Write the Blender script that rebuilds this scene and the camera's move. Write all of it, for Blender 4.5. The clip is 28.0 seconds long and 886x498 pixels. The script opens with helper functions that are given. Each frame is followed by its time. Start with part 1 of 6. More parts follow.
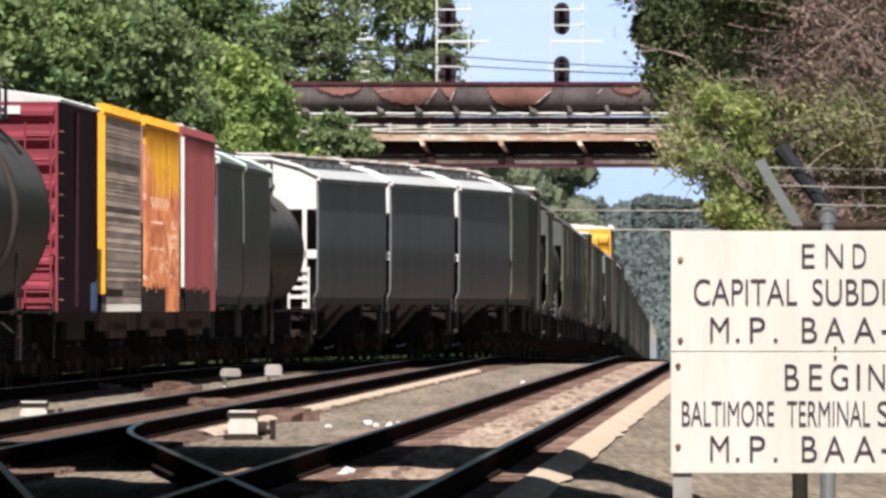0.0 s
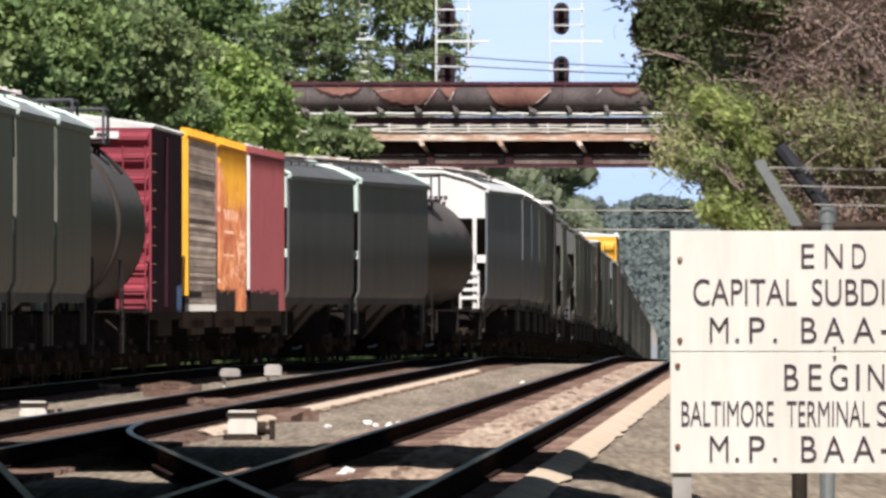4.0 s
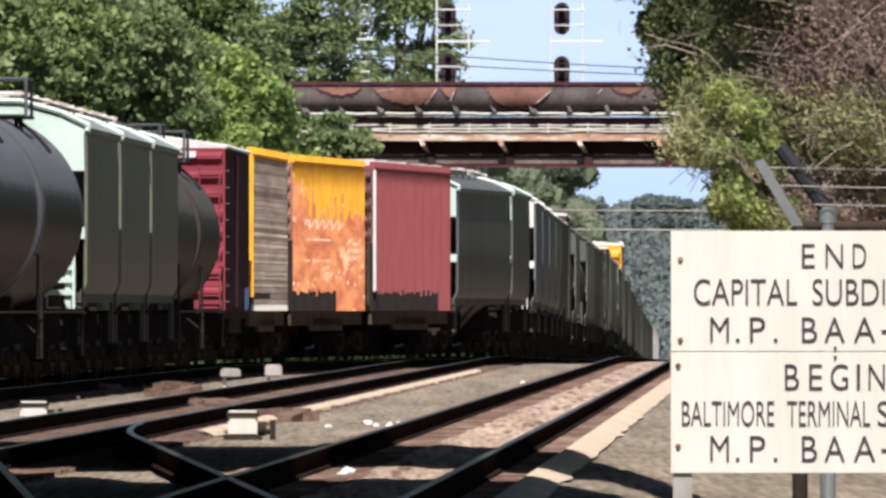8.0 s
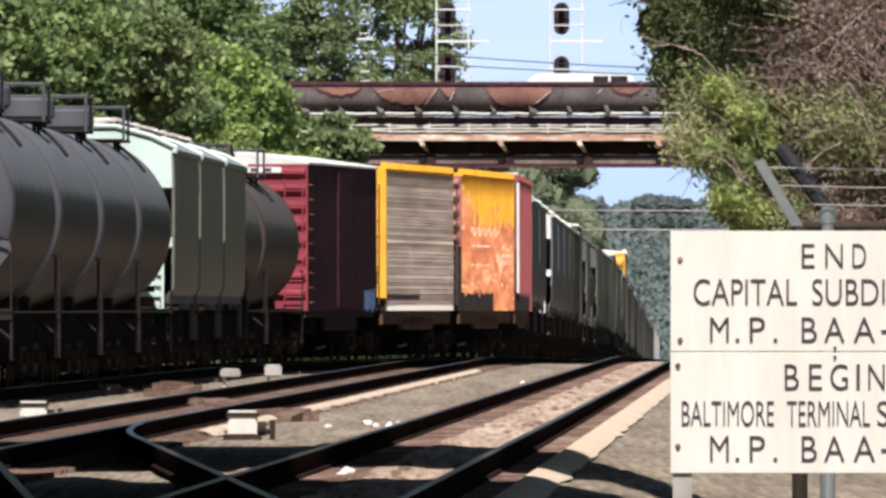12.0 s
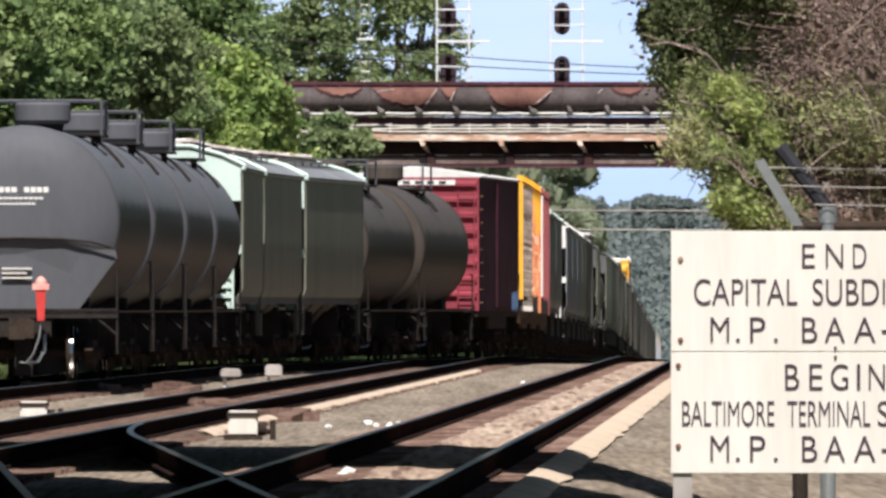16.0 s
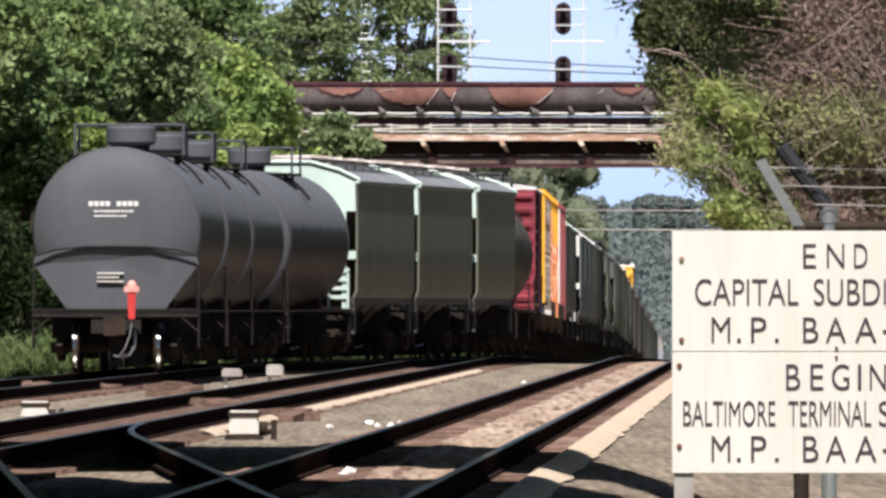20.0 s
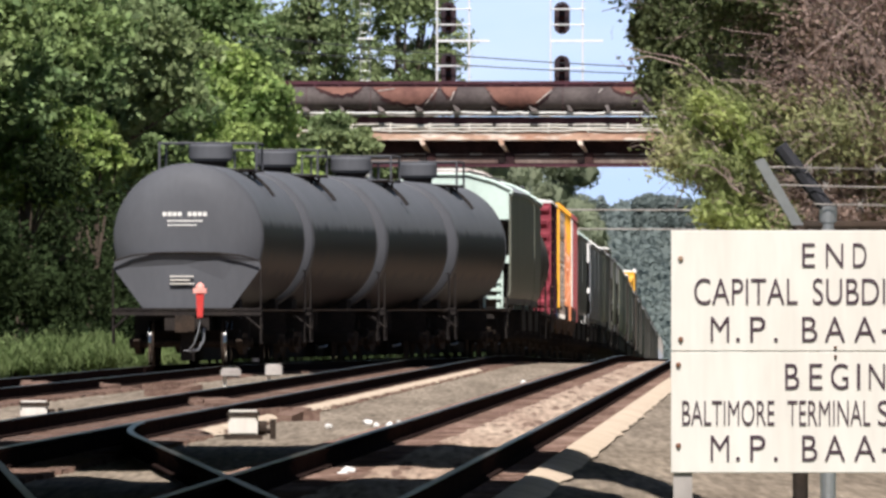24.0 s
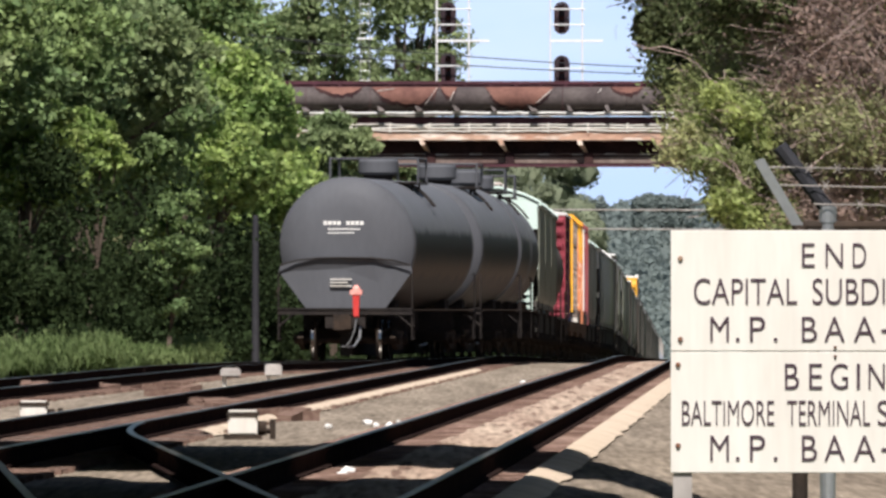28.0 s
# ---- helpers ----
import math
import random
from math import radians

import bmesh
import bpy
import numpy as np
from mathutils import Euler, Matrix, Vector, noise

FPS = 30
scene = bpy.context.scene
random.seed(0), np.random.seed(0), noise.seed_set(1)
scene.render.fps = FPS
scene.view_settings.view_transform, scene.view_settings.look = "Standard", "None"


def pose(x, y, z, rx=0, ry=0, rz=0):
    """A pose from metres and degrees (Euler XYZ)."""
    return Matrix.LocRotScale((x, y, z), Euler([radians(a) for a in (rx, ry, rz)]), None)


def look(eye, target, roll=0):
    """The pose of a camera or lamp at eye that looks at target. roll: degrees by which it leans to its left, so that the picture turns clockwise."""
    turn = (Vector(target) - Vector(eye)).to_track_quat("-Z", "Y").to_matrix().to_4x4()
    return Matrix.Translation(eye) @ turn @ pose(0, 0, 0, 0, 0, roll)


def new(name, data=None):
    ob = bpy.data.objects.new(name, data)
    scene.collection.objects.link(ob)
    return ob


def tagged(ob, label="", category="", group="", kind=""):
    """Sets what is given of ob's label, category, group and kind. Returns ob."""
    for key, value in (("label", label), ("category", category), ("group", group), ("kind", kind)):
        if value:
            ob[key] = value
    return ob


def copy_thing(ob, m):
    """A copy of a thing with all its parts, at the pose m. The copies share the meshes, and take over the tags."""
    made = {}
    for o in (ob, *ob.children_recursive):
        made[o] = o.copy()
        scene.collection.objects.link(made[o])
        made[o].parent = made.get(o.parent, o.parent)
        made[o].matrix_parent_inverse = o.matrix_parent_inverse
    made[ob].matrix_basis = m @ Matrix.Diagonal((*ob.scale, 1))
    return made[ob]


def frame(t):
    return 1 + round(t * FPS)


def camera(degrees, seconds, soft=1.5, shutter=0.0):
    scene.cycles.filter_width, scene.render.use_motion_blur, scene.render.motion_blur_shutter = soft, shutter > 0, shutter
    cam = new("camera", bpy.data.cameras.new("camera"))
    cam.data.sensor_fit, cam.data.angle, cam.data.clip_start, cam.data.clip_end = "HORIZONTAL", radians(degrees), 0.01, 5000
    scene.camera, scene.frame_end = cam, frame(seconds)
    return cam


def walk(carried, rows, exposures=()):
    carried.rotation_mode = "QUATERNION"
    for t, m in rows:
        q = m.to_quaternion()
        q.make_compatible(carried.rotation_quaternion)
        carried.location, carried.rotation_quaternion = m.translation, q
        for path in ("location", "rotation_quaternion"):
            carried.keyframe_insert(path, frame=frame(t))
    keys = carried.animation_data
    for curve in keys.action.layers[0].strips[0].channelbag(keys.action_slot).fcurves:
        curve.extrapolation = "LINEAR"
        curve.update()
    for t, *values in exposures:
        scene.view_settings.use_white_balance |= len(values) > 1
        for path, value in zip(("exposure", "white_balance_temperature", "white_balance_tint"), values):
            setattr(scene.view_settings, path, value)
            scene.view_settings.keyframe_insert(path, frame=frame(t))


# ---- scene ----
# A long telephoto view along a railway: a freight train runs away from the camera,
# takes a crossover and goes on under a road bridge. X right, Y away, Z up.
EYE = 1.58
FOCAL = 35500.0                       # the focal length in picture widths of 1568
cam = camera(2 * math.degrees(math.atan(784 / FOCAL)), 28.0, soft=2.9)


def aim(dx, dy=0.0):
    """The camera's pose, turned by a hair: dx to the right, dy downwards."""
    return look((0, 0, EYE), (dx / FOCAL * 1000, 1000, EYE + (69 - dy) / FOCAL * 1000))


walk(cam, [(0, aim(0)), (0.5, aim(-1)), (1, aim(1.5)), (1.5, aim(3.5)), (2, aim(3)), (2.5, aim(2)), (3, aim(1)),
           (3.5, aim(1)), (5.5, aim(0)), (8, aim(0)), (11, aim(0.5)), (14.5, aim(0)), (16, aim(-0.3)), (17.5, aim(-1.7)),
           (19, aim(-2.5)), (20.5, aim(-2)), (21.5, aim(-1.5, 1)), (24, aim(-0.5, 1)), (26, aim(-1, 1)), (28, aim(0, 1))])

# ---------------------------------------------------------------- light
SUN_WAY = Vector((0.002, -0.60, 0.79)).normalized()
sun = new("sun", bpy.data.lights.new("sun", "SUN"))
sun.data.energy, sun.data.angle, sun.data.color = 5.4, radians(0.6), (1.0, 0.94, 0.90)
sun.matrix_world = look((0, 0, 60), Vector((0, 0, 60)) - SUN_WAY)
world = bpy.data.worlds.new("sky")
scene.world = world
world.use_nodes = True
wn = world.node_tree
sky = wn.nodes.new("ShaderNodeTexSky")
sky.sky_type, sky.sun_disc = "NISHITA", False
sky.sun_elevation = math.asin(SUN_WAY.z)
sky.sun_rotation = math.atan2(SUN_WAY.x, SUN_WAY.y)
sky.air_density, sky.dust_density, sky.ozone_density = 1.0, 0.6, 2.0
wn.nodes["Background"].inputs[1].default_value = 0.047
wn.links.new(sky.outputs[0], wn.nodes["Background"].inputs[0])
scene.view_settings.exposure = 0.34


# ---------------------------------------------------------------- materials
def material(name, base, second=None, scale=3.0, rough=0.7, metal=0.0, bump=0.1, fine=40.0, stretch=(1, 1, 1), low=0.35, high=0.65,
             spots=None, spot_scale=1.2, spot_at=0.6, vary=0.0, island=0.0, translucent=0.0, weave=0.25, spec=0.15):
    """Two-scale surface: base and second mix by large noise, fine grain darkens a little, spots of wear on top."""
    m = bpy.data.materials.new(name)
    m.use_nodes = True
    nt = m.node_tree
    b = nt.nodes["Principled BSDF"]
    b.inputs["Roughness"].default_value, b.inputs["Metallic"].default_value = rough, metal
    b.inputs["Specular IOR Level"].default_value = spec
    tc = nt.nodes.new("ShaderNodeTexCoord")
    mp = nt.nodes.new("ShaderNodeMapping")
    mp.inputs["Scale"].default_value = stretch
    nt.links.new(tc.outputs["Object"], mp.inputs[0])

    def nz(s, detail=4.0):
        n = nt.nodes.new("ShaderNodeTexNoise")
        n.inputs["Scale"].default_value, n.inputs["Detail"].default_value = s, detail
        nt.links.new(mp.outputs[0], n.inputs["Vector"])
        return n.outputs["Fac"]

    def ramp(fac, a, c):
        r = nt.nodes.new("ShaderNodeMapRange")
        r.inputs["From Min"].default_value, r.inputs["From Max"].default_value = a, c
        nt.links.new(fac, r.inputs["Value"])
        return r.outputs[0]

    def mix(fac, a, c, how="MIX"):
        x = nt.nodes.new("ShaderNodeMix")
        x.data_type, x.blend_type = "RGBA", how
        for socket, value in ((x.inputs[0], fac), (x.inputs[6], a), (x.inputs[7], c)):
            if isinstance(value, tuple):
                socket.default_value = (*value, 1)
            elif isinstance(value, float):
                socket.default_value = value
            else:
                nt.links.new(value, socket)
        return x.outputs[2]

    second = second or tuple(c * 0.75 for c in base)
    col = mix(ramp(nz(scale), low, high), base, second)
    if spots:
        col = mix(ramp(nz(spot_scale, 6.0), spot_at, spot_at + 0.08), col, spots)
    fine_fac = nz(fine, 3.0)
    grain = ramp(fine_fac, 0.2, 0.8)
    shade = nt.nodes.new("ShaderNodeMapRange")
    shade.inputs["To Min"].default_value, shade.inputs["To Max"].default_value = 1 - weave, 1 + weave
    nt.links.new(grain, shade.inputs["Value"])
    col = mix(1.0, col, shade.outputs[0], "MULTIPLY")
    for amount, node, socket in ((vary, "ShaderNodeObjectInfo", "Random"), (island, "ShaderNodeNewGeometry", "Random Per Island")):
        if amount:
            oi = nt.nodes.new(node)
            r = nt.nodes.new("ShaderNodeMapRange")
            r.inputs["To Min"].default_value, r.inputs["To Max"].default_value = 1 - amount, 1 + amount
            nt.links.new(oi.outputs[socket], r.inputs["Value"])
            col = mix(1.0, col, r.outputs[0], "MULTIPLY")
    nt.links.new(col, b.inputs["Base Color"])
    if bump:
        bp = nt.nodes.new("ShaderNodeBump")
        bp.inputs["Strength"].default_value, bp.inputs["Distance"].default_value = bump, 0.02
        nt.links.new(fine_fac, bp.inputs["Height"])
        nt.links.new(bp.outputs[0], b.inputs["Normal"])
    if translucent:
        tr = nt.nodes.new("ShaderNodeBsdfTranslucent")
        nt.links.new(col, tr.inputs[0])
        ms = nt.nodes.new("ShaderNodeMixShader")
        ms.inputs[0].default_value = translucent
        out = nt.nodes["Material Output"]
        nt.links.new(b.outputs[0], ms.inputs[1])
        nt.links.new(tr.outputs[0], ms.inputs[2])
        nt.links.new(ms.outputs[0], out.inputs[0])
    return m


M_GRAVEL = material("gravel", (0.275, 0.23, 0.18), (0.195, 0.162, 0.127), 1.6, 0.95, fine=15, bump=0.5, weave=0.5, stretch=(1, 0.02, 1), spots=(0.46, 0.40, 0.34), spot_scale=5.5, spot_at=0.68, spec=0.0)
M_BALLAST = material("ballast", (0.33, 0.24, 0.185), (0.48, 0.375, 0.29), 1.6, 0.95, fine=13, bump=0.5, weave=0.55, stretch=(1, 0.016, 1), spots=(0.17, 0.115, 0.09), spot_scale=5, spot_at=0.56, spec=0.0)
M_BALLAST_BROWN = material("brown_ballast", (0.21, 0.135, 0.11), (0.29, 0.20, 0.16), 1.6, 0.95, fine=13, bump=0.5, weave=0.4, stretch=(1, 0.016, 1), spec=0.0)
M_BALLAST_DARK = material("dark_ballast", (0.105, 0.075, 0.065), (0.165, 0.125, 0.105), 1.6, 0.95, fine=13, bump=0.5, weave=0.55, stretch=(1, 0.016, 1), spots=(0.42, 0.33, 0.27), spot_scale=2.2, spot_at=0.65, spec=0.0)
M_SAND = material("sand", (0.62, 0.51, 0.39), (0.52, 0.42, 0.32), 0.7, 0.95, fine=20, bump=0.5, weave=0.15, spec=0.0)
M_TIE = material("tie_wood", (0.15, 0.095, 0.075), (0.22, 0.15, 0.12), 3, 0.9, fine=30, stretch=(1, 6, 6), bump=0.5, island=0.3, spec=0.0)
M_RAIL = material("rail_steel", (0.018, 0.012, 0.012), (0.03, 0.02, 0.017), 2, 0.9, fine=50, bump=0.3, spec=0.0)
M_RAILHEAD = material("polished_rail_head", (0.24, 0.225, 0.205), (0.15, 0.138, 0.125), 1, 0.32, 0.9, fine=60, bump=0.02, stretch=(8, 0.3, 1))
M_GRASS = material("grass", (0.16, 0.225, 0.09), (0.21, 0.27, 0.12), 2, 0.9, fine=30, island=0.35, translucent=0.45, spec=0.0)
M_SOIL = material("soil", (0.12, 0.10, 0.06), (0.08, 0.10, 0.04), 0.1, 0.95, fine=5, bump=0.4)
M_LEAF_A = material("leaf_bright", (0.37, 0.46, 0.15), (0.205, 0.305, 0.105), 0.8, 0.55, fine=6, bump=0, island=0.5, translucent=0.45)
M_LEAF_B = material("leaf_dark", (0.145, 0.22, 0.098), (0.25, 0.33, 0.128), 0.7, 0.55, fine=6, bump=0, island=0.5, translucent=0.42)
M_LEAF_C = material("leaf_grey_green", (0.26, 0.315, 0.15), (0.17, 0.235, 0.11), 0.6, 0.6, fine=6, bump=0, island=0.35, translucent=0.38)
M_LEAF_D = material("leaf_olive", (0.27, 0.30, 0.11), (0.19, 0.225, 0.08), 2, 0.6, fine=10, bump=0, island=0.4, translucent=0.4)
# Distance haze is mixed into this far leaf colour.
M_LEAF_HAZE = material("leaf_hazed", (0.235, 0.28, 0.265), (0.20, 0.24, 0.23), 0.25, 0.9, fine=1.2, bump=0.1, island=0.09, weave=0.2, translucent=0.45, spec=0.0)
# Leaf and floor colours darkened for the shade under the trees.
M_LEAF_SHADE = material("shaded_leaf", (0.021, 0.034, 0.014), (0.03, 0.045, 0.018), 0.4, 0.7, fine=6, bump=0, island=0.55, translucent=0.25, spec=0.04)
M_UNDER = material("shaded_floor", (0.02, 0.024, 0.012), (0.03, 0.033, 0.017), 0.5, 0.95, fine=5, bump=0.4, spec=0.0)
M_TWIG = material("dry_twig", (0.37, 0.29, 0.26), (0.22, 0.165, 0.15), 4, 0.9, fine=30, bump=0.2, island=0.4)
M_LEAF_E = material("leaf_feathery", (0.35, 0.40, 0.17), (0.20, 0.235, 0.105), 2, 0.6, fine=10, bump=0, island=0.45, translucent=0.4)
M_LEAF_LIME = material("leaf_lime", (0.44, 0.50, 0.19), (0.30, 0.36, 0.14), 3, 0.6, fine=10, bump=0, island=0.45, translucent=0.5)
M_LEAF_F = material("leaf_near_olive", (0.43, 0.44, 0.22), (0.27, 0.29, 0.145), 2, 0.6, fine=10, bump=0, island=0.45, translucent=0.42)
M_LEAF_G = material("leaf_near_dark", (0.165, 0.20, 0.09), (0.095, 0.12, 0.055), 2, 0.6, fine=10, bump=0, island=0.6, translucent=0.35)
# Far stand: colour lightened against its own shading, with haze in it.
M_LEAF_LIGHTENED = material("leaf_stand_lightened", (0.29, 0.325, 0.22), (0.23, 0.27, 0.185), 0.25, 0.9, fine=1.2, bump=0.1, island=0.08, weave=0.25, translucent=0.5, spec=0.0)
M_VINE = material("dry_vine", (0.42, 0.315, 0.265), (0.28, 0.205, 0.175), 4, 0.9, fine=30, bump=0.1, island=0.2, weave=0.1, translucent=0.5, spec=0.0)
M_BARK = material("bark", (0.13, 0.10, 0.08), (0.08, 0.065, 0.05), 2, 0.9, fine=14, stretch=(3, 3, 0.6), bump=0.8)
M_TANK = material("tank_grey_paint", (0.100, 0.104, 0.116), (0.086, 0.089, 0.099), 0.7, 0.6, fine=9, bump=0.03, weave=0.06, stretch=(1, 1, 0.4))
M_SEAM = material("pale_tank_band", (0.15, 0.155, 0.165), (0.115, 0.118, 0.125), 1.5, 0.6, fine=9, bump=0.03, weave=0.1)
M_BLACK = material("black_steel", (0.026, 0.023, 0.023), (0.036, 0.031, 0.028), 2, 0.85, fine=20, bump=0.2, spec=0.02)
M_TRUCK = material("truck_grime", (0.034, 0.028, 0.024), (0.055, 0.04, 0.031), 3, 0.9, fine=20, bump=0.4, spec=0.02)
M_BRIGHT = material("polished_tread", (0.34, 0.335, 0.33), (0.28, 0.275, 0.27), 8, 0.1, 1.0, fine=60, bump=0.01, weave=0.05)
M_WHITE = material("white_paint", (0.80, 0.79, 0.76), (0.70, 0.69, 0.66), 2, 0.5, fine=30, bump=0.05, weave=0.06)
M_CREAM = material("sign_cream", (0.72, 0.69, 0.63), (0.66, 0.625, 0.565), 2.2, 0.5, fine=12, bump=0.03, weave=0.05, stretch=(3, 1, 0.5))
M_INK = material("sign_ink", (0.055, 0.034, 0.046), (0.075, 0.048, 0.062), 5, 0.6, fine=40, bump=0, weave=0.1)
M_FRED = material("red_marker", (0.62, 0.065, 0.06), (0.52, 0.05, 0.045), 6, 0.4, fine=30, bump=0.02, weave=0.05)
M_PINK = material("marker_head", (0.85, 0.42, 0.36), (0.75, 0.3, 0.26), 6, 0.35, fine=30, bump=0.02, weave=0.05)
M_CHROME = material("galvanised", (0.42, 0.43, 0.43), (0.33, 0.34, 0.35), 5, 0.45, 0.7, fine=40, bump=0.05, weave=0.1)
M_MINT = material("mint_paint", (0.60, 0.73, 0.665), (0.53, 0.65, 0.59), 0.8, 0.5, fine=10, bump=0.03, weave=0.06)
# Hopper sides: the shade they lie in is put into these colours.
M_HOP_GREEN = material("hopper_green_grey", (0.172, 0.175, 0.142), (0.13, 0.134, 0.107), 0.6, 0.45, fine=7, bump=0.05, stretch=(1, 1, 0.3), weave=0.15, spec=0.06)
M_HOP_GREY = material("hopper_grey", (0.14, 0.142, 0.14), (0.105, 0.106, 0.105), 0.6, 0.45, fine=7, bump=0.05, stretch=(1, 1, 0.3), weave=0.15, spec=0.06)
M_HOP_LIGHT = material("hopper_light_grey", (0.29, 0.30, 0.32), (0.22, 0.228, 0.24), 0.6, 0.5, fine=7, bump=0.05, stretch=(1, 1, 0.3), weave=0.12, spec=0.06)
M_HOP_SHADED = material("hopper_white_shaded", (0.175, 0.185, 0.20), (0.14, 0.148, 0.158), 0.6, 0.5, fine=7, bump=0.05, stretch=(1, 1, 0.3), weave=0.1, spec=0.06)
M_WALK = material("roof_walk_steel", (0.70, 0.66, 0.62), (0.34, 0.27, 0.24), 1.4, 0.6, 0.0, fine=12, bump=0.05, weave=0.2, stretch=(1, 0.5, 1))
M_BOARDS = material("weathered_boards", (0.40, 0.33, 0.28), (0.27, 0.215, 0.18), 0.8, 0.9, fine=9, bump=0.2, stretch=(1.0, 0.25, 6.0), weave=0.25, vary=0.42)
M_ENDPINK = material("worn_pink_end", (0.40, 0.20, 0.16), (0.24, 0.10, 0.09), 1.2, 0.8, fine=9, bump=0.05, weave=0.2)
M_ENDMAUVE = material("mauve_end", (0.20, 0.085, 0.095), (0.13, 0.055, 0.065), 1.2, 0.8, fine=9, bump=0.05, weave=0.2)
M_BLUETAG = material("blue_tag", (0.16, 0.27, 0.48), (0.10, 0.17, 0.32), 3.0, 0.7, fine=9, bump=0.0, weave=0.1)
M_SCRAWL = material("pale_scrawl", (0.90, 0.62, 0.44), (0.80, 0.48, 0.33), 3.0, 0.7, fine=9, bump=0.0, weave=0.1)
M_PALE = material("pale_blue_grey_paint", (0.36, 0.38, 0.42), (0.30, 0.32, 0.36), 1.2, 0.6, fine=9, bump=0.0, weave=0.1)
M_HOP_DARK = material("hopper_dark", (0.085, 0.08, 0.07), (0.06, 0.056, 0.05), 0.6, 0.6, fine=7, bump=0.05, stretch=(1, 1, 0.3), weave=0.15)
M_BROWN = material("tank_brown", (0.085, 0.07, 0.06), (0.065, 0.054, 0.047), 0.6, 0.6, fine=7, bump=0.05, stretch=(1, 1, 0.3), weave=0.15, spec=0.05)
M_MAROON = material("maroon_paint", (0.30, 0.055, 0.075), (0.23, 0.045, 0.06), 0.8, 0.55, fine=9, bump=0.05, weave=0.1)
M_REDBOX = material("red_oxide_paint", (0.33, 0.092, 0.098), (0.29, 0.08, 0.085), 1.5, 0.55, fine=9, bump=0.05, weave=0.05)
M_YELLOW = material("yellow_paint", (0.88, 0.47, 0.05), (0.78, 0.37, 0.045), 1.5, 0.5, fine=9, bump=0.05, weave=0.08)
M_ORANGE = material("rusty_orange", (0.82, 0.34, 0.15), (0.52, 0.16, 0.085), 2.2, 0.7, fine=7, bump=0.1, stretch=(0.3, 0.14, 1), weave=0.2, spots=(0.88, 0.50, 0.30), spot_scale=3.0, spot_at=0.58)
# Maroon with the shade on the car's side put into the colour.
M_SHADESIDE = material("shaded_maroon_side", (0.052, 0.018, 0.028), (0.034, 0.014, 0.02), 1, 0.8, fine=9, bump=0.05, weave=0.15, spec=0.05)
M_ROOF = material("silver_roof", (0.72, 0.72, 0.70), (0.58, 0.57, 0.55), 1.2, 0.5, 0.1, fine=8, bump=0.1, weave=0.1)
M_OCHRE = material("ochre_paint", (0.50, 0.30, 0.10), (0.36, 0.20, 0.08), 0.9, 0.7, fine=6, bump=0.05, weave=0.15)
M_SILL = material("brown_sill", (0.13, 0.085, 0.055), (0.085, 0.056, 0.04), 1.2, 0.85, fine=8, bump=0.1, weave=0.2, spec=0.03)
M_RUST = material("rusty_steel", (0.22, 0.105, 0.065), (0.11, 0.06, 0.045), 1.0, 0.85, fine=8, bump=0.3, weave=0.3, spots=(0.36, 0.26, 0.19), spot_scale=2.0, spot_at=0.56)
M_RUSTPALE = material("faded_girder_paint", (0.58, 0.41, 0.31), (0.40, 0.21, 0.14), 0.8, 0.85, fine=7, bump=0.2, stretch=(0.5, 1, 2), weave=0.25, spots=(0.72, 0.61, 0.52), spot_scale=1.6, spot_at=0.50)
M_MAROONSTEEL = material("maroon_steel", (0.095, 0.038, 0.05), (0.06, 0.027, 0.033), 1, 0.8, fine=8, bump=0.2, weave=0.2)
M_RAG = material("torn_wrap", (0.24, 0.21, 0.20), (0.14, 0.12, 0.115), 2.0, 0.9, fine=8, bump=0.2, weave=0.25)
M_GIRDER = material("black_maroon_girder", (0.035, 0.02, 0.022), (0.06, 0.032, 0.03), 1.2, 0.9, fine=8, bump=0.2, weave=0.3, spec=0.03)
M_PLATE = material("grey_brown_plate", (0.25, 0.20, 0.175), (0.14, 0.095, 0.085), 0.9, 0.9, fine=8, bump=0.2, weave=0.3)
M_PIPE = material("black_wrapped_pipe", (0.112, 0.094, 0.09), (0.065, 0.052, 0.052), 0.9, 0.75, fine=8, bump=0.2, weave=0.25)
M_PIPERED = material("bare_red_pipe", (0.20, 0.10, 0.078), (0.125, 0.06, 0.05), 1.2, 0.8, fine=8, bump=0.2, weave=0.2)
M_CONCRETE = material("pale_concrete", (0.46, 0.43, 0.40), (0.28, 0.25, 0.23), 1.2, 0.9, fine=8, bump=0.3, weave=0.2)
M_ASPHALT = material("asphalt", (0.05, 0.05, 0.05), (0.065, 0.063, 0.06), 1.2, 0.9, fine=30, bump=0.3)
M_GLASS_DARK = material("dark_window", (0.02, 0.022, 0.025), (0.03, 0.03, 0.035), 2, 0.1, fine=10, bump=0)
M_SIGNAL = material("signal_black", (0.05, 0.03, 0.035), (0.035, 0.025, 0.03), 3, 0.7, fine=30, bump=0.05)
M_LENS = material("signal_lens", (0.12, 0.02, 0.02), (0.1, 0.02, 0.02), 3, 0.15, fine=30, bump=0)
M_STEELWHITE = material("white_steel", (0.80, 0.80, 0.80), (0.7, 0.7, 0.7), 3, 0.5, fine=30, bump=0, weave=0.05)
M_CABLE = material("cable", (0.03, 0.03, 0.035), (0.04, 0.04, 0.045), 3, 0.7, fine=30, bump=0)


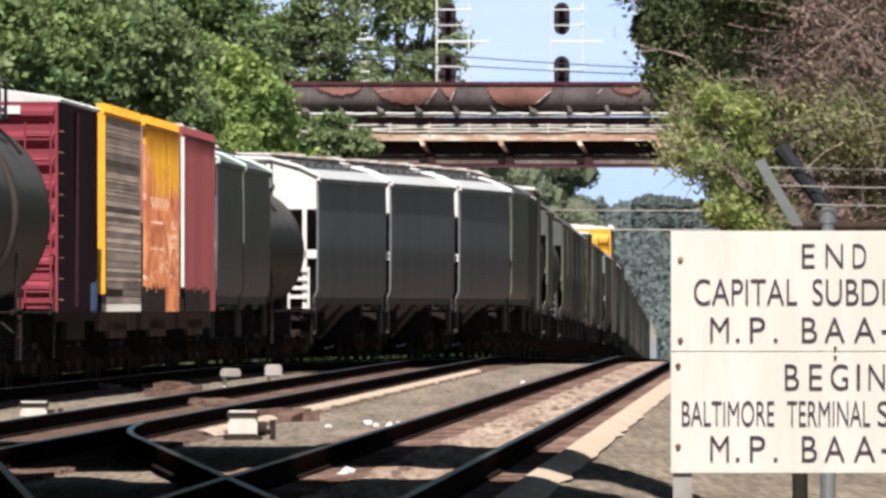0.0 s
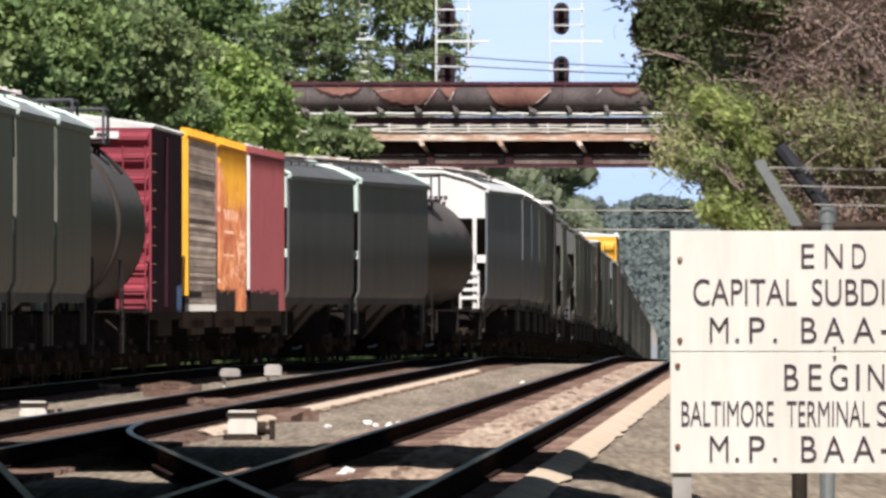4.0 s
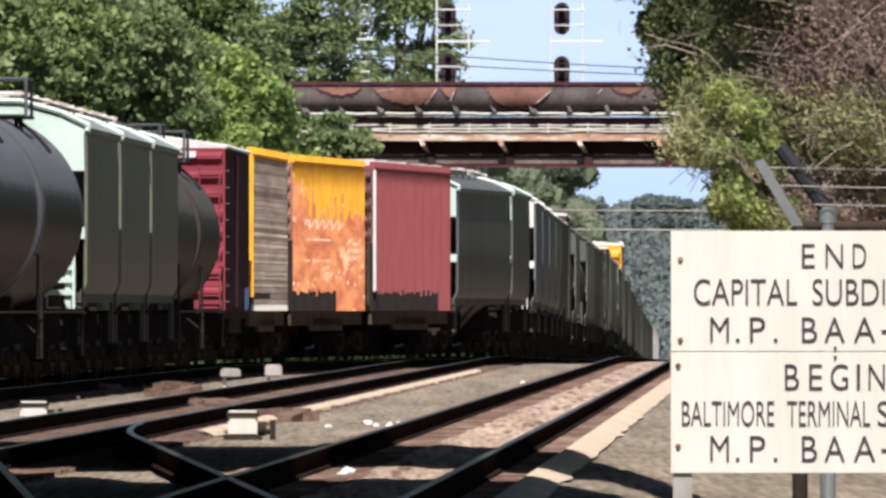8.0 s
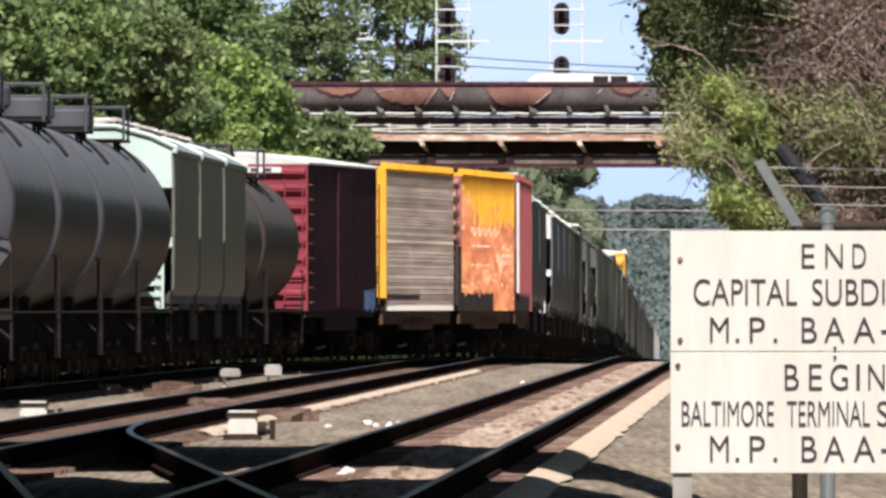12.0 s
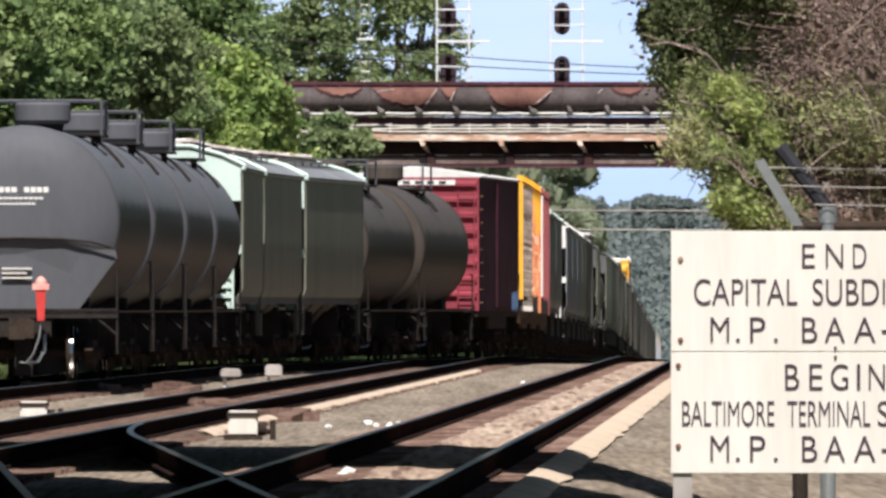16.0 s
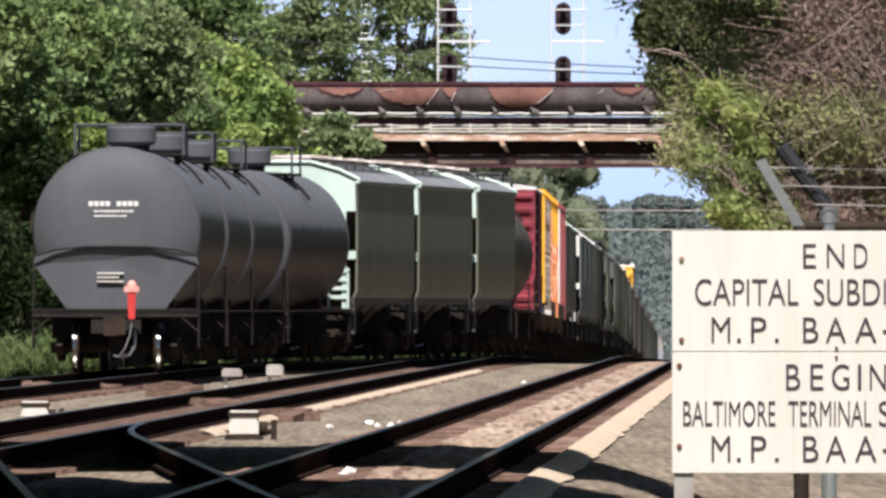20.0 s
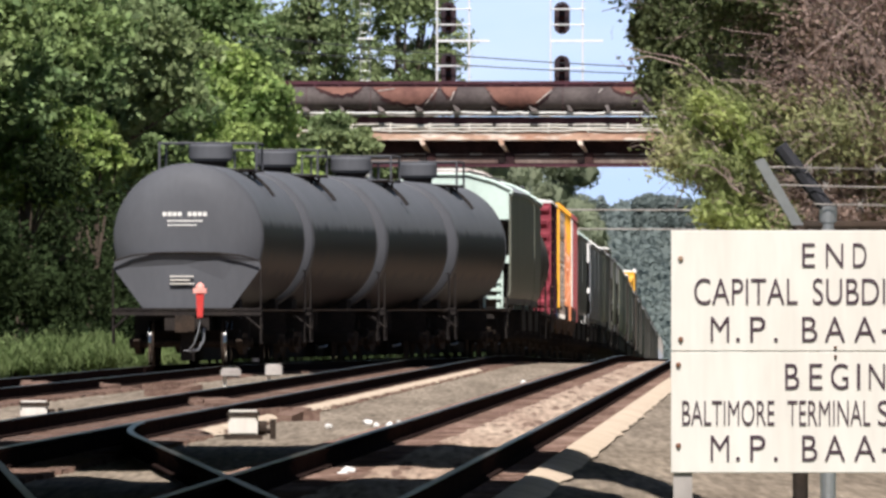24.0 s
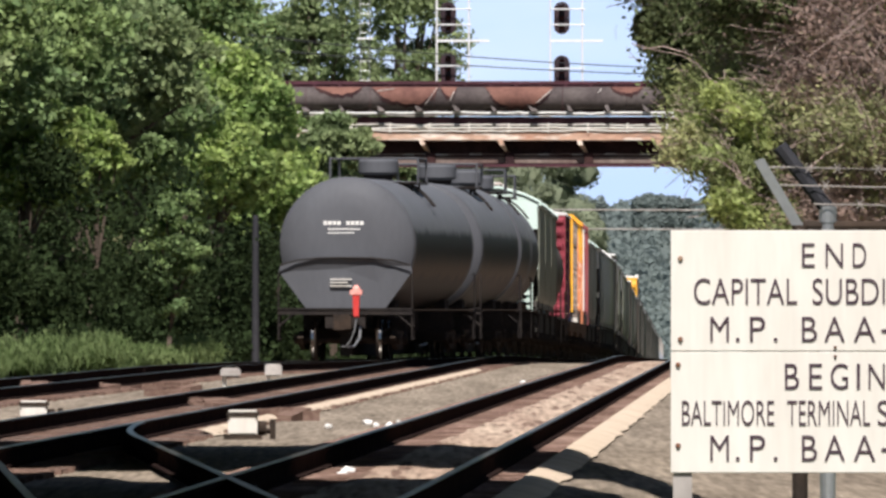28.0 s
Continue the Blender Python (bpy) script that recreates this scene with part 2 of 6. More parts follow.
# ---------------------------------------------------------------- mesh helpers
class Mesh:
    """Collects vertices and faces of one part."""

    def __init__(self):
        self.v, self.f, self.smooth = [], [], False

    def poly(self, points, faces):
        k = len(self.v)
        self.v += [tuple(p) for p in points]
        self.f += [tuple(i + k for i in face) for face in faces]
        return self

    def box(self, x0, x1, y0, y1, z0, z1, m=None):
        p = [Vector((x, y, z)) for x in (x0, x1) for y in (y0, y1) for z in (z0, z1)]
        if m:
            p = [m @ q for q in p]
        return self.poly(p, [(0, 1, 3, 2), (4, 6, 7, 5), (0, 4, 5, 1), (2, 3, 7, 6), (0, 2, 6, 4), (1, 5, 7, 3)])

    def tube(self, a, b, r, r2=None, n=10, caps=True):
        a, b = Vector(a), Vector(b)
        r2 = r if r2 is None else r2
        q = (b - a).to_track_quat("Z", "Y")
        ring = [q @ Vector((math.cos(2 * math.pi * i / n), math.sin(2 * math.pi * i / n), 0)) for i in range(n)]
        faces = [(i, (i + 1) % n, n + (i + 1) % n, n + i) for i in range(n)]
        if caps:
            faces += [tuple(range(n))[::-1], tuple(range(n, 2 * n))]
        return self.poly([a + r * d for d in ring] + [b + r2 * d for d in ring], faces)

    def chain(self, points, r, n=6):
        """One bent round bar through all the points."""
        k, last = len(self.v), len(points) - 1
        for i, p in enumerate(points):
            q = (Vector(points[min(i + 1, last)]) - Vector(points[max(i - 1, 0)])).to_track_quat("Z", "Y")
            self.v += [tuple(Vector(p) + q @ Vector((r * math.cos(2 * math.pi * j / n), r * math.sin(2 * math.pi * j / n), 0))) for j in range(n)]
        self.f += [(k + i * n + j, k + i * n + (j + 1) % n, k + (i + 1) * n + (j + 1) % n, k + (i + 1) * n + j) for i in range(last) for j in range(n)]
        self.f += [tuple(range(k + n - 1, k - 1, -1)), tuple(range(k + last * n, k + last * n + n))]
        return self

    def sweep(self, profile, y0, y1, closed=True):
        """A profile of (x, z) drawn out along y, with end faces."""
        n = len(profile)
        faces = [(i, (i + 1) % n, n + (i + 1) % n, n + i) for i in range(n if closed else n - 1)]
        if closed:
            faces += [tuple(range(n))[::-1], tuple(range(n, 2 * n))]
        return self.poly([(x, y0, z) for x, z in profile] + [(x, y1, z) for x, z in profile], faces)

    def comb(self, x_in, x_out, at, half, z0, z1):
        """One corrugated panel: ribs at the places in at, joined by a web."""
        line = [(x_in * 0.99, at[0] - half)]
        for y in at:
            line += [(x_in, y - half), (x_out, y - half), (x_out, y + half), (x_in, y + half)]
        line.append((x_in * 0.99, at[-1] + half))
        n = len(line)
        return self.poly([(x, y, z) for z in (z0, z1) for x, y in line],
                         [(i, (i + 1) % n, n + (i + 1) % n, n + i) for i in range(n)] + [tuple(range(n))[::-1], tuple(range(n, 2 * n))])

    def lathe(self, rows, n=32, axis="Y", centre=(0, 0, 0)):
        """Rows of (radius, distance along the axis)."""
        cx, cy, cz = centre
        pts = []
        for r, d in rows:
            for i in range(n):
                c, s = r * math.cos(2 * math.pi * i / n), r * math.sin(2 * math.pi * i / n)
                pts.append({"Y": (cx + c, cy + d, cz + s), "Z": (cx + c, cy + s, cz + d), "X": (cx + d, cy + c, cz + s)}[axis])
        faces = [(j * n + i, j * n + (i + 1) % n, (j + 1) * n + (i + 1) % n, (j + 1) * n + i)
                 for j in range(len(rows) - 1) for i in range(n)]
        return self.poly(pts, faces)


def mesh_data(name, m, mat, smooth=False):
    me = bpy.data.meshes.new(name)
    me.from_pydata(m.v, [], m.f)
    me.materials.append(mat)
    bm = bmesh.new()
    bm.from_mesh(me)
    bmesh.ops.recalc_face_normals(bm, faces=bm.faces)
    if smooth or m.smooth:
        for face in bm.faces:
            face.smooth = True
        for e in bm.edges:
            if len(e.link_faces) == 2 and e.calc_face_angle(0) > 0.6:
                e.smooth = False
    bm.to_mesh(me)
    bm.free()
    return me


def part(name, m, mat, parent=None, label="", smooth=False, at=None):
    ob = new(name, mesh_data(name, m, mat, smooth))
    ob.parent = parent
    if at is not None:
        ob.matrix_basis = at
    return tagged(ob, label) if label else ob


def leaf_data(name, spots, mat, size, rng, flat=0.0, wide=0.55, way=None):
    """Many small leaves, each a bent quad, round the given places (x, y, z, spread)."""
    spots = np.asarray(spots, float)
    n = len(spots)
    c = spots[:, :3]
    u = rng.normal(size=(n, 3))
    if way:
        u = u * 0.45 + np.array(way)
    u /= np.linalg.norm(u, axis=1)[:, None]
    w = rng.normal(size=(n, 3))
    w[:, 2] *= 1 - flat
    w -= (w * u).sum(1)[:, None] * u
    w /= np.linalg.norm(w, axis=1)[:, None]
    s = (size * rng.uniform(0.6, 1.4, n))[:, None]
    k = np.cross(u, w) * s * 0.18
    v = np.stack([c - u * s, c + w * s * wide + k, c + u * s, c - w * s * wide + k], 1).reshape(-1, 3)
    i = np.arange(n)[:, None] * 4
    f = np.concatenate([i + [0, 1, 3], i + [1, 2, 3]], 1).reshape(-1, 3)
    me = bpy.data.meshes.new(name)
    me.vertices.add(len(v))
    me.vertices.foreach_set("co", v.ravel())
    me.loops.add(f.size)
    me.loops.foreach_set("vertex_index", f.ravel().astype(np.int32))
    me.polygons.add(len(f))
    me.polygons.foreach_set("loop_start", (np.arange(len(f)) * 3).astype(np.int32))
    me.materials.append(mat)
    me.update(calc_edges=True)
    return me


# ---------------------------------------------------------------- the line: plan and grade
M1, M2, M3 = 0.0179, 0.0865, 0.0155      # headings of the outer track, the crossover, the middle track
D1, D2, ARC = 416.5, 478.0, 14.0         # where the crossover's two curves lie
X1 = -5.0


def grade(d):
    """Height of the rail tops at distance d."""
    if d < 470:
        return -0.001 * (d - 400)
    t = min((d - 470) / 90, 1)
    return -0.07 - 0.001 * (min(d, 560) - 470) - 0.0045 * 45 * t * t - 0.0040 * max(min(d, 820) - 560, 0) - 0.0062 * max(d - 820, 0)


def bend(d, at, a, b):
    if d < at - ARC:
        return 0.0
    if d > at + ARC:
        return (b - a) * (d - at)
    return (b - a) * ARC * ((d - at + ARC) / (2 * ARC)) ** 2


def drift(d):
    """The slight swing of all tracks beyond the road bridge."""
    if d < 752:
        return 0.0
    return -0.0027 * (d - 752) ** 2 / 240 if d < 872 else -0.0027 * (d - 812)


def train_x(d):
    return X1 + M1 * (d - D1) + bend(d, D1, M1, M2) + bend(d, D2, M2, M3) + drift(d)


def outer_x(d):
    return X1 + M1 * (d - D1)


def middle_x(d):
    return train_x(600) + M3 * (d - 600) + drift(d)


def right_x(d):
    return 1.81 + 0.0164 * (d - 296) + drift(d)


# ---------------------------------------------------------------- ground
def strip(name, mat, left, right, d0, d1, step, lift, bumps=0.0, label="", kind="structure", cols=4):
    """A sheet along the line between two lateral borders (functions of d), lift metres against the rail tops."""
    m = Mesh()
    rows = int((d1 - d0) / step) + 1
    for j in range(rows):
        d = d0 + (d1 - d0) * j / (rows - 1)
        a, b = left(d), right(d)
        for i in range(cols + 1):
            x = a + (b - a) * i / cols
            z = grade(d) + (lift(i / cols) if callable(lift) else lift)
            if bumps:
                z += bumps * noise.noise(Vector((x * 1.7, d * 0.35, 3.3)))
            m.v.append((x, d, z))
    w = cols + 1
    m.f = [(j * w + i, j * w + i + 1, (j + 1) * w + i + 1, (j + 1) * w + i) for j in range(rows - 1) for i in range(cols)]
    return tagged(part(name, m, mat, smooth=True), label, "", "", kind)


g = Mesh()
xs = [-900, -300, -80, -30, -16, -11, -9, 7, 10, 16, 30, 80, 300, 900]
ds = [-60, 0, 60, 110, 150, 200, 260, 320, 380, 440, 500, 560, 640, 740, 900, 1100, 1400, 1800, 2400, 3200, 4500]
for d in ds:
    for x in xs:
        cx = middle_x(min(max(d, 0), 1500)) if d > 0 else middle_x(0)
        g.v.append((x + (cx if abs(x) < 50 else 0), d, grade(min(max(d, 100), 1800)) - 0.36 + 0.02 * noise.noise(Vector((x, d, 0)))))
g.f = [(j * len(xs) + i, j * len(xs) + i + 1, (j + 1) * len(xs) + i + 1, (j + 1) * len(xs) + i) for j in range(len(ds) - 1) for i in range(len(xs) - 1)]
tagged(part("ground", g, M_SOIL, smooth=True), "dark earth and weeds beside the railway", "ground", "", "structure")

strip("ballast_bed", M_GRAVEL, lambda d: outer_x(d) - 2.2, lambda d: right_x(d) + 6.0, 95, 760, 2.0, -0.215, 0.02, "grey crushed stone bed under the tracks", cols=30)


def rail_curve(centre, side, d0, d1, step):
    pts = []
    n = max(2, int((d1 - d0) / step))
    for j in range(n + 1):
        d = d0 + (d1 - d0) * j / n
        slope = (centre(d + 0.5) - centre(d - 0.5))
        pts.append((centre(d) + side * 0.7535 * math.sqrt(1 + slope * slope), d, grade(d)))
    return pts


RAIL = [(-0.0365, 0), (0.0365, 0), (0.0365, -0.035), (0.012, -0.05), (0.012, -0.14), (0.07, -0.155), (0.07, -0.172), (-0.07, -0.172),
        (-0.07, -0.155), (-0.012, -0.14), (-0.012, -0.05), (-0.0365, -0.035)]


def rail_mesh(pts, profile):
    m = Mesh()
    n = len(profile)
    for x, y, z in pts:
        m.v += [(x + px, y, z + pz) for px, pz in profile]
    m.f = [(j * n + i, j * n + (i + 1) % n, (j + 1) * n + (i + 1) % n, (j + 1) * n + i) for j in range(len(pts) - 1) for i in range(n)]
    m.f += [tuple(range(n))[::-1], tuple(range((len(pts) - 1) * n, len(pts) * n))]
    return m


def track(name, centre, d0, d1, label, ties=True, step=6.0, sides=(-1, 1)):
    top = new(name)
    tagged(top, label, "track", "", "structure")
    for side in sides:
        pts = rail_curve(centre, side, d0, d1, step)
        rail = part("rail", rail_mesh(pts, RAIL), M_RAIL, top)
        part("rail_head", rail_mesh([(x, y, z + 0.003) for x, y, z in pts], [(-0.03, 0), (0.03, 0), (0.033, -0.006), (-0.033, -0.006)]), M_RAILHEAD, rail)
    if ties:
        m = Mesh()
        d = d0
        rng = random.Random(5)
        while d < min(d1, 620):
            z = grade(d) - 0.172
            c = centre(d) + rng.uniform(-0.03, 0.03)
            m.box(c - 1.3, c + 1.3, d - 0.11, d + 0.11, z - 0.15, z + rng.uniform(-0.012, 0.004))
            d += 0.52
        tagged(part("ties", m, M_TIE, top), "", "", "", "stuff")
    return top


track("track_outer", outer_x, 96, 402, "outer railway track with rusty rails and wooden ties")
track("track_crossover", train_x, 402.5, 492, "crossover track that leads from the outer to the middle track")
track("track_middle", middle_x, 96, 1900, "middle railway track on crushed stone")
track("track_right", right_x, 96, 1900, "main railway track with brown ties and shiny rail heads")


def lead_x(d):
    """Centre of the near crossover between the middle and the right-hand track."""
    t = max(0.0, 214 - d)
    c = middle_x(d)
    return c + (0.00075 * t * t if t < 30 else 0.675 + 0.045 * (t - 30))


track("track_lead", lead_x, 118, 206, "crossover rails that cut across to the main track", ties=False, step=3.0)

for nm, centre in (("bed_right", right_x), ("bed_middle", middle_x), ("bed_outer", outer_x)):
    strip(nm, M_BALLAST_BROWN if centre is right_x else M_BALLAST_DARK, lambda d, c=centre: c(d) - 1.45, lambda d, c=centre: c(d) + 1.28, 95, 640 if centre is not outer_x else 402, 1.5,
          -0.178, 0.016, "reddish brown ballast between the rails", cols=10)
for nm, centre, d0, d1 in (("shoulder_right", right_x, 96, 700), ("shoulder_middle", middle_x, 215, 430)):
    strip(nm, M_SAND, lambda d, c=centre: c(d) + 1.12, lambda d, c=centre: c(d) + (1.40 if c is right_x else 1.30) + 0.07 * noise.noise(Vector((d * 0.2, 1, 2))), d0, d1, 1.5,
          lambda u: -0.13 - 0.065 * u * u, 0.006, "pale sandy edge of the ballast beside the rail", cols=4)
strip("stone_drift", M_BALLAST, lambda d: right_x(d) - 0.30 + 0.06 * noise.noise(Vector((d * 0.15, 4, 2))), lambda d: right_x(d) + 0.66, 95, 640, 1.0,
      lambda u: -0.168 + 0.012 * min(1, 6 * u), 0.016, "cream and brown speckled stones between the rails", cols=8)

# ---------------------------------------------------------------- railway cars
def bar(m, a, b, w=0.03, n=6):
    return m.tube(a, b, w / 2, n=n)


def add_running_gear(car, half, bright=False):
    """Two trucks with their wheelsets, couplers and the brake hose at both ends of a car."""
    part("centre_sill", Mesh().box(-0.32, 0.32, -half + 0.9, half - 0.9, 0.78, 1.08), M_BLACK, car, "dark centre sill")
    # Black filler added to stand for the shade under the car.
    part("brake_channel", Mesh().box(-0.14, 0.14, -half + 0.9, half - 0.9, 0.10, 0.775), M_BLACK, car, "black filler under the sill for the shade below the car")
    part("air_tank", Mesh().tube((0.5, -1.0, 0.85), (0.5, 0.6, 0.85), 0.24, n=14), M_BLACK, car, "dark air reservoir")
    for sgn in (-1, 1):
        y = sgn * (half - 2.15)
        m = Mesh()
        for s in (-1, 1):
            m.poly([(s * 0.98, y - 1.25, 0.50), (s * 0.98, y - 0.85, 0.66), (s * 0.98, y + 0.85, 0.66), (s * 0.98, y + 1.25, 0.50),
                    (s * 0.98, y + 1.05, 0.36), (s * 0.98, y + 0.4, 0.22), (s * 0.98, y - 0.4, 0.22), (s * 0.98, y - 1.05, 0.36),
                    (s * 1.10, y - 1.25, 0.50), (s * 1.10, y - 0.85, 0.66), (s * 1.10, y + 0.85, 0.66), (s * 1.10, y + 1.25, 0.50),
                    (s * 1.10, y + 1.05, 0.36), (s * 1.10, y + 0.4, 0.22), (s * 1.10, y - 0.4, 0.22), (s * 1.10, y - 1.05, 0.36)],
                   [tuple(range(8)), tuple(range(15, 7, -1))] + [(i, 8 + i, 8 + (i + 1) % 8, (i + 1) % 8) for i in range(8)])
            for dy in (-0.86, 0.86):
                m.tube((s * 0.92, y + dy, 0.46), (s * 1.2, y + dy, 0.46), 0.11, n=10)
        m.box(-1.0, 1.0, y - 0.2, y + 0.2, 0.42, 0.72)
        m.tube((0, y, 0.7), (0, y, 1.0), 0.25, n=12)
        frame_part = part("truck_frame", m, M_TRUCK, car)
        for dy in (-0.86, 0.86):
            w = Mesh()
            w.tube((-0.9, 0, 0), (0.9, 0, 0), 0.085, n=10)
            for s in (-1, 1):
                w.lathe([(0.001, s * 0.70), (0.30, s * 0.70), (0.48, s * 0.685), (0.485, s * 0.715), (0.455, s * 0.722), (0.0, s * 0.80)], n=24, axis="X")
            ws = part("wheelset", w, M_TRUCK, frame_part, smooth=True, at=pose(0, y + dy, 0.455))
            for s in (-1, 1) if bright else ():
                tread = Mesh().lathe([(0.4575, s * 0.73), (0.4575, s * 0.79), (0.45, s * 0.795)], n=28, axis="X")
                part("tread", tread, M_BRIGHT, ws, "bright worn wheel tread", smooth=True)
        beam = Mesh()
        beam.box(-1.1, 1.1, *sorted((y - sgn * 1.5, y - sgn * 1.7)), 0.42, 1.1)
        beam.box(-1.3, 1.3, *sorted((y - sgn * 2.3, y - sgn * 2.36)), 0.62, 1.1)
        part("brake_rigging", beam, M_BLACK, car, "dark brake rigging")
        e = Mesh()
        e.box(-0.11, 0.11, *sorted((sgn * (half - 1.0), sgn * (half - 0.25))), 0.72, 0.98)
        e.box(-0.2, 0.14, *sorted((sgn * (half - 0.3), sgn * (half + 0.02))), 0.68, 1.02)
        e.box(0.05, 0.2, *sorted((sgn * (half - 0.12), sgn * (half + 0.05))), 0.7, 1.0)
        part("coupler", e, M_TRUCK, car, "dark knuckle coupler")
        h = Mesh()
        h.chain([(sgn * -0.35, sgn * (half - 0.6), 0.75), (sgn * -0.35, sgn * (half - 0.35), 0.5), (sgn * -0.25, sgn * (half - 0.15), 0.32), (sgn * -0.12, sgn * half, 0.3)], 0.028)
        part("air_hose", h, M_CHROME, car, "pale air brake hose")


def ladder(m, x0, x1, y, z0, z1, rungs, out):
    """A ladder of thin bars that stands out from an end face or a side."""
    for x in (x0, x1):
        bar(m, (x, y + out, z0), (x, y + out, z1), 0.035)
    for k in range(rungs):
        z = z0 + (z1 - z0) * (k + 0.5) / rungs
        bar(m, (x0, y + out, z), (x1, y + out, z), 0.03)


def tank_material(name, paint, dark, rust):
    m = material(name, paint, tuple(c * 0.88 for c in paint), 0.7, 0.48, fine=9, bump=0.02, weave=0.12, stretch=(1, 1, 0.5), spec=0.05)
    nt = m.node_tree
    b = nt.nodes["Principled BSDF"]
    src = b.inputs["Base Color"].links[0].from_socket
    geo = nt.nodes.new("ShaderNodeTexCoord")
    sep = nt.nodes.new("ShaderNodeSeparateXYZ")
    nt.links.new(geo.outputs["Object"], sep.inputs[0])
    nz = nt.nodes.new("ShaderNodeTexNoise")
    nz.inputs["Scale"].default_value, nz.inputs["Detail"].default_value = 1.3, 4
    mp = nt.nodes.new("ShaderNodeMapping")
    mp.inputs["Scale"].default_value = (1, 1, 0.25)
    nt.links.new(geo.outputs["Object"], mp.inputs[0])
    nt.links.new(mp.outputs[0], nz.inputs["Vector"])
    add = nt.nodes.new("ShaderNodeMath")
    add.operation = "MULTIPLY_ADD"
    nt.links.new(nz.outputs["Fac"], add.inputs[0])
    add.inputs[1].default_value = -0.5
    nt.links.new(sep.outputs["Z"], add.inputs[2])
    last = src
    # Dark bands put the lower side's shade into the paint; rust is stain.
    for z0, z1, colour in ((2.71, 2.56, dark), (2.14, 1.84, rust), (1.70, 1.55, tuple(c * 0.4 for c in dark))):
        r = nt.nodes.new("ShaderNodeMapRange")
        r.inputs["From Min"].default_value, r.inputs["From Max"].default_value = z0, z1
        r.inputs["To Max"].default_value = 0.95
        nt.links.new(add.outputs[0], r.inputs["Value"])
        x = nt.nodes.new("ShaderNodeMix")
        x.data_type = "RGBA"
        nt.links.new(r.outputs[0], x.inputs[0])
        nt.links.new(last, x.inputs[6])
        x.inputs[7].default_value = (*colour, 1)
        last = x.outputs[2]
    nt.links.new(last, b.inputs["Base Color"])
    return m


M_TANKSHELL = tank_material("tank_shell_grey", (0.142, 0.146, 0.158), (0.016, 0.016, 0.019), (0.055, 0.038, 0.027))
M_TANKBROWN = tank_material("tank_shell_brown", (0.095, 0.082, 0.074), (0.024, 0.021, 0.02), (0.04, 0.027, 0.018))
RT, ZT = 1.52, 2.58


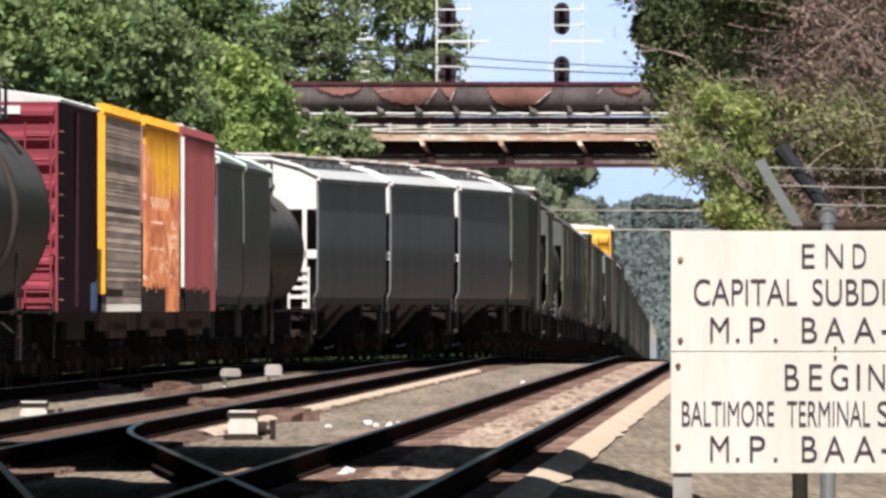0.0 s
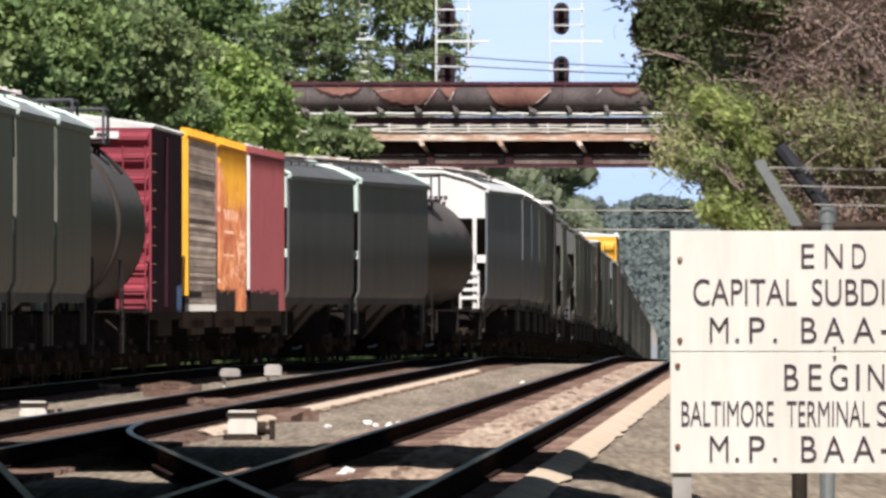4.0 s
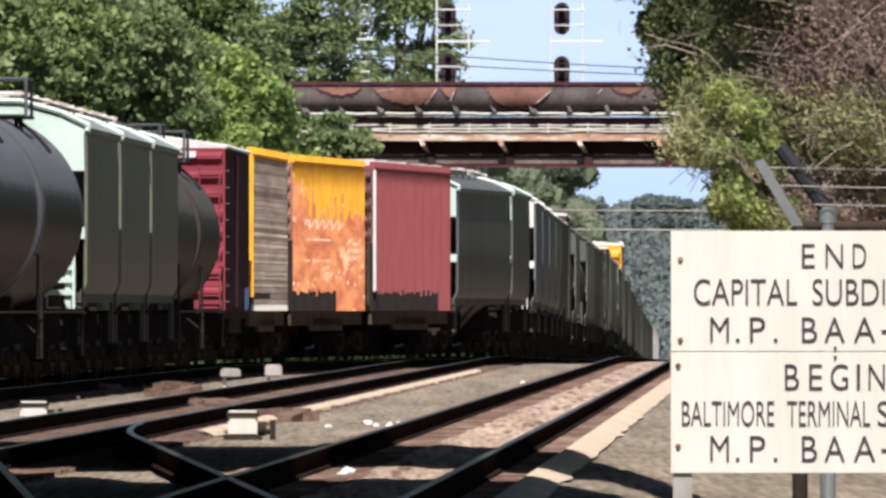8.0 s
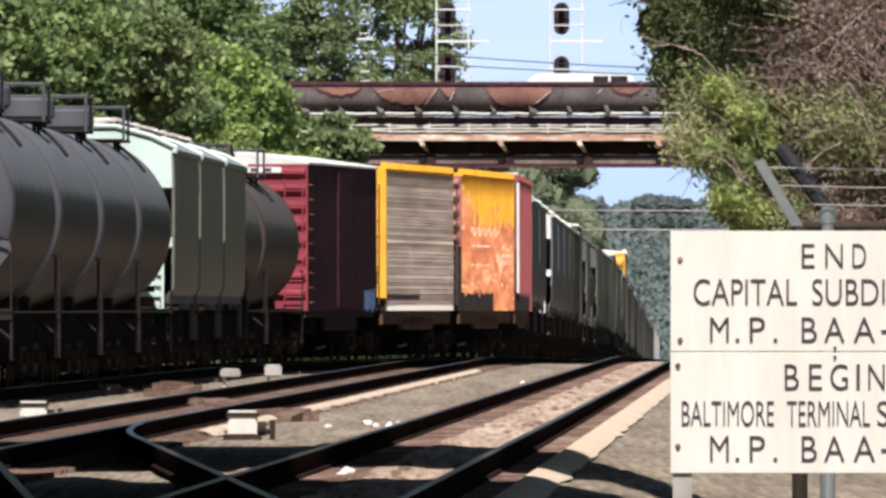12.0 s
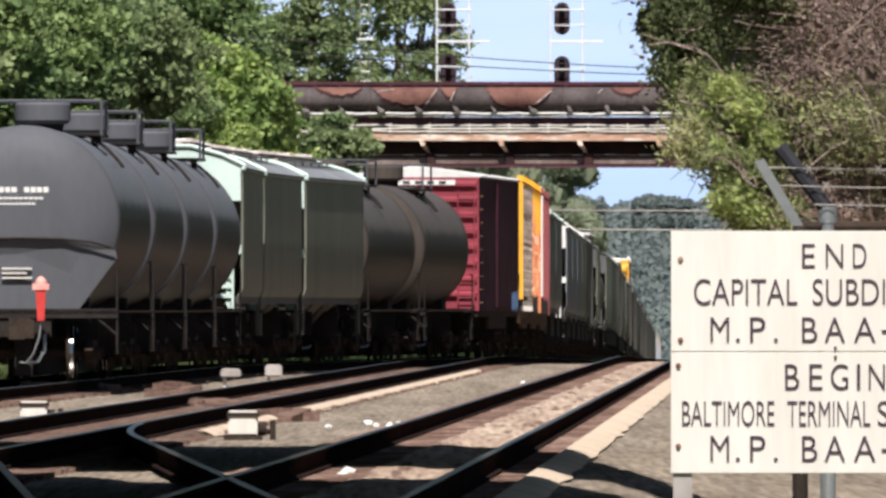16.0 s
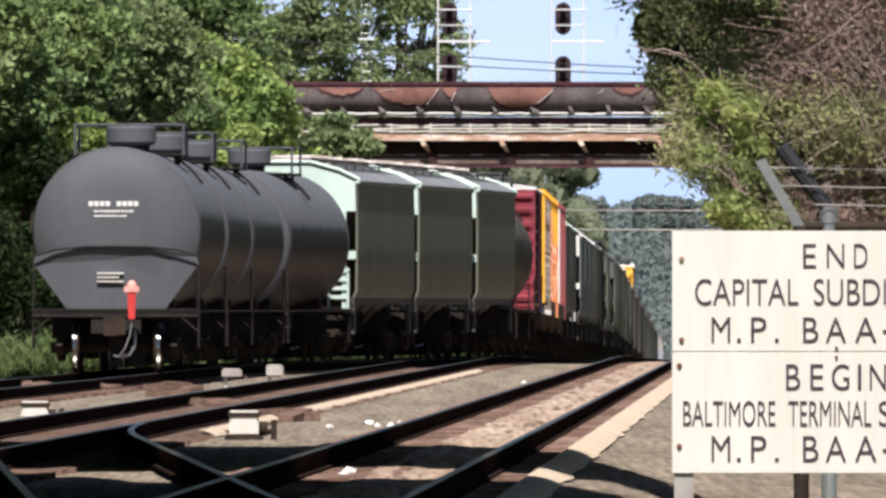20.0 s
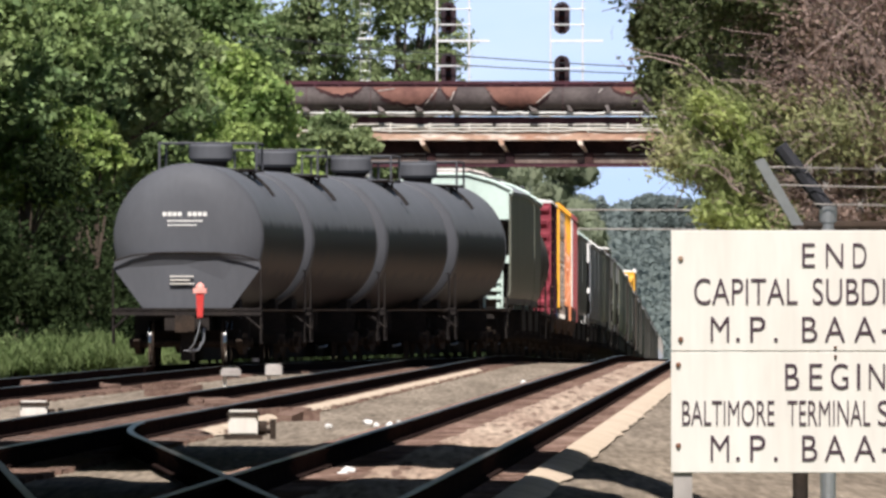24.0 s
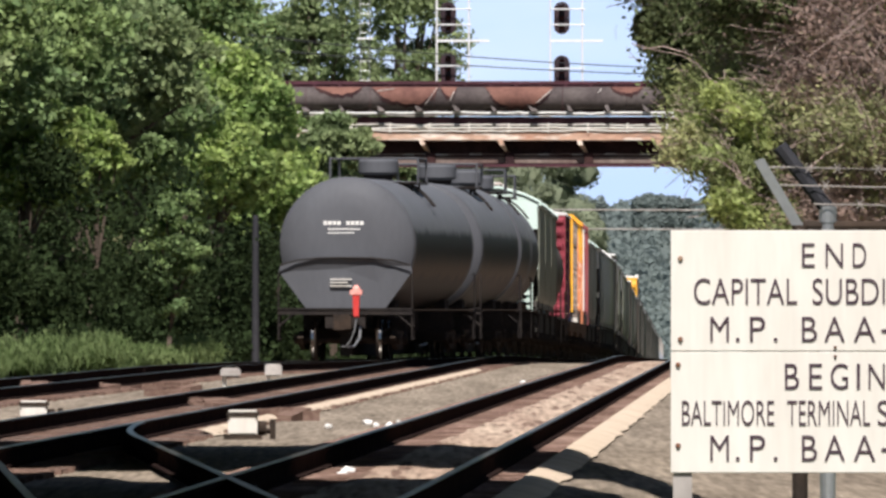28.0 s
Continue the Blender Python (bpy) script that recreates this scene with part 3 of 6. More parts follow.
def tank_car(length, shell_mat, label, paint=None, shield=False, RT=RT, ZT=ZT):
    """A tank car: shell with domed ends, half-height head shields, dome, platform with rails, ladders, trucks."""
    half = length / 2
    car = new("tank_car")
    tagged(car, label, "tank car", "cars of the freight train")
    e = half - 0.78
    rows = [(0.001, -e)]
    rows += [(RT * q, -e + 0.34 * q ** 5) for q in (0.3, 0.55, 0.72, 0.83, 0.91, 0.96, 0.99)] + [(RT, -e + 0.42)]
    rows += [(RT, y) for y in (-e + 3, -e + 6, 0, e - 6, e - 3)]
    rows += [(r, -d) for r, d in rows[8::-1]]
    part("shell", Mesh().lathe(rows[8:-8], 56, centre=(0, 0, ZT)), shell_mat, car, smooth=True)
    for sgn in (-1, 1):
        part("tank_head", Mesh().lathe([(r, sgn * -d) for r, d in rows[:9]], 56, centre=(0, 0, ZT)), paint or M_TANK, car, "domed grey tank end", smooth=True)
    for sgn in (-1, 1):
        seam = Mesh()
        seam.lathe([(RT + 0.002, 0), (RT + 0.010, 0.02), (RT + 0.010, 0.26), (RT + 0.002, 0.28)], 48, centre=(0, sgn * (e - 0.56) - 0.14, ZT))
        part("weld_seam", seam, M_SEAM if not paint else paint, car, "paler grey band round the tank end", smooth=True)
        # half-height head shield
        s = Mesh()
        outline = [(-1.47, 2.12), (-1.1, 2.23), (-0.6, 2.28), (0, 2.29), (0.6, 2.28), (1.1, 2.23), (1.47, 2.12), (1.50, 1.98), (0.90, 1.17), (-0.90, 1.17), (-1.50, 1.98)]
        n = len(outline)
        y0 = sgn * (e + 0.02)
        bulge = [0.02 + 0.12 * (1 - (x / 1.5) ** 2) * max(0, (z - 1.17) / 1.1) for x, z in outline]
        s.poly([(x, y0 + sgn * b, z) for (x, z), b in zip(outline, bulge)] + [(x, y0 - sgn * 0.05 + sgn * b, z) for (x, z), b in zip(outline, bulge)],
               [tuple(range(n)), tuple(range(2 * n - 1, n - 1, -1))] + [(i, (i + 1) % n, n + (i + 1) % n, n + i) for i in range(n)])
        if shield and sgn < 0:
            part("head_shield", s, paint or M_TANK, car, "grey half-height shield plate")
        # Shadow line along the shield's top edge, built as a black bar.
        rim = Mesh()
        top = outline[:7]
        for (xa, za), (xb, zb) in zip(top, top[1:]):
            rim.tube((xa, y0 + sgn * 0.15, za + 0.005), (xb, y0 + sgn * 0.15, zb + 0.005), 0.022, n=6)
        if shield and sgn < 0:
            part("shield_rim", rim, M_BLACK, car, "black bar for the shadow along the shield top")
        # end platform and corner steps
        d = Mesh()
        d.box(-1.52, 1.52, *sorted((sgn * (half - 1.25), sgn * (half - 0.62))), 1.08, 1.14)
        d.box(-1.52, 1.52, *sorted((sgn * (half - 0.66), sgn * (half - 0.62))), 1.02, 1.17)
        d.box(-0.45, 0.45, *sorted((sgn * (half - 2.6), sgn * (half - 0.66))), 0.72, 1.08)
        d.box(-1.0, 1.0, *sorted((sgn * (half - 2.9), sgn * (half - 1.9))), 0.95, 1.35)
        part("end_platform", d, M_BLACK, car, "black end platform")
        for x in (-1.5, 1.5):
            yy = sgn * (half - 0.66)
            for piece, a, c, thick in (("step_post", (x, yy, 0.45), (x, yy, 1.14), 0.04), ("step_post", (x, yy - sgn * 0.42, 0.45), (x, yy - sgn * 0.42, 1.14), 0.04),
                                       ("step", (x, yy, 0.47), (x, yy - sgn * 0.42, 0.47), 0.05), ("step", (x, yy, 0.75), (x, yy - sgn * 0.42, 0.75), 0.05),
                                       ("grab_post", (x, yy, 1.14), (x, yy, 1.95), 0.035), ("grab_iron", (x * 0.98, yy - sgn * 0.5, 1.95), (x, yy, 1.95), 0.03),
                                       ("step_brace", (x * 0.72, yy, 1.1), (x, yy, 0.75), 0.045)):
                part(piece, bar(Mesh(), a, c, thick), M_BLACK, car)
    u = Mesh()
    for x in (-1.5, 1.5):
        bar(u, (x, -half + 0.7, 1.12), (x, half - 0.7, 1.12), 0.035)
    part("side_rail", u, M_TRUCK, car, "thin side handrail")
    # dome with its platform
    part("dome", Mesh().lathe([(0.0, RT + 0.10), (0.40, RT + 0.10), (0.46, RT + 0.16), (0.46, RT + 0.41), (0.42, RT + 0.46), (0.0, RT + 0.48)], 28, "Z", (0, 0, ZT)), paint or M_TANK, car, "grey valve housing on the tank top", smooth=True)
    # Black ring stands for the shaded gap under the housing.
    part("housing_collar", Mesh().lathe([(0.36, RT - 0.12), (0.33, RT + 0.02), (0.36, RT + 0.11)], 24, "Z", (0, 0, ZT)), M_BLACK, car, "black ring for the dark gap under the housing", smooth=True)
    p = Mesh()
    p.box(-1.0, 1.0, -1.1, -0.62, RT + ZT - 0.10, RT + ZT - 0.06)
    p.box(-1.0, 1.0, 0.62, 1.1, RT + ZT - 0.10, RT + ZT - 0.06)
    p.box(0.55, 1.05, -0.9, 0.9, RT + ZT - 0.12, RT + ZT - 0.08)
    p.box(-1.05, -0.55, -0.9, 0.9, RT + ZT - 0.12, RT + ZT - 0.08)
    for x in (-0.85, 0.85):
        for y in (-0.9, 0.9):
            bar(p, (x, y, ZT + math.sqrt(RT * RT - x * x) - 0.05), (x, y, RT + ZT - 0.1), 0.06)
    part("platform", p, M_BLACK, car, "black walkway round the valve housing")
    r = Mesh()
    for y in (-1.1, 1.1):
        for x in (-1.0, 1.0):
            bar(r, (x, y, RT + ZT - 0.1), (x, y, RT + ZT + 0.48), 0.05)
        bar(r, (-1.0, y, RT + ZT + 0.47), (1.0, y, RT + ZT + 0.47), 0.045)
    for x in (-1.0, 1.0):
        bar(r, (x, -1.1, RT + ZT + 0.47), (x, 1.1, RT + ZT + 0.47), 0.045)
    part("railing", r, M_TANK, car, "grey steel railing")
    on_side = lambda a, y: (1.62 * RT / 1.52 * math.cos(math.radians(a)), y, ZT + 1.62 * RT / 1.52 * math.sin(math.radians(a)))
    for y in (-0.95, -0.55):
        part("ladder_rail", Mesh().chain([on_side(a, y) for a in range(62, 33, -7)], 0.028), M_BLACK, car)
    for a in range(58, 33, -8):
        part("ladder_rung", Mesh().tube(on_side(a, -0.95), on_side(a, -0.55), 0.02, n=6), M_BLACK, car)
    add_running_gear(car, half, shield)
    return car


def hopper_profile():
    return [(1.45, 1.40), (1.52, 1.56), (1.53, 2.6), (1.53, 3.3), (1.52, 3.86), (1.56, 3.94), (1.12, 4.15), (0.50, 4.32)]


def covered_hopper(length, side_mat, end_mat, label, roof_mat=None, seed=1, edge_mat=None, step_mat=None):
    """A covered hopper: flat sides under a roof with a pale outer slope, short upper end walls, open ends with sloping sheets, roof walk, bays."""
    half = length / 2
    rng = random.Random(seed)
    car = new("covered_hopper")
    tagged(car, label, "hopper car", "cars of the freight train")
    pr = hopper_profile()
    b = half - 0.62
    for s in (1, -1):
        m = Mesh()
        side = [(s * x, z) for x, z in pr[:5]]
        inner = [(s * (x - 0.05), z) for x, z in pr[:5]][::-1]
        m.sweep(side + inner, -b, b)
        part("side_wall", m, side_mat, car, smooth=True)
        chord = Mesh().sweep([(s * 1.50, 3.84), (s * 1.57, 3.84), (s * 1.57, 3.935), (s * 1.50, 3.935)], -b - 0.02, b + 0.02)
        part("top_chord", chord, side_mat, car)
        # Outer slope coloured paler for sunlight, inner roof darker for shade.
        eave = Mesh().sweep([(s * pr[5][0], pr[5][1]), (s * pr[6][0], pr[6][1]), (s * pr[6][0], pr[6][1] - 0.05), (s * (pr[5][0] - 0.04), pr[5][1] - 0.03)], -b, b)
        part("roof_edge", eave, edge_mat or roof_mat or side_mat, car, "outer slope of the roof, paled for sunlight")
    top = [(x, z) for x, z in pr[6:]] + [(-x, z) for x, z in pr[:5:-1]]
    low = [(x * 0.97, z - 0.05) for x, z in top][::-1]
    part("roof", Mesh().sweep(top + low, -b, b), roof_mat or side_mat, car, "roof sheet of the hopper car", smooth=True)
    for sgn in (-1, 1):
        # short upper end wall, then the slope sheet running inwards
        y = sgn * b
        es = Mesh()
        up = [(1.53, 3.28)] + [(x, z) for x, z in pr[3:]] + [(-x, z) for x, z in pr[:2:-1]] + [(-1.53, 3.28)]
        k = len(up)
        es.poly([(x * 0.985, y, z) for x, z in up] + [(x * 0.985, y - sgn * 0.05, z) for x, z in up],
                [tuple(range(k)), tuple(range(2 * k - 1, k - 1, -1))] + [(i, (i + 1) % k, k + (i + 1) % k, k + i) for i in range(k)])
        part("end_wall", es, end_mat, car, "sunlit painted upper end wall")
        lip = Mesh()
        arc = [(x, z + 0.03) for x, z in pr[4:]] + [(-x, z + 0.03) for x, z in pr[:3:-1]]
        for (xa, za), (xb, zb) in zip(arc, arc[1:]):
            lip.tube((xa, y + sgn * 0.02, za), (xb, y + sgn * 0.02, zb), 0.045, n=6)
        part("roof_lip", lip, end_mat, car, "pale rim along the roof's end")
        sl = Mesh()
        yi = sgn * (b - 2.4)
        sl.poly([(-1.48, y - sgn * 0.06, 3.22), (1.48, y - sgn * 0.06, 3.22), (1.32, yi, 1.25), (-1.32, yi, 1.25),
                 (-1.48, y - sgn * 0.06, 3.29), (1.48, y - sgn * 0.06, 3.29), (1.32, yi, 1.32), (-1.32, yi, 1.32)],
                [(0, 1, 2, 3), (4, 7, 6, 5), (0, 4, 5, 1), (1, 5, 6, 2), (2, 6, 7, 3), (3, 7, 4, 0)])
        # Brown colour stands for the shadow on the sloping sheet.
        part("slope_sheet", sl, M_BROWN, car, "sloping end sheet, brown for the shadow on it")
        for x in (-1.23, 1.23):
            part("corner_post", Mesh().box(x - 0.045, x + 0.045, y - 0.05, y + 0.05, 1.1, 3.28), end_mat, car)
            part("bracket", Mesh().box(*sorted((x, x * 1.21)), *sorted((y, y + sgn * 0.05)), 2.24, 2.42), end_mat, car)
        for x in (0.90, -1.32):
            for xx in (x, x + 0.42):
                part("ladder_rail", Mesh().box(xx - 0.025, xx + 0.025, *sorted((y + sgn * 0.06, y + sgn * 0.12)), 1.15, 2.05), step_mat or end_mat, car)
            for k in range(4):
                part("ladder_rung", Mesh().box(x, x + 0.42, *sorted((y + sgn * 0.07, y + sgn * 0.11)), 1.38 + 0.19 * k, 1.46 + 0.19 * k), step_mat or end_mat, car)
        d = Mesh()
        d.box(-1.5, 1.5, *sorted((sgn * (b - 0.1), sgn * (half - 0.35))), 1.08, 1.14)
        d.box(-0.4, 0.4, *sorted((sgn * (b - 2.4), sgn * (half - 0.4))), 0.74, 1.08)
        d.box(-1.1, 1.1, *sorted((sgn * (half - 2.6), sgn * (half - 1.8))), 0.92, 1.2)
        part("end_platform", d, M_BLACK, car, "black end platform")
        for x in (-1.45, 1.45):
            # Dark grey puts the shade on the step into its colour.
            part("sill_step", Mesh().box(*sorted((x, x * 0.95)), *sorted((sgn * (b - 0.4), sgn * (b - 0.02))), 0.62, 1.40), M_HOP_DARK, car, "step plate, grey darkened for shade")
    wk = Mesh()
    for x in (-0.42, 0.42):
        wk.box(x - 0.09, x + 0.09, -b + 0.05, b - 0.05, 4.42, 4.45)
    n = int(2 * b / 0.75)
    for k in range(n):
        y = -b + 0.3 + (2 * b - 0.6) * k / (n - 1) + rng.uniform(-0.12, 0.12)
        wk.box(-0.5, 0.5, y - 0.025, y + 0.025, 4.31, 4.42 + rng.choice((0.0, 0.0, 0.05, 0.09)))
    part("roof_walk", wk, M_WALK, car, "galvanised roof walkway")
    for x in (-0.86, 0.86):
        rb = Mesh().box(x - 0.05, x + 0.05, -b + 0.2, b - 0.2, 4.30, 4.33)
        for k in range(int(b)):
            y = -b + 0.6 + 2 * k
            rb.box(x - 0.02, x + 0.02, y - 0.02, y + 0.02, 4.18, 4.30)
        part("running_board", rb, M_WALK, car, "thin pale running board")
    for i in range(6):
        y = -b + 2 * b * (i + 0.5) / 6
        hatch = part("hatch", Mesh().box(-0.30, 0.30, y - 0.55, y + 0.55, 4.30, 4.38 + rng.uniform(0, 0.05)), roof_mat or side_mat, car)
        part("hatch_bar", Mesh().tube((-0.36, y - 0.3, 4.47), (0.36, y - 0.3, 4.47), 0.022, n=6).tube((0.36, y - 0.3, 4.47), (0.36, y - 0.3, 4.36), 0.018, n=6),
             M_OCHRE if i in (2, 5) else (M_RUSTPALE if i % 3 else M_WHITE), hatch, "worn locking bar")
    for i in (-1, 0, 1):
        y = i * (b - 3.0) * 0.72
        o = Mesh()
        w = (b - 2.4) * 0.30
        o.poly([(-1.3, y - w, 1.42), (1.3, y - w, 1.42), (1.3, y + w, 1.42), (-1.3, y + w, 1.42), (-0.45, y - 0.3, 0.5), (0.45, y - 0.3, 0.5), (0.45, y + 0.3, 0.5), (-0.45, y + 0.3, 0.5)],
               [(0, 1, 2, 3), (7, 6, 5, 4), (0, 4, 5, 1), (1, 5, 6, 2), (2, 6, 7, 3), (3, 7, 4, 0)])
        part("discharge_bay", o, M_HOP_DARK, car, "dark discharge hopper under the body")
    for x in (-1.44, 1.44):
        part("side_sill", Mesh().box(*sorted((x, x * 0.95)), -half + 0.6, half - 0.6, 1.26, 1.42), M_HOP_DARK, car)
    add_running_gear(car, half)
    return car


def boxcar(length, side_mat, end_mat, roof_mat, label, posts=0, depth=0.1, ribs=9, eave=4.22, upper_mat=None, door_mat=None, dark_low=None, foot=1.12, boards=0, peak=0.12, joined=False):
    half = length / 2
    car = new("boxcar")
    tagged(car, label, "boxcar", "cars of the freight train")
    b = half - (1.15 if posts else 0.75)
    w = 1.42 if posts else 1.50
    part("body", Mesh().box(-w, w, -b, b, 1.12, eave), side_mat, car)
    rf = Mesh()
    rf.sweep([(-1.54, eave), (1.54, eave), (1.54, eave + 0.04), (0.0, eave + 0.04 + peak), (-1.54, eave + 0.04)], -b - 0.06, b + 0.06)
    part("roof", rf, roof_mat, car, "low metal roof")
    for y in np.linspace(-b + 0.3, b - 0.3, 4 if joined else 13):
        part("roof_rib", Mesh().sweep([(-1.53, eave + 0.03), (1.53, eave + 0.03), (1.53, eave + 0.07), (0.0, eave + 0.08 + peak), (-1.53, eave + 0.07)], y - 0.04, y + 0.04), roof_mat, car)
    for sgn in (-1, 1):
        y = sgn * b
        part("end_wall", Mesh().box(-1.5, 1.5, *sorted((y, y + sgn * 0.06)), foot, eave), end_mat, car)
        # Shadow on the lower end wall, painted as a black panel.
        if foot > 1.2:
            part("end_foot", Mesh().box(-1.5, 1.5, *sorted((y, y + sgn * 0.055)), 1.12, foot), M_BLACK, car, "lower half of the end, black for the shadow on it")
        step = (eave - 1.3) / ribs
        for k in range(ribs):
            z = 1.3 + step * (k + 0.5)
            if z - step * 0.3 < foot:
                continue
            r = Mesh()
            r.poly([(-1.46, y + sgn * 0.06, z - step * 0.34), (1.46, y + sgn * 0.06, z - step * 0.34), (1.46, y + sgn * 0.06, z + step * 0.3), (-1.46, y + sgn * 0.06, z + step * 0.3),
                    (-1.43, y + sgn * 0.16, z - step * 0.06), (1.43, y + sgn * 0.16, z - step * 0.06), (1.43, y + sgn * 0.16, z + step * 0.1), (-1.43, y + sgn * 0.16, z + step * 0.1)],
                   [(3, 2, 1, 0), (4, 5, 6, 7), (0, 1, 5, 4), (1, 2, 6, 5), (2, 3, 7, 6), (3, 0, 4, 7)])
            part("end_rib", r, end_mat, car)
        l = Mesh()
        ladder(l, 1.02, 1.4, y, 1.25, eave - 0.3, 8, sgn * 0.2)
        part("end_ladder", l, end_mat if foot < 1.2 else M_SILL, car, "end ladder")
        d = Mesh()
        d.box(-0.4, 0.4, *sorted((sgn * (b - 2.2), sgn * (half - 0.4))), 0.74, 1.12)
        d.box(-1.2, 1.2, *sorted((sgn * (half - 0.75), sgn * (half - 0.45))), 1.02, 1.08)
        part("end_platform", d, M_BLACK, car, "black end platform")
    sill = Mesh()
    for x in (-1.46, 1.46):
        x0, x1 = sorted((x, x * 0.95))
        sill.box(x0, x1, -b, b, 0.82 if posts else 0.98, 1.12)
        sill.box(x0, x1, -b * 0.45, b * 0.45, 0.7, 0.98)
    part("side_sill", sill, M_SILL if posts else M_TRUCK, car)
    at = [-b + 0.12 + (2 * b - 0.24) * i / (posts - 1) for i in range(posts)]
    for s in (-1, 1):
        x0, x1 = sorted((s * w, s * (w + depth)))
        if posts:
            part("eave_trim", Mesh().comb(s * w, s * (w + depth), at, 0.03, eave - 0.03, eave + 0.17), roof_mat, car, "painted trim under the eaves")
        if boards:
            # layers of weathered boards, each of a few lengths, set back and forth a little
            rng = random.Random(40 + s)
            z = 1.25
            while z < eave - 0.03:
                h = min(rng.choice((0.06, 0.08, 0.10, 0.12, 0.16)), eave - 0.02 - z)
                cuts = [0, posts // 2, posts] if z < 1.6 else [0, posts]
                for a, c in zip(cuts, cuts[1:]):
                    m = Mesh().comb(s * w, s * (w + depth + rng.uniform(-0.004, 0.004)), at[a:c], 0.025, z, z + h - 0.014)
                    foot_row = z + h < 1.62 and a < posts * 0.45 and rng.random() < 0.75
                    part("board", m, M_BLACK if foot_row else M_BOARDS, car)
                z += h
            continue
        if joined or s < 0:
            if posts:
                part("ribbed_panel", Mesh().comb(s * w, s * (w + depth), at, 0.025, 1.12, 3.0 if upper_mat else eave - 0.02), side_mat, car)
            if posts and upper_mat:
                part("upper_panel", Mesh().comb(s * w, s * (w + depth), at, 0.025, 3.0, eave - 0.02), upper_mat, car)
            continue
        for i, y in enumerate(at):
            f = i / posts
            top_at = eave - 0.02
            if upper_mat:
                left = 1.0 - min(1.0, f / 0.22)
                top_at = 3.08 + 0.80 * left + (1.05 - 0.75 * f) * 1.6 * max(0, noise.noise(Vector((y * 1.1, s, 9)))) + 0.25 * noise.noise(Vector((y * 3.3, s, 4))) * (f < 0.8)
                top_at = min(top_at, eave - 0.06)
                part("post_top", Mesh().box(x0, x1, y - 0.025, y + 0.025, top_at, eave - 0.02), upper_mat, car, "yellow paint left on the post")
            low = 1.12
            if dark_low and dark_low[0] <= f <= dark_low[1]:
                low = 1.52 + 0.16 * noise.noise(Vector((y * 1.7, s, 2)))
                part("post_foot", Mesh().box(x0, x1, y - 0.025, y + 0.025, 1.12, low), M_BLACK, car, "blackened foot of the post")
            part("side_post", Mesh().box(x0, x1, y - 0.025, y + 0.025, low, top_at), side_mat, car)
    for s in (-1, 1):
        x0, x1 = sorted((s * w, s * (w + 0.06)))
        part("door", Mesh().box(x0, x1, -1.5, 1.5, 1.2, eave - 0.1), door_mat or side_mat, car, "sliding door")
    add_running_gear(car, half)
    return car


SPEED = 10.69


def car_pose(u0, length, t):
    """Pose of the car whose rear coupler is u0 metres ahead of the train's end mark, t seconds on."""
    mid = 364 + SPEED * (t - 20) + u0 + length / 2
    q = length / 2 - 2.15
    a, b = (Vector((train_x(d), d, grade(d))) for d in (mid - q, mid + q))
    ahead = (b - a).normalized()
    side = ahead.cross(Vector((0, 0, 1))).normalized()
    m = Matrix((side, ahead, side.cross(ahead))).transposed().to_4x4()
    m.translation = (a + b) / 2
    return m


TRAIN = []                                  # (car, place in the train, length)


def couple(car, u0, length, label=""):
    TRAIN.append((car, u0, length))
    return tagged(car, label) if label else car


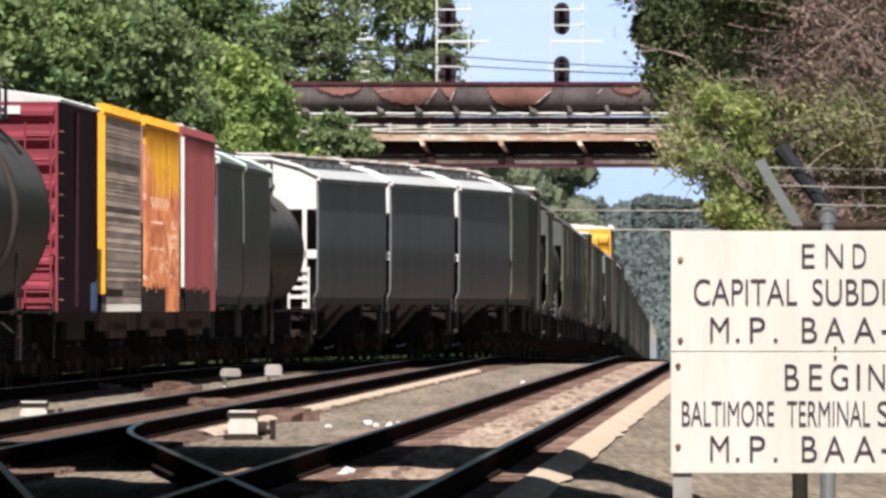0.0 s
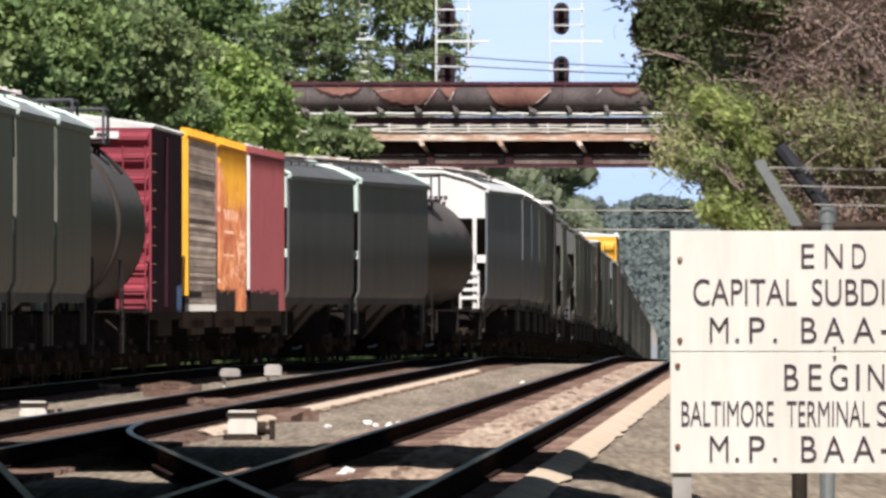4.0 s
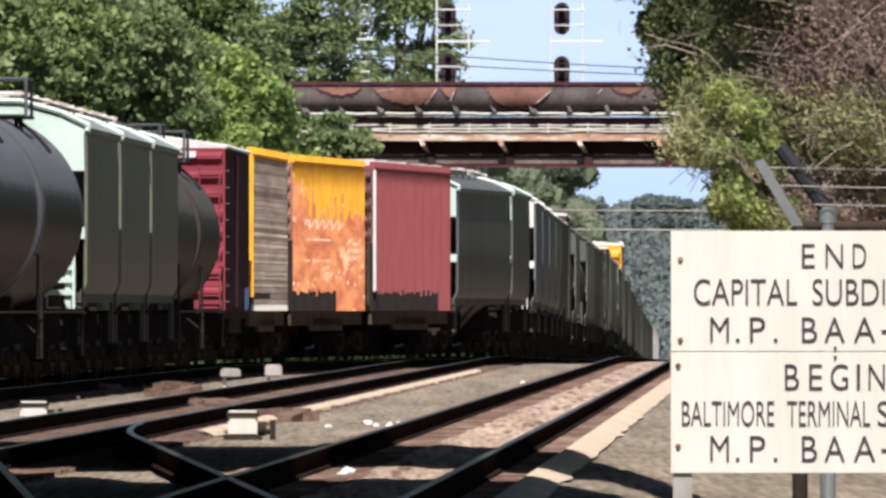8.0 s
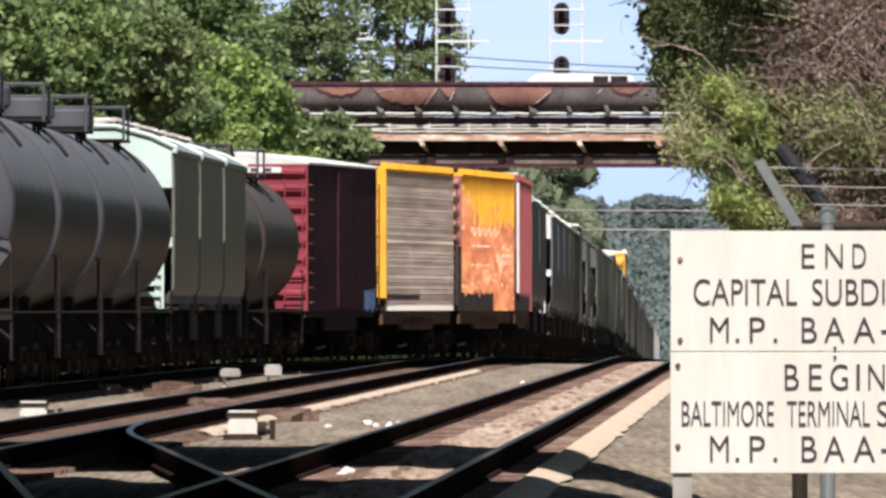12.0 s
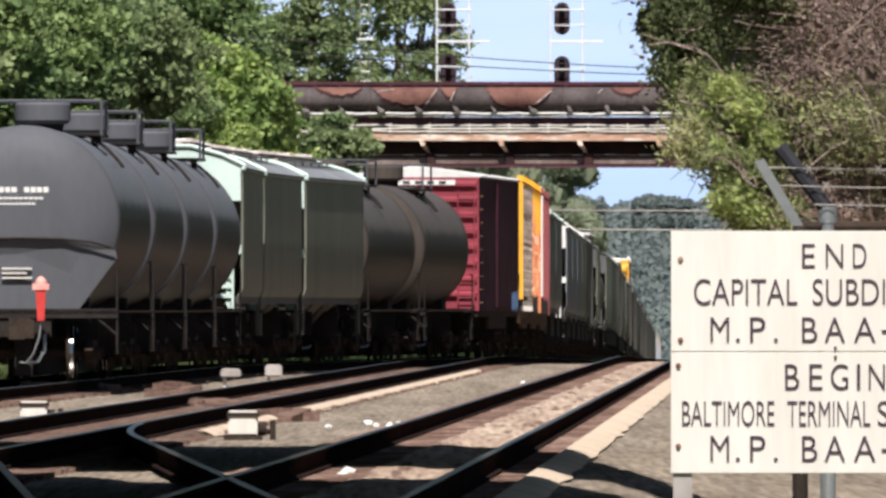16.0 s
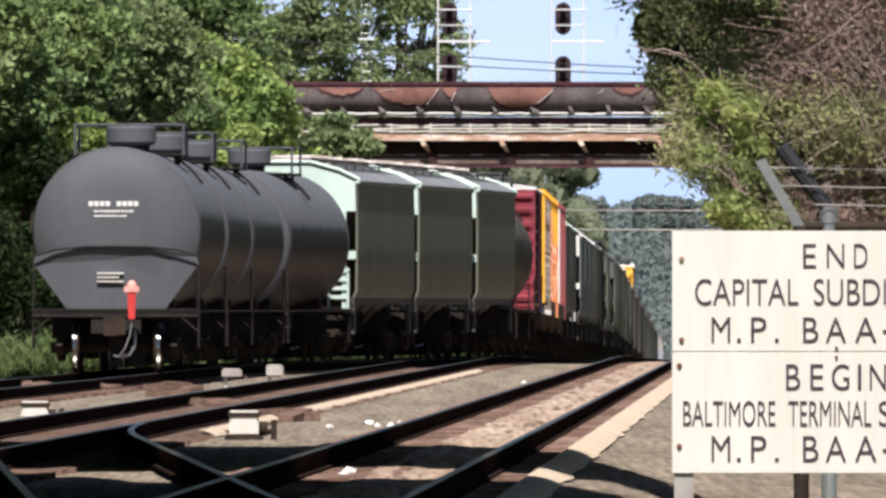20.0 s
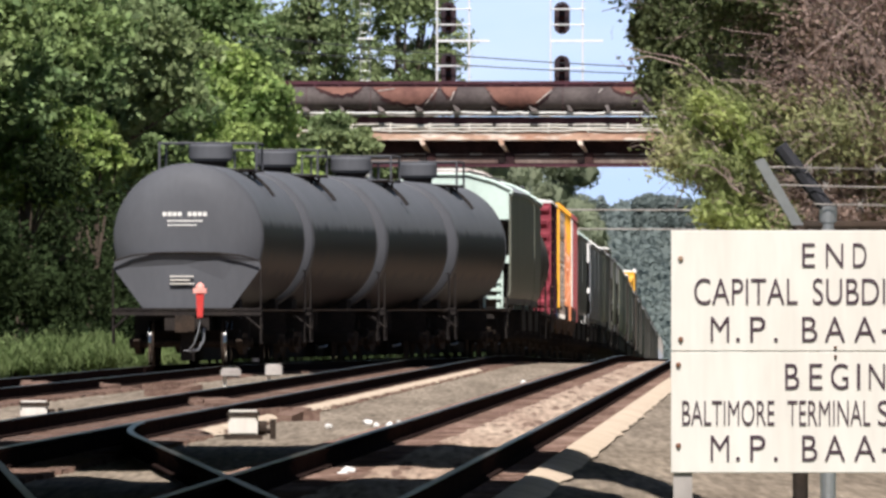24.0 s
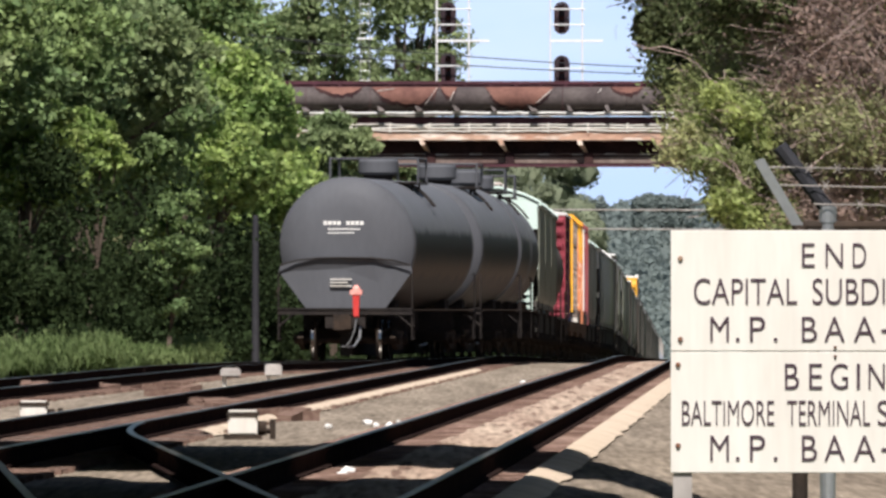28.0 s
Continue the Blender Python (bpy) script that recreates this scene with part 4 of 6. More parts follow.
def build_train():
    LT = 17.9
    proto = tank_car(LT, M_TANKSHELL, "dark grey tank car with dirty belly, side shade in its colour, last car of the train", shield=True)
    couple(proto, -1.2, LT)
    plain = tank_car(LT, M_TANKSHELL, "dark grey tank car with a rusty dirty belly, side shade in its colour")
    couple(plain, -1.2 + LT, LT)
    for i in range(2, 4):
        couple(copy_thing(plain, Matrix()), -1.2 + LT * i, LT)
    # lettering and the end-of-train marker on the last car only
    e = -LT / 2 + 0.78
    for name, x0, x1, z0, z1 in (("number_bar", -0.50, 0.42, 3.03, 3.115), ("text_bar", -0.40, 0.33, 2.92, 2.955), ("text_bar", -0.40, 0.20, 2.835, 2.865)):
        for k in range(9):
            a = x0 + (x1 - x0) * k / 9
            if k in (4,) and name == "number_bar":
                continue
            r = max(abs(a), abs(a + 0.08))
            zz = max(abs(z0 - ZT), abs(z1 - ZT))
            depth = 0.34 * (math.hypot(r, zz) / RT) ** 5
            part(name, Mesh().box(a, a + (x1 - x0) / 9 * 0.8, e + depth - 0.012, e + depth + 0.06, z0, z1), M_WHITE, proto, "white lettering bar")
    for k in range(3):
        part("text_bar", Mesh().box(-0.34, 0.14 - 0.08 * (k % 2), e - 0.118, e - 0.08, 1.80 - 0.075 * k, 1.825 - 0.075 * k), M_CREAM, proto, "white lettering bar")
    fx, fy = 0.31, -LT / 2 - 0.02
    box = Mesh()
    box.poly([(fx - 0.08, fy - 0.08, 1.48), (fx + 0.08, fy - 0.08, 1.48), (fx + 0.055, fy - 0.07, 0.98), (fx - 0.055, fy - 0.07, 0.98),
              (fx - 0.08, fy + 0.09, 1.48), (fx + 0.08, fy + 0.09, 1.48), (fx + 0.055, fy + 0.09, 0.98), (fx - 0.055, fy + 0.09, 0.98)],
             [(0, 1, 2, 3), (7, 6, 5, 4), (0, 4, 5, 1), (1, 5, 6, 2), (2, 6, 7, 3), (3, 7, 4, 0)])
    eot = part("end_marker", box, M_FRED, proto, "red end-of-train marker box")
    hd = Mesh()
    hd.box(fx - 0.135, fx + 0.135, fy - 0.10, fy + 0.08, 1.47, 1.57)
    hd.lathe([(0.09, 1.57), (0.09, 1.61), (0.05, 1.67), (0.0, 1.69)], 14, "Z", (fx, fy, 0))
    part("marker_head", hd, M_PINK, eot, "pale pink lamp head, unlit")
    hs = Mesh()
    hs.chain([(fx, fy, 0.95), (fx - 0.03, fy - 0.03, 0.7), (fx - 0.12, fy - 0.05, 0.45), (fx - 0.24, fy - 0.04, 0.3), (fx - 0.33, fy, 0.32)], 0.013)
    part("marker_hose", hs, M_CHROME, eot, "pale hose")

    u = -1.2 + 4 * LT
    h15 = covered_hopper(15.25, M_HOP_GREEN, M_MINT, "covered hopper car with a mint end, green-grey sides darkened for shade", M_HOP_GREY, 3, M_HOP_LIGHT)
    couple(h15, u, 15.25)
    couple(copy_thing(h15, Matrix()), u + 15.25, 15.25)
    couple(copy_thing(h15, Matrix()), u + 30.5, 15.25, "covered hopper car, its green-grey sides darkened for shade")
    u += 45.75
    t14 = tank_car(14.05, M_TANKBROWN, "short dark brown tank car with a grimy belly, side shade in its colour", M_BROWN, False, 1.46, 2.52)
    couple(t14, u, 14.05)
    couple(copy_thing(t14, Matrix()), u + 14.05, 14.05)
    u = 144.4
    LB = 18.1
    couple(boxcar(LB, M_SHADESIDE, M_MAROON, M_ROOF, "maroon boxcar with ribbed ends, sides darkened for shade and a silver roof", 0, ribs=8, peak=0.2), u, LB)
    part("number_panel", Mesh().box(-1.25, 0.95, -LB / 2 + 0.57, -LB / 2 + 0.62, 4.04, 4.16), M_WHITE, TRAIN[-1][0], "white panel with unreadable marks")
    for j in range(7):
        part("text_bar", Mesh().box(-1.1 + 0.28 * j, -0.94 + 0.28 * j, -LB / 2 + 0.56, -LB / 2 + 0.575, 4.065, 4.135), M_INK, TRAIN[-1][0], "dark lettering bar")
    for j in range(9):
        part("side_rung", Mesh().tube((1.5, -LB / 2 + 1.0, 1.3 + 0.31 * j), (1.56, -LB / 2 + 1.0, 1.3 + 0.31 * j), 0.016, n=6).tube((1.56, -LB / 2 + 1.0, 1.3 + 0.31 * j), (1.56, -LB / 2 + 1.4, 1.3 + 0.31 * j), 0.014, n=6), M_RUST, TRAIN[-1][0], "worn ladder rung")
    for j in range(9):
        y = LB / 2 - 3.6 + 0.3 * j
        z = 1.32 + 0.16 * noise.noise(Vector((j * 0.7, 3, 1)))
        part("graffiti_mark", Mesh().box(1.501, 1.506, y - 0.11, y + 0.11, z - 0.18, z + 0.24), M_BLUETAG, TRAIN[-1][0], "blurred blue painted tag")
    u, LB = 162.5, 19.7
    grey = couple(boxcar(LB, M_BOARDS, M_YELLOW, M_YELLOW, "yellow-ended car with weathered grey board sides", 38, 0.12, foot=2.75, boards=1, peak=0.1), u, LB)
    for x in (-1.5, 1.5):
        x0, x1 = sorted((x, x * 1.05))
        part("floor_edge", Mesh().comb(x * 0.95, x * 1.03, [-LB / 2 + 1.3 + 0.46 * k for k in range(38)], 0.025, 1.125, 1.245), M_CREAM, grey, "pale floor edge")
        part("end_frame", Mesh().box(*sorted((x * 0.9, x * 1.04)), -LB / 2 + 0.95, -LB / 2 + 1.1, 1.4, 4.2), M_YELLOW, grey, "bright yellow end post")
    u, LB = 182.2, 20.3
    couple(boxcar(LB, M_ORANGE, M_ENDPINK, M_YELLOW, "rusty orange boxcar with yellow paint peeling off", 39, 0.12, upper_mat=M_YELLOW, dark_low=(0.0, 0.58), foot=2.6, peak=0.06), u, LB)
    orange = TRAIN[-1][0]
    gr = random.Random(4)
    b = LB / 2 - 1.15
    for i in range(39):
        y = -b + 0.12 + (2 * b - 0.24) * i / 38
        f = i / 39
        strokes = []
        if 0.14 < f < 0.68:
            strokes += [(2.84, 3.04)] if i % 4 == 0 else [(2.82 + 0.06 * (i % 4), 2.88 + 0.06 * (i % 4))]
        if 0.16 < f < 0.5:
            strokes += [(2.60, 2.65)] if gr.random() < 0.8 else []
            strokes += [(2.16, 2.20)] if gr.random() < 0.7 else []
        if 0.72 < f < 0.94:
            strokes += [(zz, zz + gr.uniform(0.04, 0.10)) for zz in (2.18 + gr.uniform(0, 0.1), 2.36 + gr.uniform(0, 0.1), 2.52 + gr.uniform(0, 0.1))]
        if gr.random() < 0.35:
            zz = gr.uniform(1.6, 2.1)
            strokes.append((zz, zz + 0.08))
        for z0, z1 in strokes:
            part("graffiti_mark", Mesh().box(1.425, 1.543, y - 0.030, y - 0.024, z0, z1), M_SCRAWL, orange, "pale painted scrawl")
    u, LB = 202.5, 21.6
    redcar = couple(boxcar(LB, M_REDBOX, M_ENDMAUVE, M_REDBOX, "plain red boxcar with upright side posts", 66, 0.12, dark_low=(0.0, 0.82), foot=2.6, peak=0.06), u, LB)
    part("corner_strip", Mesh().box(1.49, 1.56, -LB / 2 + 1.10, -LB / 2 + 1.16, 1.55, 4.2), M_WHITE, redcar, "white corner strip")
    rr = random.Random(6)
    for k in range(14):
        y = -LB / 2 + 1.3 + 0.75 * k
        part("roof_flake", Mesh().box(0.2, 1.5 + rr.uniform(-0.1, 0.06), y - 0.04, y + 0.04, 4.33, 4.36 + rr.uniform(0, 0.10)), M_ROOF, redcar, "silver paint left on the roof")
    u = 224.2
    hg = covered_hopper(18.2, M_HOP_GREY, M_MINT, "covered hopper car with pale ends, grey sides darkened for shade", M_HOP_GREY, 5, None, M_HOP_GREY)
    couple(hg, u, 18.2)
    couple(copy_thing(hg, Matrix()), u + 18.2, 18.2)
    couple(tank_car(14.6, M_TANKBROWN, "brown tank car between two hopper cars", M_BROWN, False, 1.36, 2.38), u + 36.4, 14.6)
    u = 275.2
    hw = covered_hopper(17.5, M_HOP_SHADED, M_WHITE, "covered hopper car with a bright white end, sides greyed for shade", M_HOP_GREY, 7, M_ROOF)
    couple(hw, u, 17.5)
    for k, (z, x0, x1) in enumerate(((3.72, 0.05, 0.62), (3.58, 0.0, 0.58))):
        for j in range(5):
            a = x0 + (x1 - x0) * j / 5
            part("text_bar", Mesh().box(a, a + 0.085, -8.75 + 0.60, -8.75 + 0.63, z, z + 0.085), M_INK, hw, "dark lettering bar")
    for i in (1, 2):
        couple(copy_thing(hw, Matrix()), u + 17.5 * i, 17.5)
    u += 52.5
    rng = random.Random(11)
    hf = covered_hopper(15.25, M_HOP_GREEN, M_HOP_GREY, "dull olive covered hopper car far up the train", M_HOP_DARK, 8)
    couple(hf, u, 15.25)
    u += 15.25
    hd = covered_hopper(15.5, M_HOP_DARK, M_HOP_LIGHT, "dark covered hopper car far up the train", M_HOP_DARK, 9)
    couple(hd, u, 15.5)
    u += 15.5
    brown_car = boxcar(18.0, M_HOP_DARK, M_BROWN, M_ROOF, "dull brown boxcar far up the train", 0, ribs=5, joined=True)
    couple(brown_car, u, 18.0)
    u += 18.0
    while u < 625:
        src, ln = rng.choice([(hf, 15.25), (hd, 15.5), (hd, 15.5), (t14, 14.05), (hf, 15.25), (brown_car, 18.0)])
        couple(copy_thing(src, Matrix()), u, ln)
        u += ln
    tall = boxcar(18.5, M_BROWN, M_YELLOW, M_WHITE, "tall yellow boxcar with a white roof", 12, 0.12, eave=5.15, foot=3.2, joined=True, ribs=4)
    couple(tall, u, 18.5)
    u += 18.5
    dark = boxcar(17.0, M_HOP_DARK, M_HOP_DARK, M_HOP_DARK, "dark boxcar far up the train", 0, ribs=4, joined=True)
    couple(dark, u, 17.0)
    u += 17.0
    while u < 1190:
        src, ln = rng.choice([(hd, 15.5), (dark, 17.0), (hd, 15.5), (dark, 17.0)])
        couple(copy_thing(src, Matrix()), u, ln)
        u += ln
    pale = boxcar(17.0, M_PALE, M_CONCRETE, M_CONCRETE, "pale blue-grey boxcar with white upper panels", 30, 0.12, eave=4.0, upper_mat=M_CONCRETE, joined=True, ribs=3)
    couple(pale, u, 17.0)
    u += 17.0
    while u < 1400:
        couple(copy_thing(pale, Matrix()), u, 17.0)
        u += 17.0


build_train()

# ---------------------------------------------------------------- road bridge
BY = 720.0


def bridge():
    top = new("road_bridge")
    tagged(top, "rusty steel road bridge with a wrapped pipe along its side", "bridge", "", "structure")
    x0, x1 = -9.5, 13.5
    part("bottom_flange", Mesh().box(x0, x1, BY - 0.18, BY + 0.18, 5.94, 6.0), M_RUST, top)
    part("girder_web", Mesh().box(x0, x1, BY + 0.10, BY + 0.13, 6.0, 7.55), M_GIRDER, top)
    part("kerb_beam", Mesh().box(x0, x1, BY - 0.75, BY - 0.45, 6.86, 7.12), M_RUSTPALE, top, "pale peeling fascia beam")
    part("back_panel", Mesh().box(x0, x1, BY - 0.42, BY + 0.1, 7.0, 7.44), M_RUSTPALE, top)
    part("fascia_beam", Mesh().box(x0, x1, BY - 0.72, BY - 0.42, 7.45, 7.70), M_MAROONSTEEL, top, "dark maroon fascia beam")
    rb = random.Random(14)

    def wavy(z, r, amp, seed, name, mat, label, y=BY - 0.80):
        pts = [(x0 + 0.2 * k, y, z + amp * noise.noise(Vector((k * 0.13, seed, 0))) + 0.4 * amp * noise.noise(Vector((k * 0.6, seed, 3)))) for k in range(116)]
        part(name, Mesh().chain(pts, r, 8), mat, top, label, smooth=True)

    wavy(7.84, 0.036, 0.07, 1, "edge_cable", M_WHITE, "pale sagging cable along the deck edge", BY - 0.95)
    wavy(7.75, 0.024, 0.07, 2, "edge_cable", M_CONCRETE, "pale sagging cable along the deck edge", BY - 0.92)
    wavy(7.41, 0.026, 0.05, 3, "conduit", M_CREAM, "thin pale conduit")
    wavy(7.30, 0.030, 0.05, 4, "conduit", M_CREAM, "thin pale conduit")
    wavy(7.19, 0.026, 0.05, 5, "conduit", M_CREAM, "thin pale conduit")
    x = x0
    while x < x1 - 0.1:
        w = min(rb.uniform(0.9, 2.6), x1 - x)
        part("edge_plate", Mesh().box(x, x + w - 0.03, BY - 0.9, BY - 0.42, 7.72 + rb.uniform(0, 0.03), 7.86), M_GIRDER if rb.random() < 0.75 else M_PLATE, top, "stained edge plate")
        x += w
    for i in range(16):
        x = x0 + 0.5 + 1.42 * i
        part("post", Mesh().box(x - 0.025, x + 0.025, BY - 0.86, BY - 0.80, 7.12, 7.48), M_CREAM, top, "thin pale post")
    for i in range(8):
        x = x0 + 0.23 + 2.83 * i
        b = Mesh()
        b.poly([(x - 0.09, BY + 0.1, 6.90), (x + 0.09, BY + 0.1, 6.90), (x + 0.09, BY - 0.78, 6.86), (x - 0.09, BY - 0.78, 6.86),
                (x + 0.26, BY + 0.1, 6.36), (x + 0.36, BY + 0.1, 6.36), (x + 0.14, BY - 0.78, 6.68), (x - 0.02, BY - 0.78, 6.68)],
               [(0, 1, 2, 3), (7, 6, 5, 4), (0, 4, 5, 1), (1, 5, 6, 2), (2, 6, 7, 3), (3, 7, 4, 0)])
        part("deck_bracket", b, M_RUSTPALE, top, "pale rusty knee bracket")
        part("stiffener", Mesh().box(x + 0.2, x + 0.5, BY - 0.30, BY - 0.16, 6.0, 6.42), M_GIRDER, top)
        part("lower_plate", Mesh().box(x + 0.52, min(x + 3.01, x1), BY - 0.22, BY + 0.10, 6.04, 6.26), M_PLATE, top, "faded grey-brown lower plate")
        for k in range(6):
            xa = x + 0.52 + 0.41 * k
            if xa + 0.4 < x1:
                dz = 0.03 * noise.noise(Vector((xa * 1.3, 2, 7)))
                part("plate_rim", Mesh().box(xa, xa + 0.41, BY - 0.26, BY - 0.22, 6.33 + dz, 6.375 + dz), M_PLATE if (i + k) % 3 else M_CONCRETE, top)
    part("bottom_lip", Mesh().box(x0, x1, BY - 0.30, BY - 0.18, 5.90, 6.0), M_MAROONSTEEL, top, "dark bottom flange")
    x = x0
    for k in range(10):
        w = 2.3
        part("pipe_length", Mesh().tube((x, BY - 0.8, 8.36), (x + w - 0.02, BY - 0.8, 8.36), 0.41, n=32), M_PIPE, top, "black wrapped stretch of pipe", smooth=True)
        x += w
    for k in range(17):
        x = x0 + 0.45 + 1.36 * k
        sd = Mesh()
        sd.poly([(x - 0.03, BY - 1.25, 7.88), (x + 0.16 + rb.uniform(-0.1, 0.1), BY - 1.25, 7.90), (x + rb.uniform(-0.1, 0.05), BY - 1.25, 8.04 + rb.uniform(-0.06, 0.1)), (x - 0.13, BY - 1.25, 8.12),
                 (x - 0.05, BY - 0.4, 7.86), (x + 0.2, BY - 0.4, 7.86), (x + 0.0, BY - 0.4, 8.14), (x - 0.1, BY - 0.4, 8.14)],
                [(0, 1, 2, 3), (7, 6, 5, 4), (0, 4, 5, 1), (1, 5, 6, 2), (2, 6, 7, 3), (3, 7, 4, 0)])
        part("pipe_saddle", sd, M_RAG, top)
    # places where the wrapping has torn away in hanging swags
    for xa, xb, deep, skew, mat_ in ((-2.55, -0.15, 112, 0.15, M_PIPERED), (1.5, 3.95, 122, 0.0, M_PIPERED), (-0.1, 0.5, 70, 0.1, M_PIPERED), (-4.6, -2.9, 60, 0.2, M_PIPERED), (6.0, 7.2, 55, 0.0, M_PIPERED)):
        m = Mesh()
        n, rows_ = 24, 8
        for i in range(n + 1):
            t = i / n
            sag = max(0.12, (4 * t * (1 - t)) ** 0.6 * (1 - skew + 2 * skew * t)) * deep * (1 + 0.18 * noise.noise(Vector((t * 9, xa, 1))))
            for j in range(rows_ + 1):
                a = math.radians(100 + sag * j / rows_ * 1.05)
                m.v.append((xa + (xb - xa) * t, BY - 0.8 + 0.416 * math.cos(a), 8.36 + 0.416 * math.sin(a)))
        m.f = [(i * (rows_ + 1) + j, i * (rows_ + 1) + j + 1, (i + 1) * (rows_ + 1) + j + 1, (i + 1) * (rows_ + 1) + j) for i in range(n) for j in range(rows_)]
        part("bare_patch", m, mat_, top, "bare rusty patch where the wrap hangs torn", smooth=True)
        fringe = Mesh()
        for i in range(n + 1):
            t = i / n
            sag = max(0.12, (4 * t * (1 - t)) ** 0.6 * (1 - skew + 2 * skew * t)) * deep * (1 + 0.18 * noise.noise(Vector((t * 9, xa, 1))))
            for j in (0, 1):
                a = math.radians(100 + sag * 1.05 + (-4 if j == 0 else 10 + 22 * abs(noise.noise(Vector((t * 17, xa, 5))))))
                fringe.v.append((xa + (xb - xa) * t, BY - 0.8 + 0.424 * math.cos(a), 8.36 + 0.424 * math.sin(a)))
        fringe.f = [(2 * i, 2 * i + 1, 2 * i + 3, 2 * i + 2) for i in range(n)]
        part("torn_fringe", fringe, M_GIRDER, top, "black ragged edge of the torn wrap")
    for xa, za, xb, zb in ((-0.62, 8.16, -0.22, 8.72), (-2.35, 8.62, -1.75, 8.7), (0.25, 8.28, 0.4, 8.6), (3.35, 8.2, 3.9, 8.66), (5.55, 8.55, 5.7, 8.7)):
        q = lambda zz: BY - 0.8 - math.sqrt(0.43 ** 2 - (zz - 8.36) ** 2)
        part("torn_edge", Mesh().chain([(xa, q(za), za), ((xa + xb) / 2, q((za + zb) / 2) - 0.01, (za + zb) / 2), (xb, q(zb), zb)], 0.022), M_CONCRETE, top, "pale torn edge of the wrap")
    part("top_rail", Mesh().box(x0, x1, BY - 0.55, BY - 0.40, 8.86, 8.98).box(x0, x1, BY - 0.5, BY - 0.45, 7.86, 8.86), M_MAROONSTEEL, top, "maroon steel parapet")
    for i in range(26):
        x = x0 + 0.4 + 0.9 * i
        part("parapet_stud", Mesh().box(x - 0.04, x + 0.04, BY - 0.6, BY - 0.55, 8.74, 8.90), M_MAROONSTEEL, top)
    part("deck", Mesh().box(-230, 230, BY - 0.45, BY + 12.0, 7.30, 7.46), M_ASPHALT, top, "asphalt road deck")
    for sgn, xa in ((-1, x0), (1, x1)):
        part("abutment", Mesh().box(*sorted((xa, xa + sgn * 1.2)), BY - 1.0, BY + 12.5, -3.0, 7.29), M_CONCRETE, top, "concrete abutment")
        part("far_girder", Mesh().box(*sorted((0, xa)), BY + 11.0, BY + 11.4, 6.0, 7.29), M_RUST, top)
        em = Mesh()
        em.sweep([(BY - 10, -2.6), (BY + 22, -2.6), (BY + 12.6, 7.28), (BY - 1.0, 7.28)], 0, 225)
        em.v = [(xa + sgn * 1.21 + sgn * d, y, z) for y, d, z in em.v]
        part("embankment", em, M_SOIL, top, "earth embankment of the road")
    return top


bridge()


# ---------------------------------------------------------------- signals behind the bridge
def signal_mast(x, y, zs, label):
    top = new("signal_mast")
    tagged(top, label, "railway signal", "signals beyond the bridge")
    z0 = 7.46
    ztop = zs[0] + 1.0
    for xx in (-0.42, 0.75):
        part("mast_post", Mesh().tube((x + xx, y - 0.26, z0), (x + xx, y - 0.26, ztop - 0.2), 0.035, n=8), M_STEELWHITE, top)
    for zc in zs:
        hd = Mesh()
        prof = [(0.29 * math.cos(a), 0.29 * math.sin(a) + (0.30 if math.sin(a) >= 0 else -0.30)) for a in [2 * math.pi * k / 24 for k in range(24)]]
        hd.sweep([(x + px, zc + pz) for px, pz in prof], y - 0.03, y + 0.03)
        head = part("signal_head", hd, M_SIGNAL, top, "dark oval signal head, unlit")
        for dz in (-0.36, 0.0, 0.36):
            part("lens", Mesh().lathe([(0.0, -0.05), (0.085, -0.05), (0.085, 0)], 14, "Y", (x, y - 0.03, zc + dz)), M_LENS, head)
            part("hood", Mesh().lathe([(0.11, -0.28), (0.11, 0.0)], 14, "Y", (x, y - 0.03, zc + dz + 0.01)), M_SIGNAL, head)
        part("back_box", Mesh().box(x - 0.2, x + 0.2, y + 0.03, y + 0.27, zc - 0.5, zc + 0.5), M_SIGNAL, head)
    for zc in (zs[0] - 0.82, zs[1] - 0.62):
        part("platform", Mesh().box(x - 0.45, x + 1.5, y - 0.25, y + 0.6, zc - 0.05, zc + 0.03), M_STEELWHITE, top, "white maintenance platform")
    for zc in (zs[0] + 0.32, zs[0] - 0.25, zs[1] + 0.1):
        part("guard_rail", Mesh().tube((x - 0.42, y - 0.30, zc), (x + 0.85, y - 0.30, zc), 0.028, n=6), M_STEELWHITE, top)
    return top


signal_mast(0.19, 731.2, (11.40, 9.55), "white signal mast with two dark unlit heads and platforms")
signal_mast(4.33, 731.2, (11.40, 9.45), "white signal mast with dark unlit heads beside its twin")
signal_mast(8.40, 731.2, (11.40, 9.7), "white signal mast half hidden behind leaves")


def ladder_mast(x, y):
    top = new("lattice_mast")
    tagged(top, "slim white lattice mast in front of trees", "mast", "", "")
    for xx in (-0.18, 0.18):
        part("leg", Mesh().tube((x + xx, y, grade(y) - 0.3), (x + xx, y, 14.0), 0.014, n=6), M_CHROME, top)
    for k in range(28):
        z = 4.0 + 0.36 * k
        part("rung", Mesh().tube((x - 0.18, y, z), (x + 0.18, y, z), 0.012, n=6), M_CHROME, top)
    part("platform", Mesh().box(x - 0.3, x + 0.3, y - 0.2, y + 0.2, 10.95, 11.02), M_STEELWHITE, top)


ladder_mast(-2.95, 758.0)


def cable(name, a, b, sag, r, label, mat=None):
    m = Mesh()
    pts = []
    for k in range(25):
        t = k / 24
        p = Vector(a).lerp(Vector(b), t)
        p.z -= sag * 4 * t * (1 - t)
        pts.append(p)
    m.chain(pts, r, 6)
    return tagged(part(name, m, mat or M_CABLE), label, "cable")


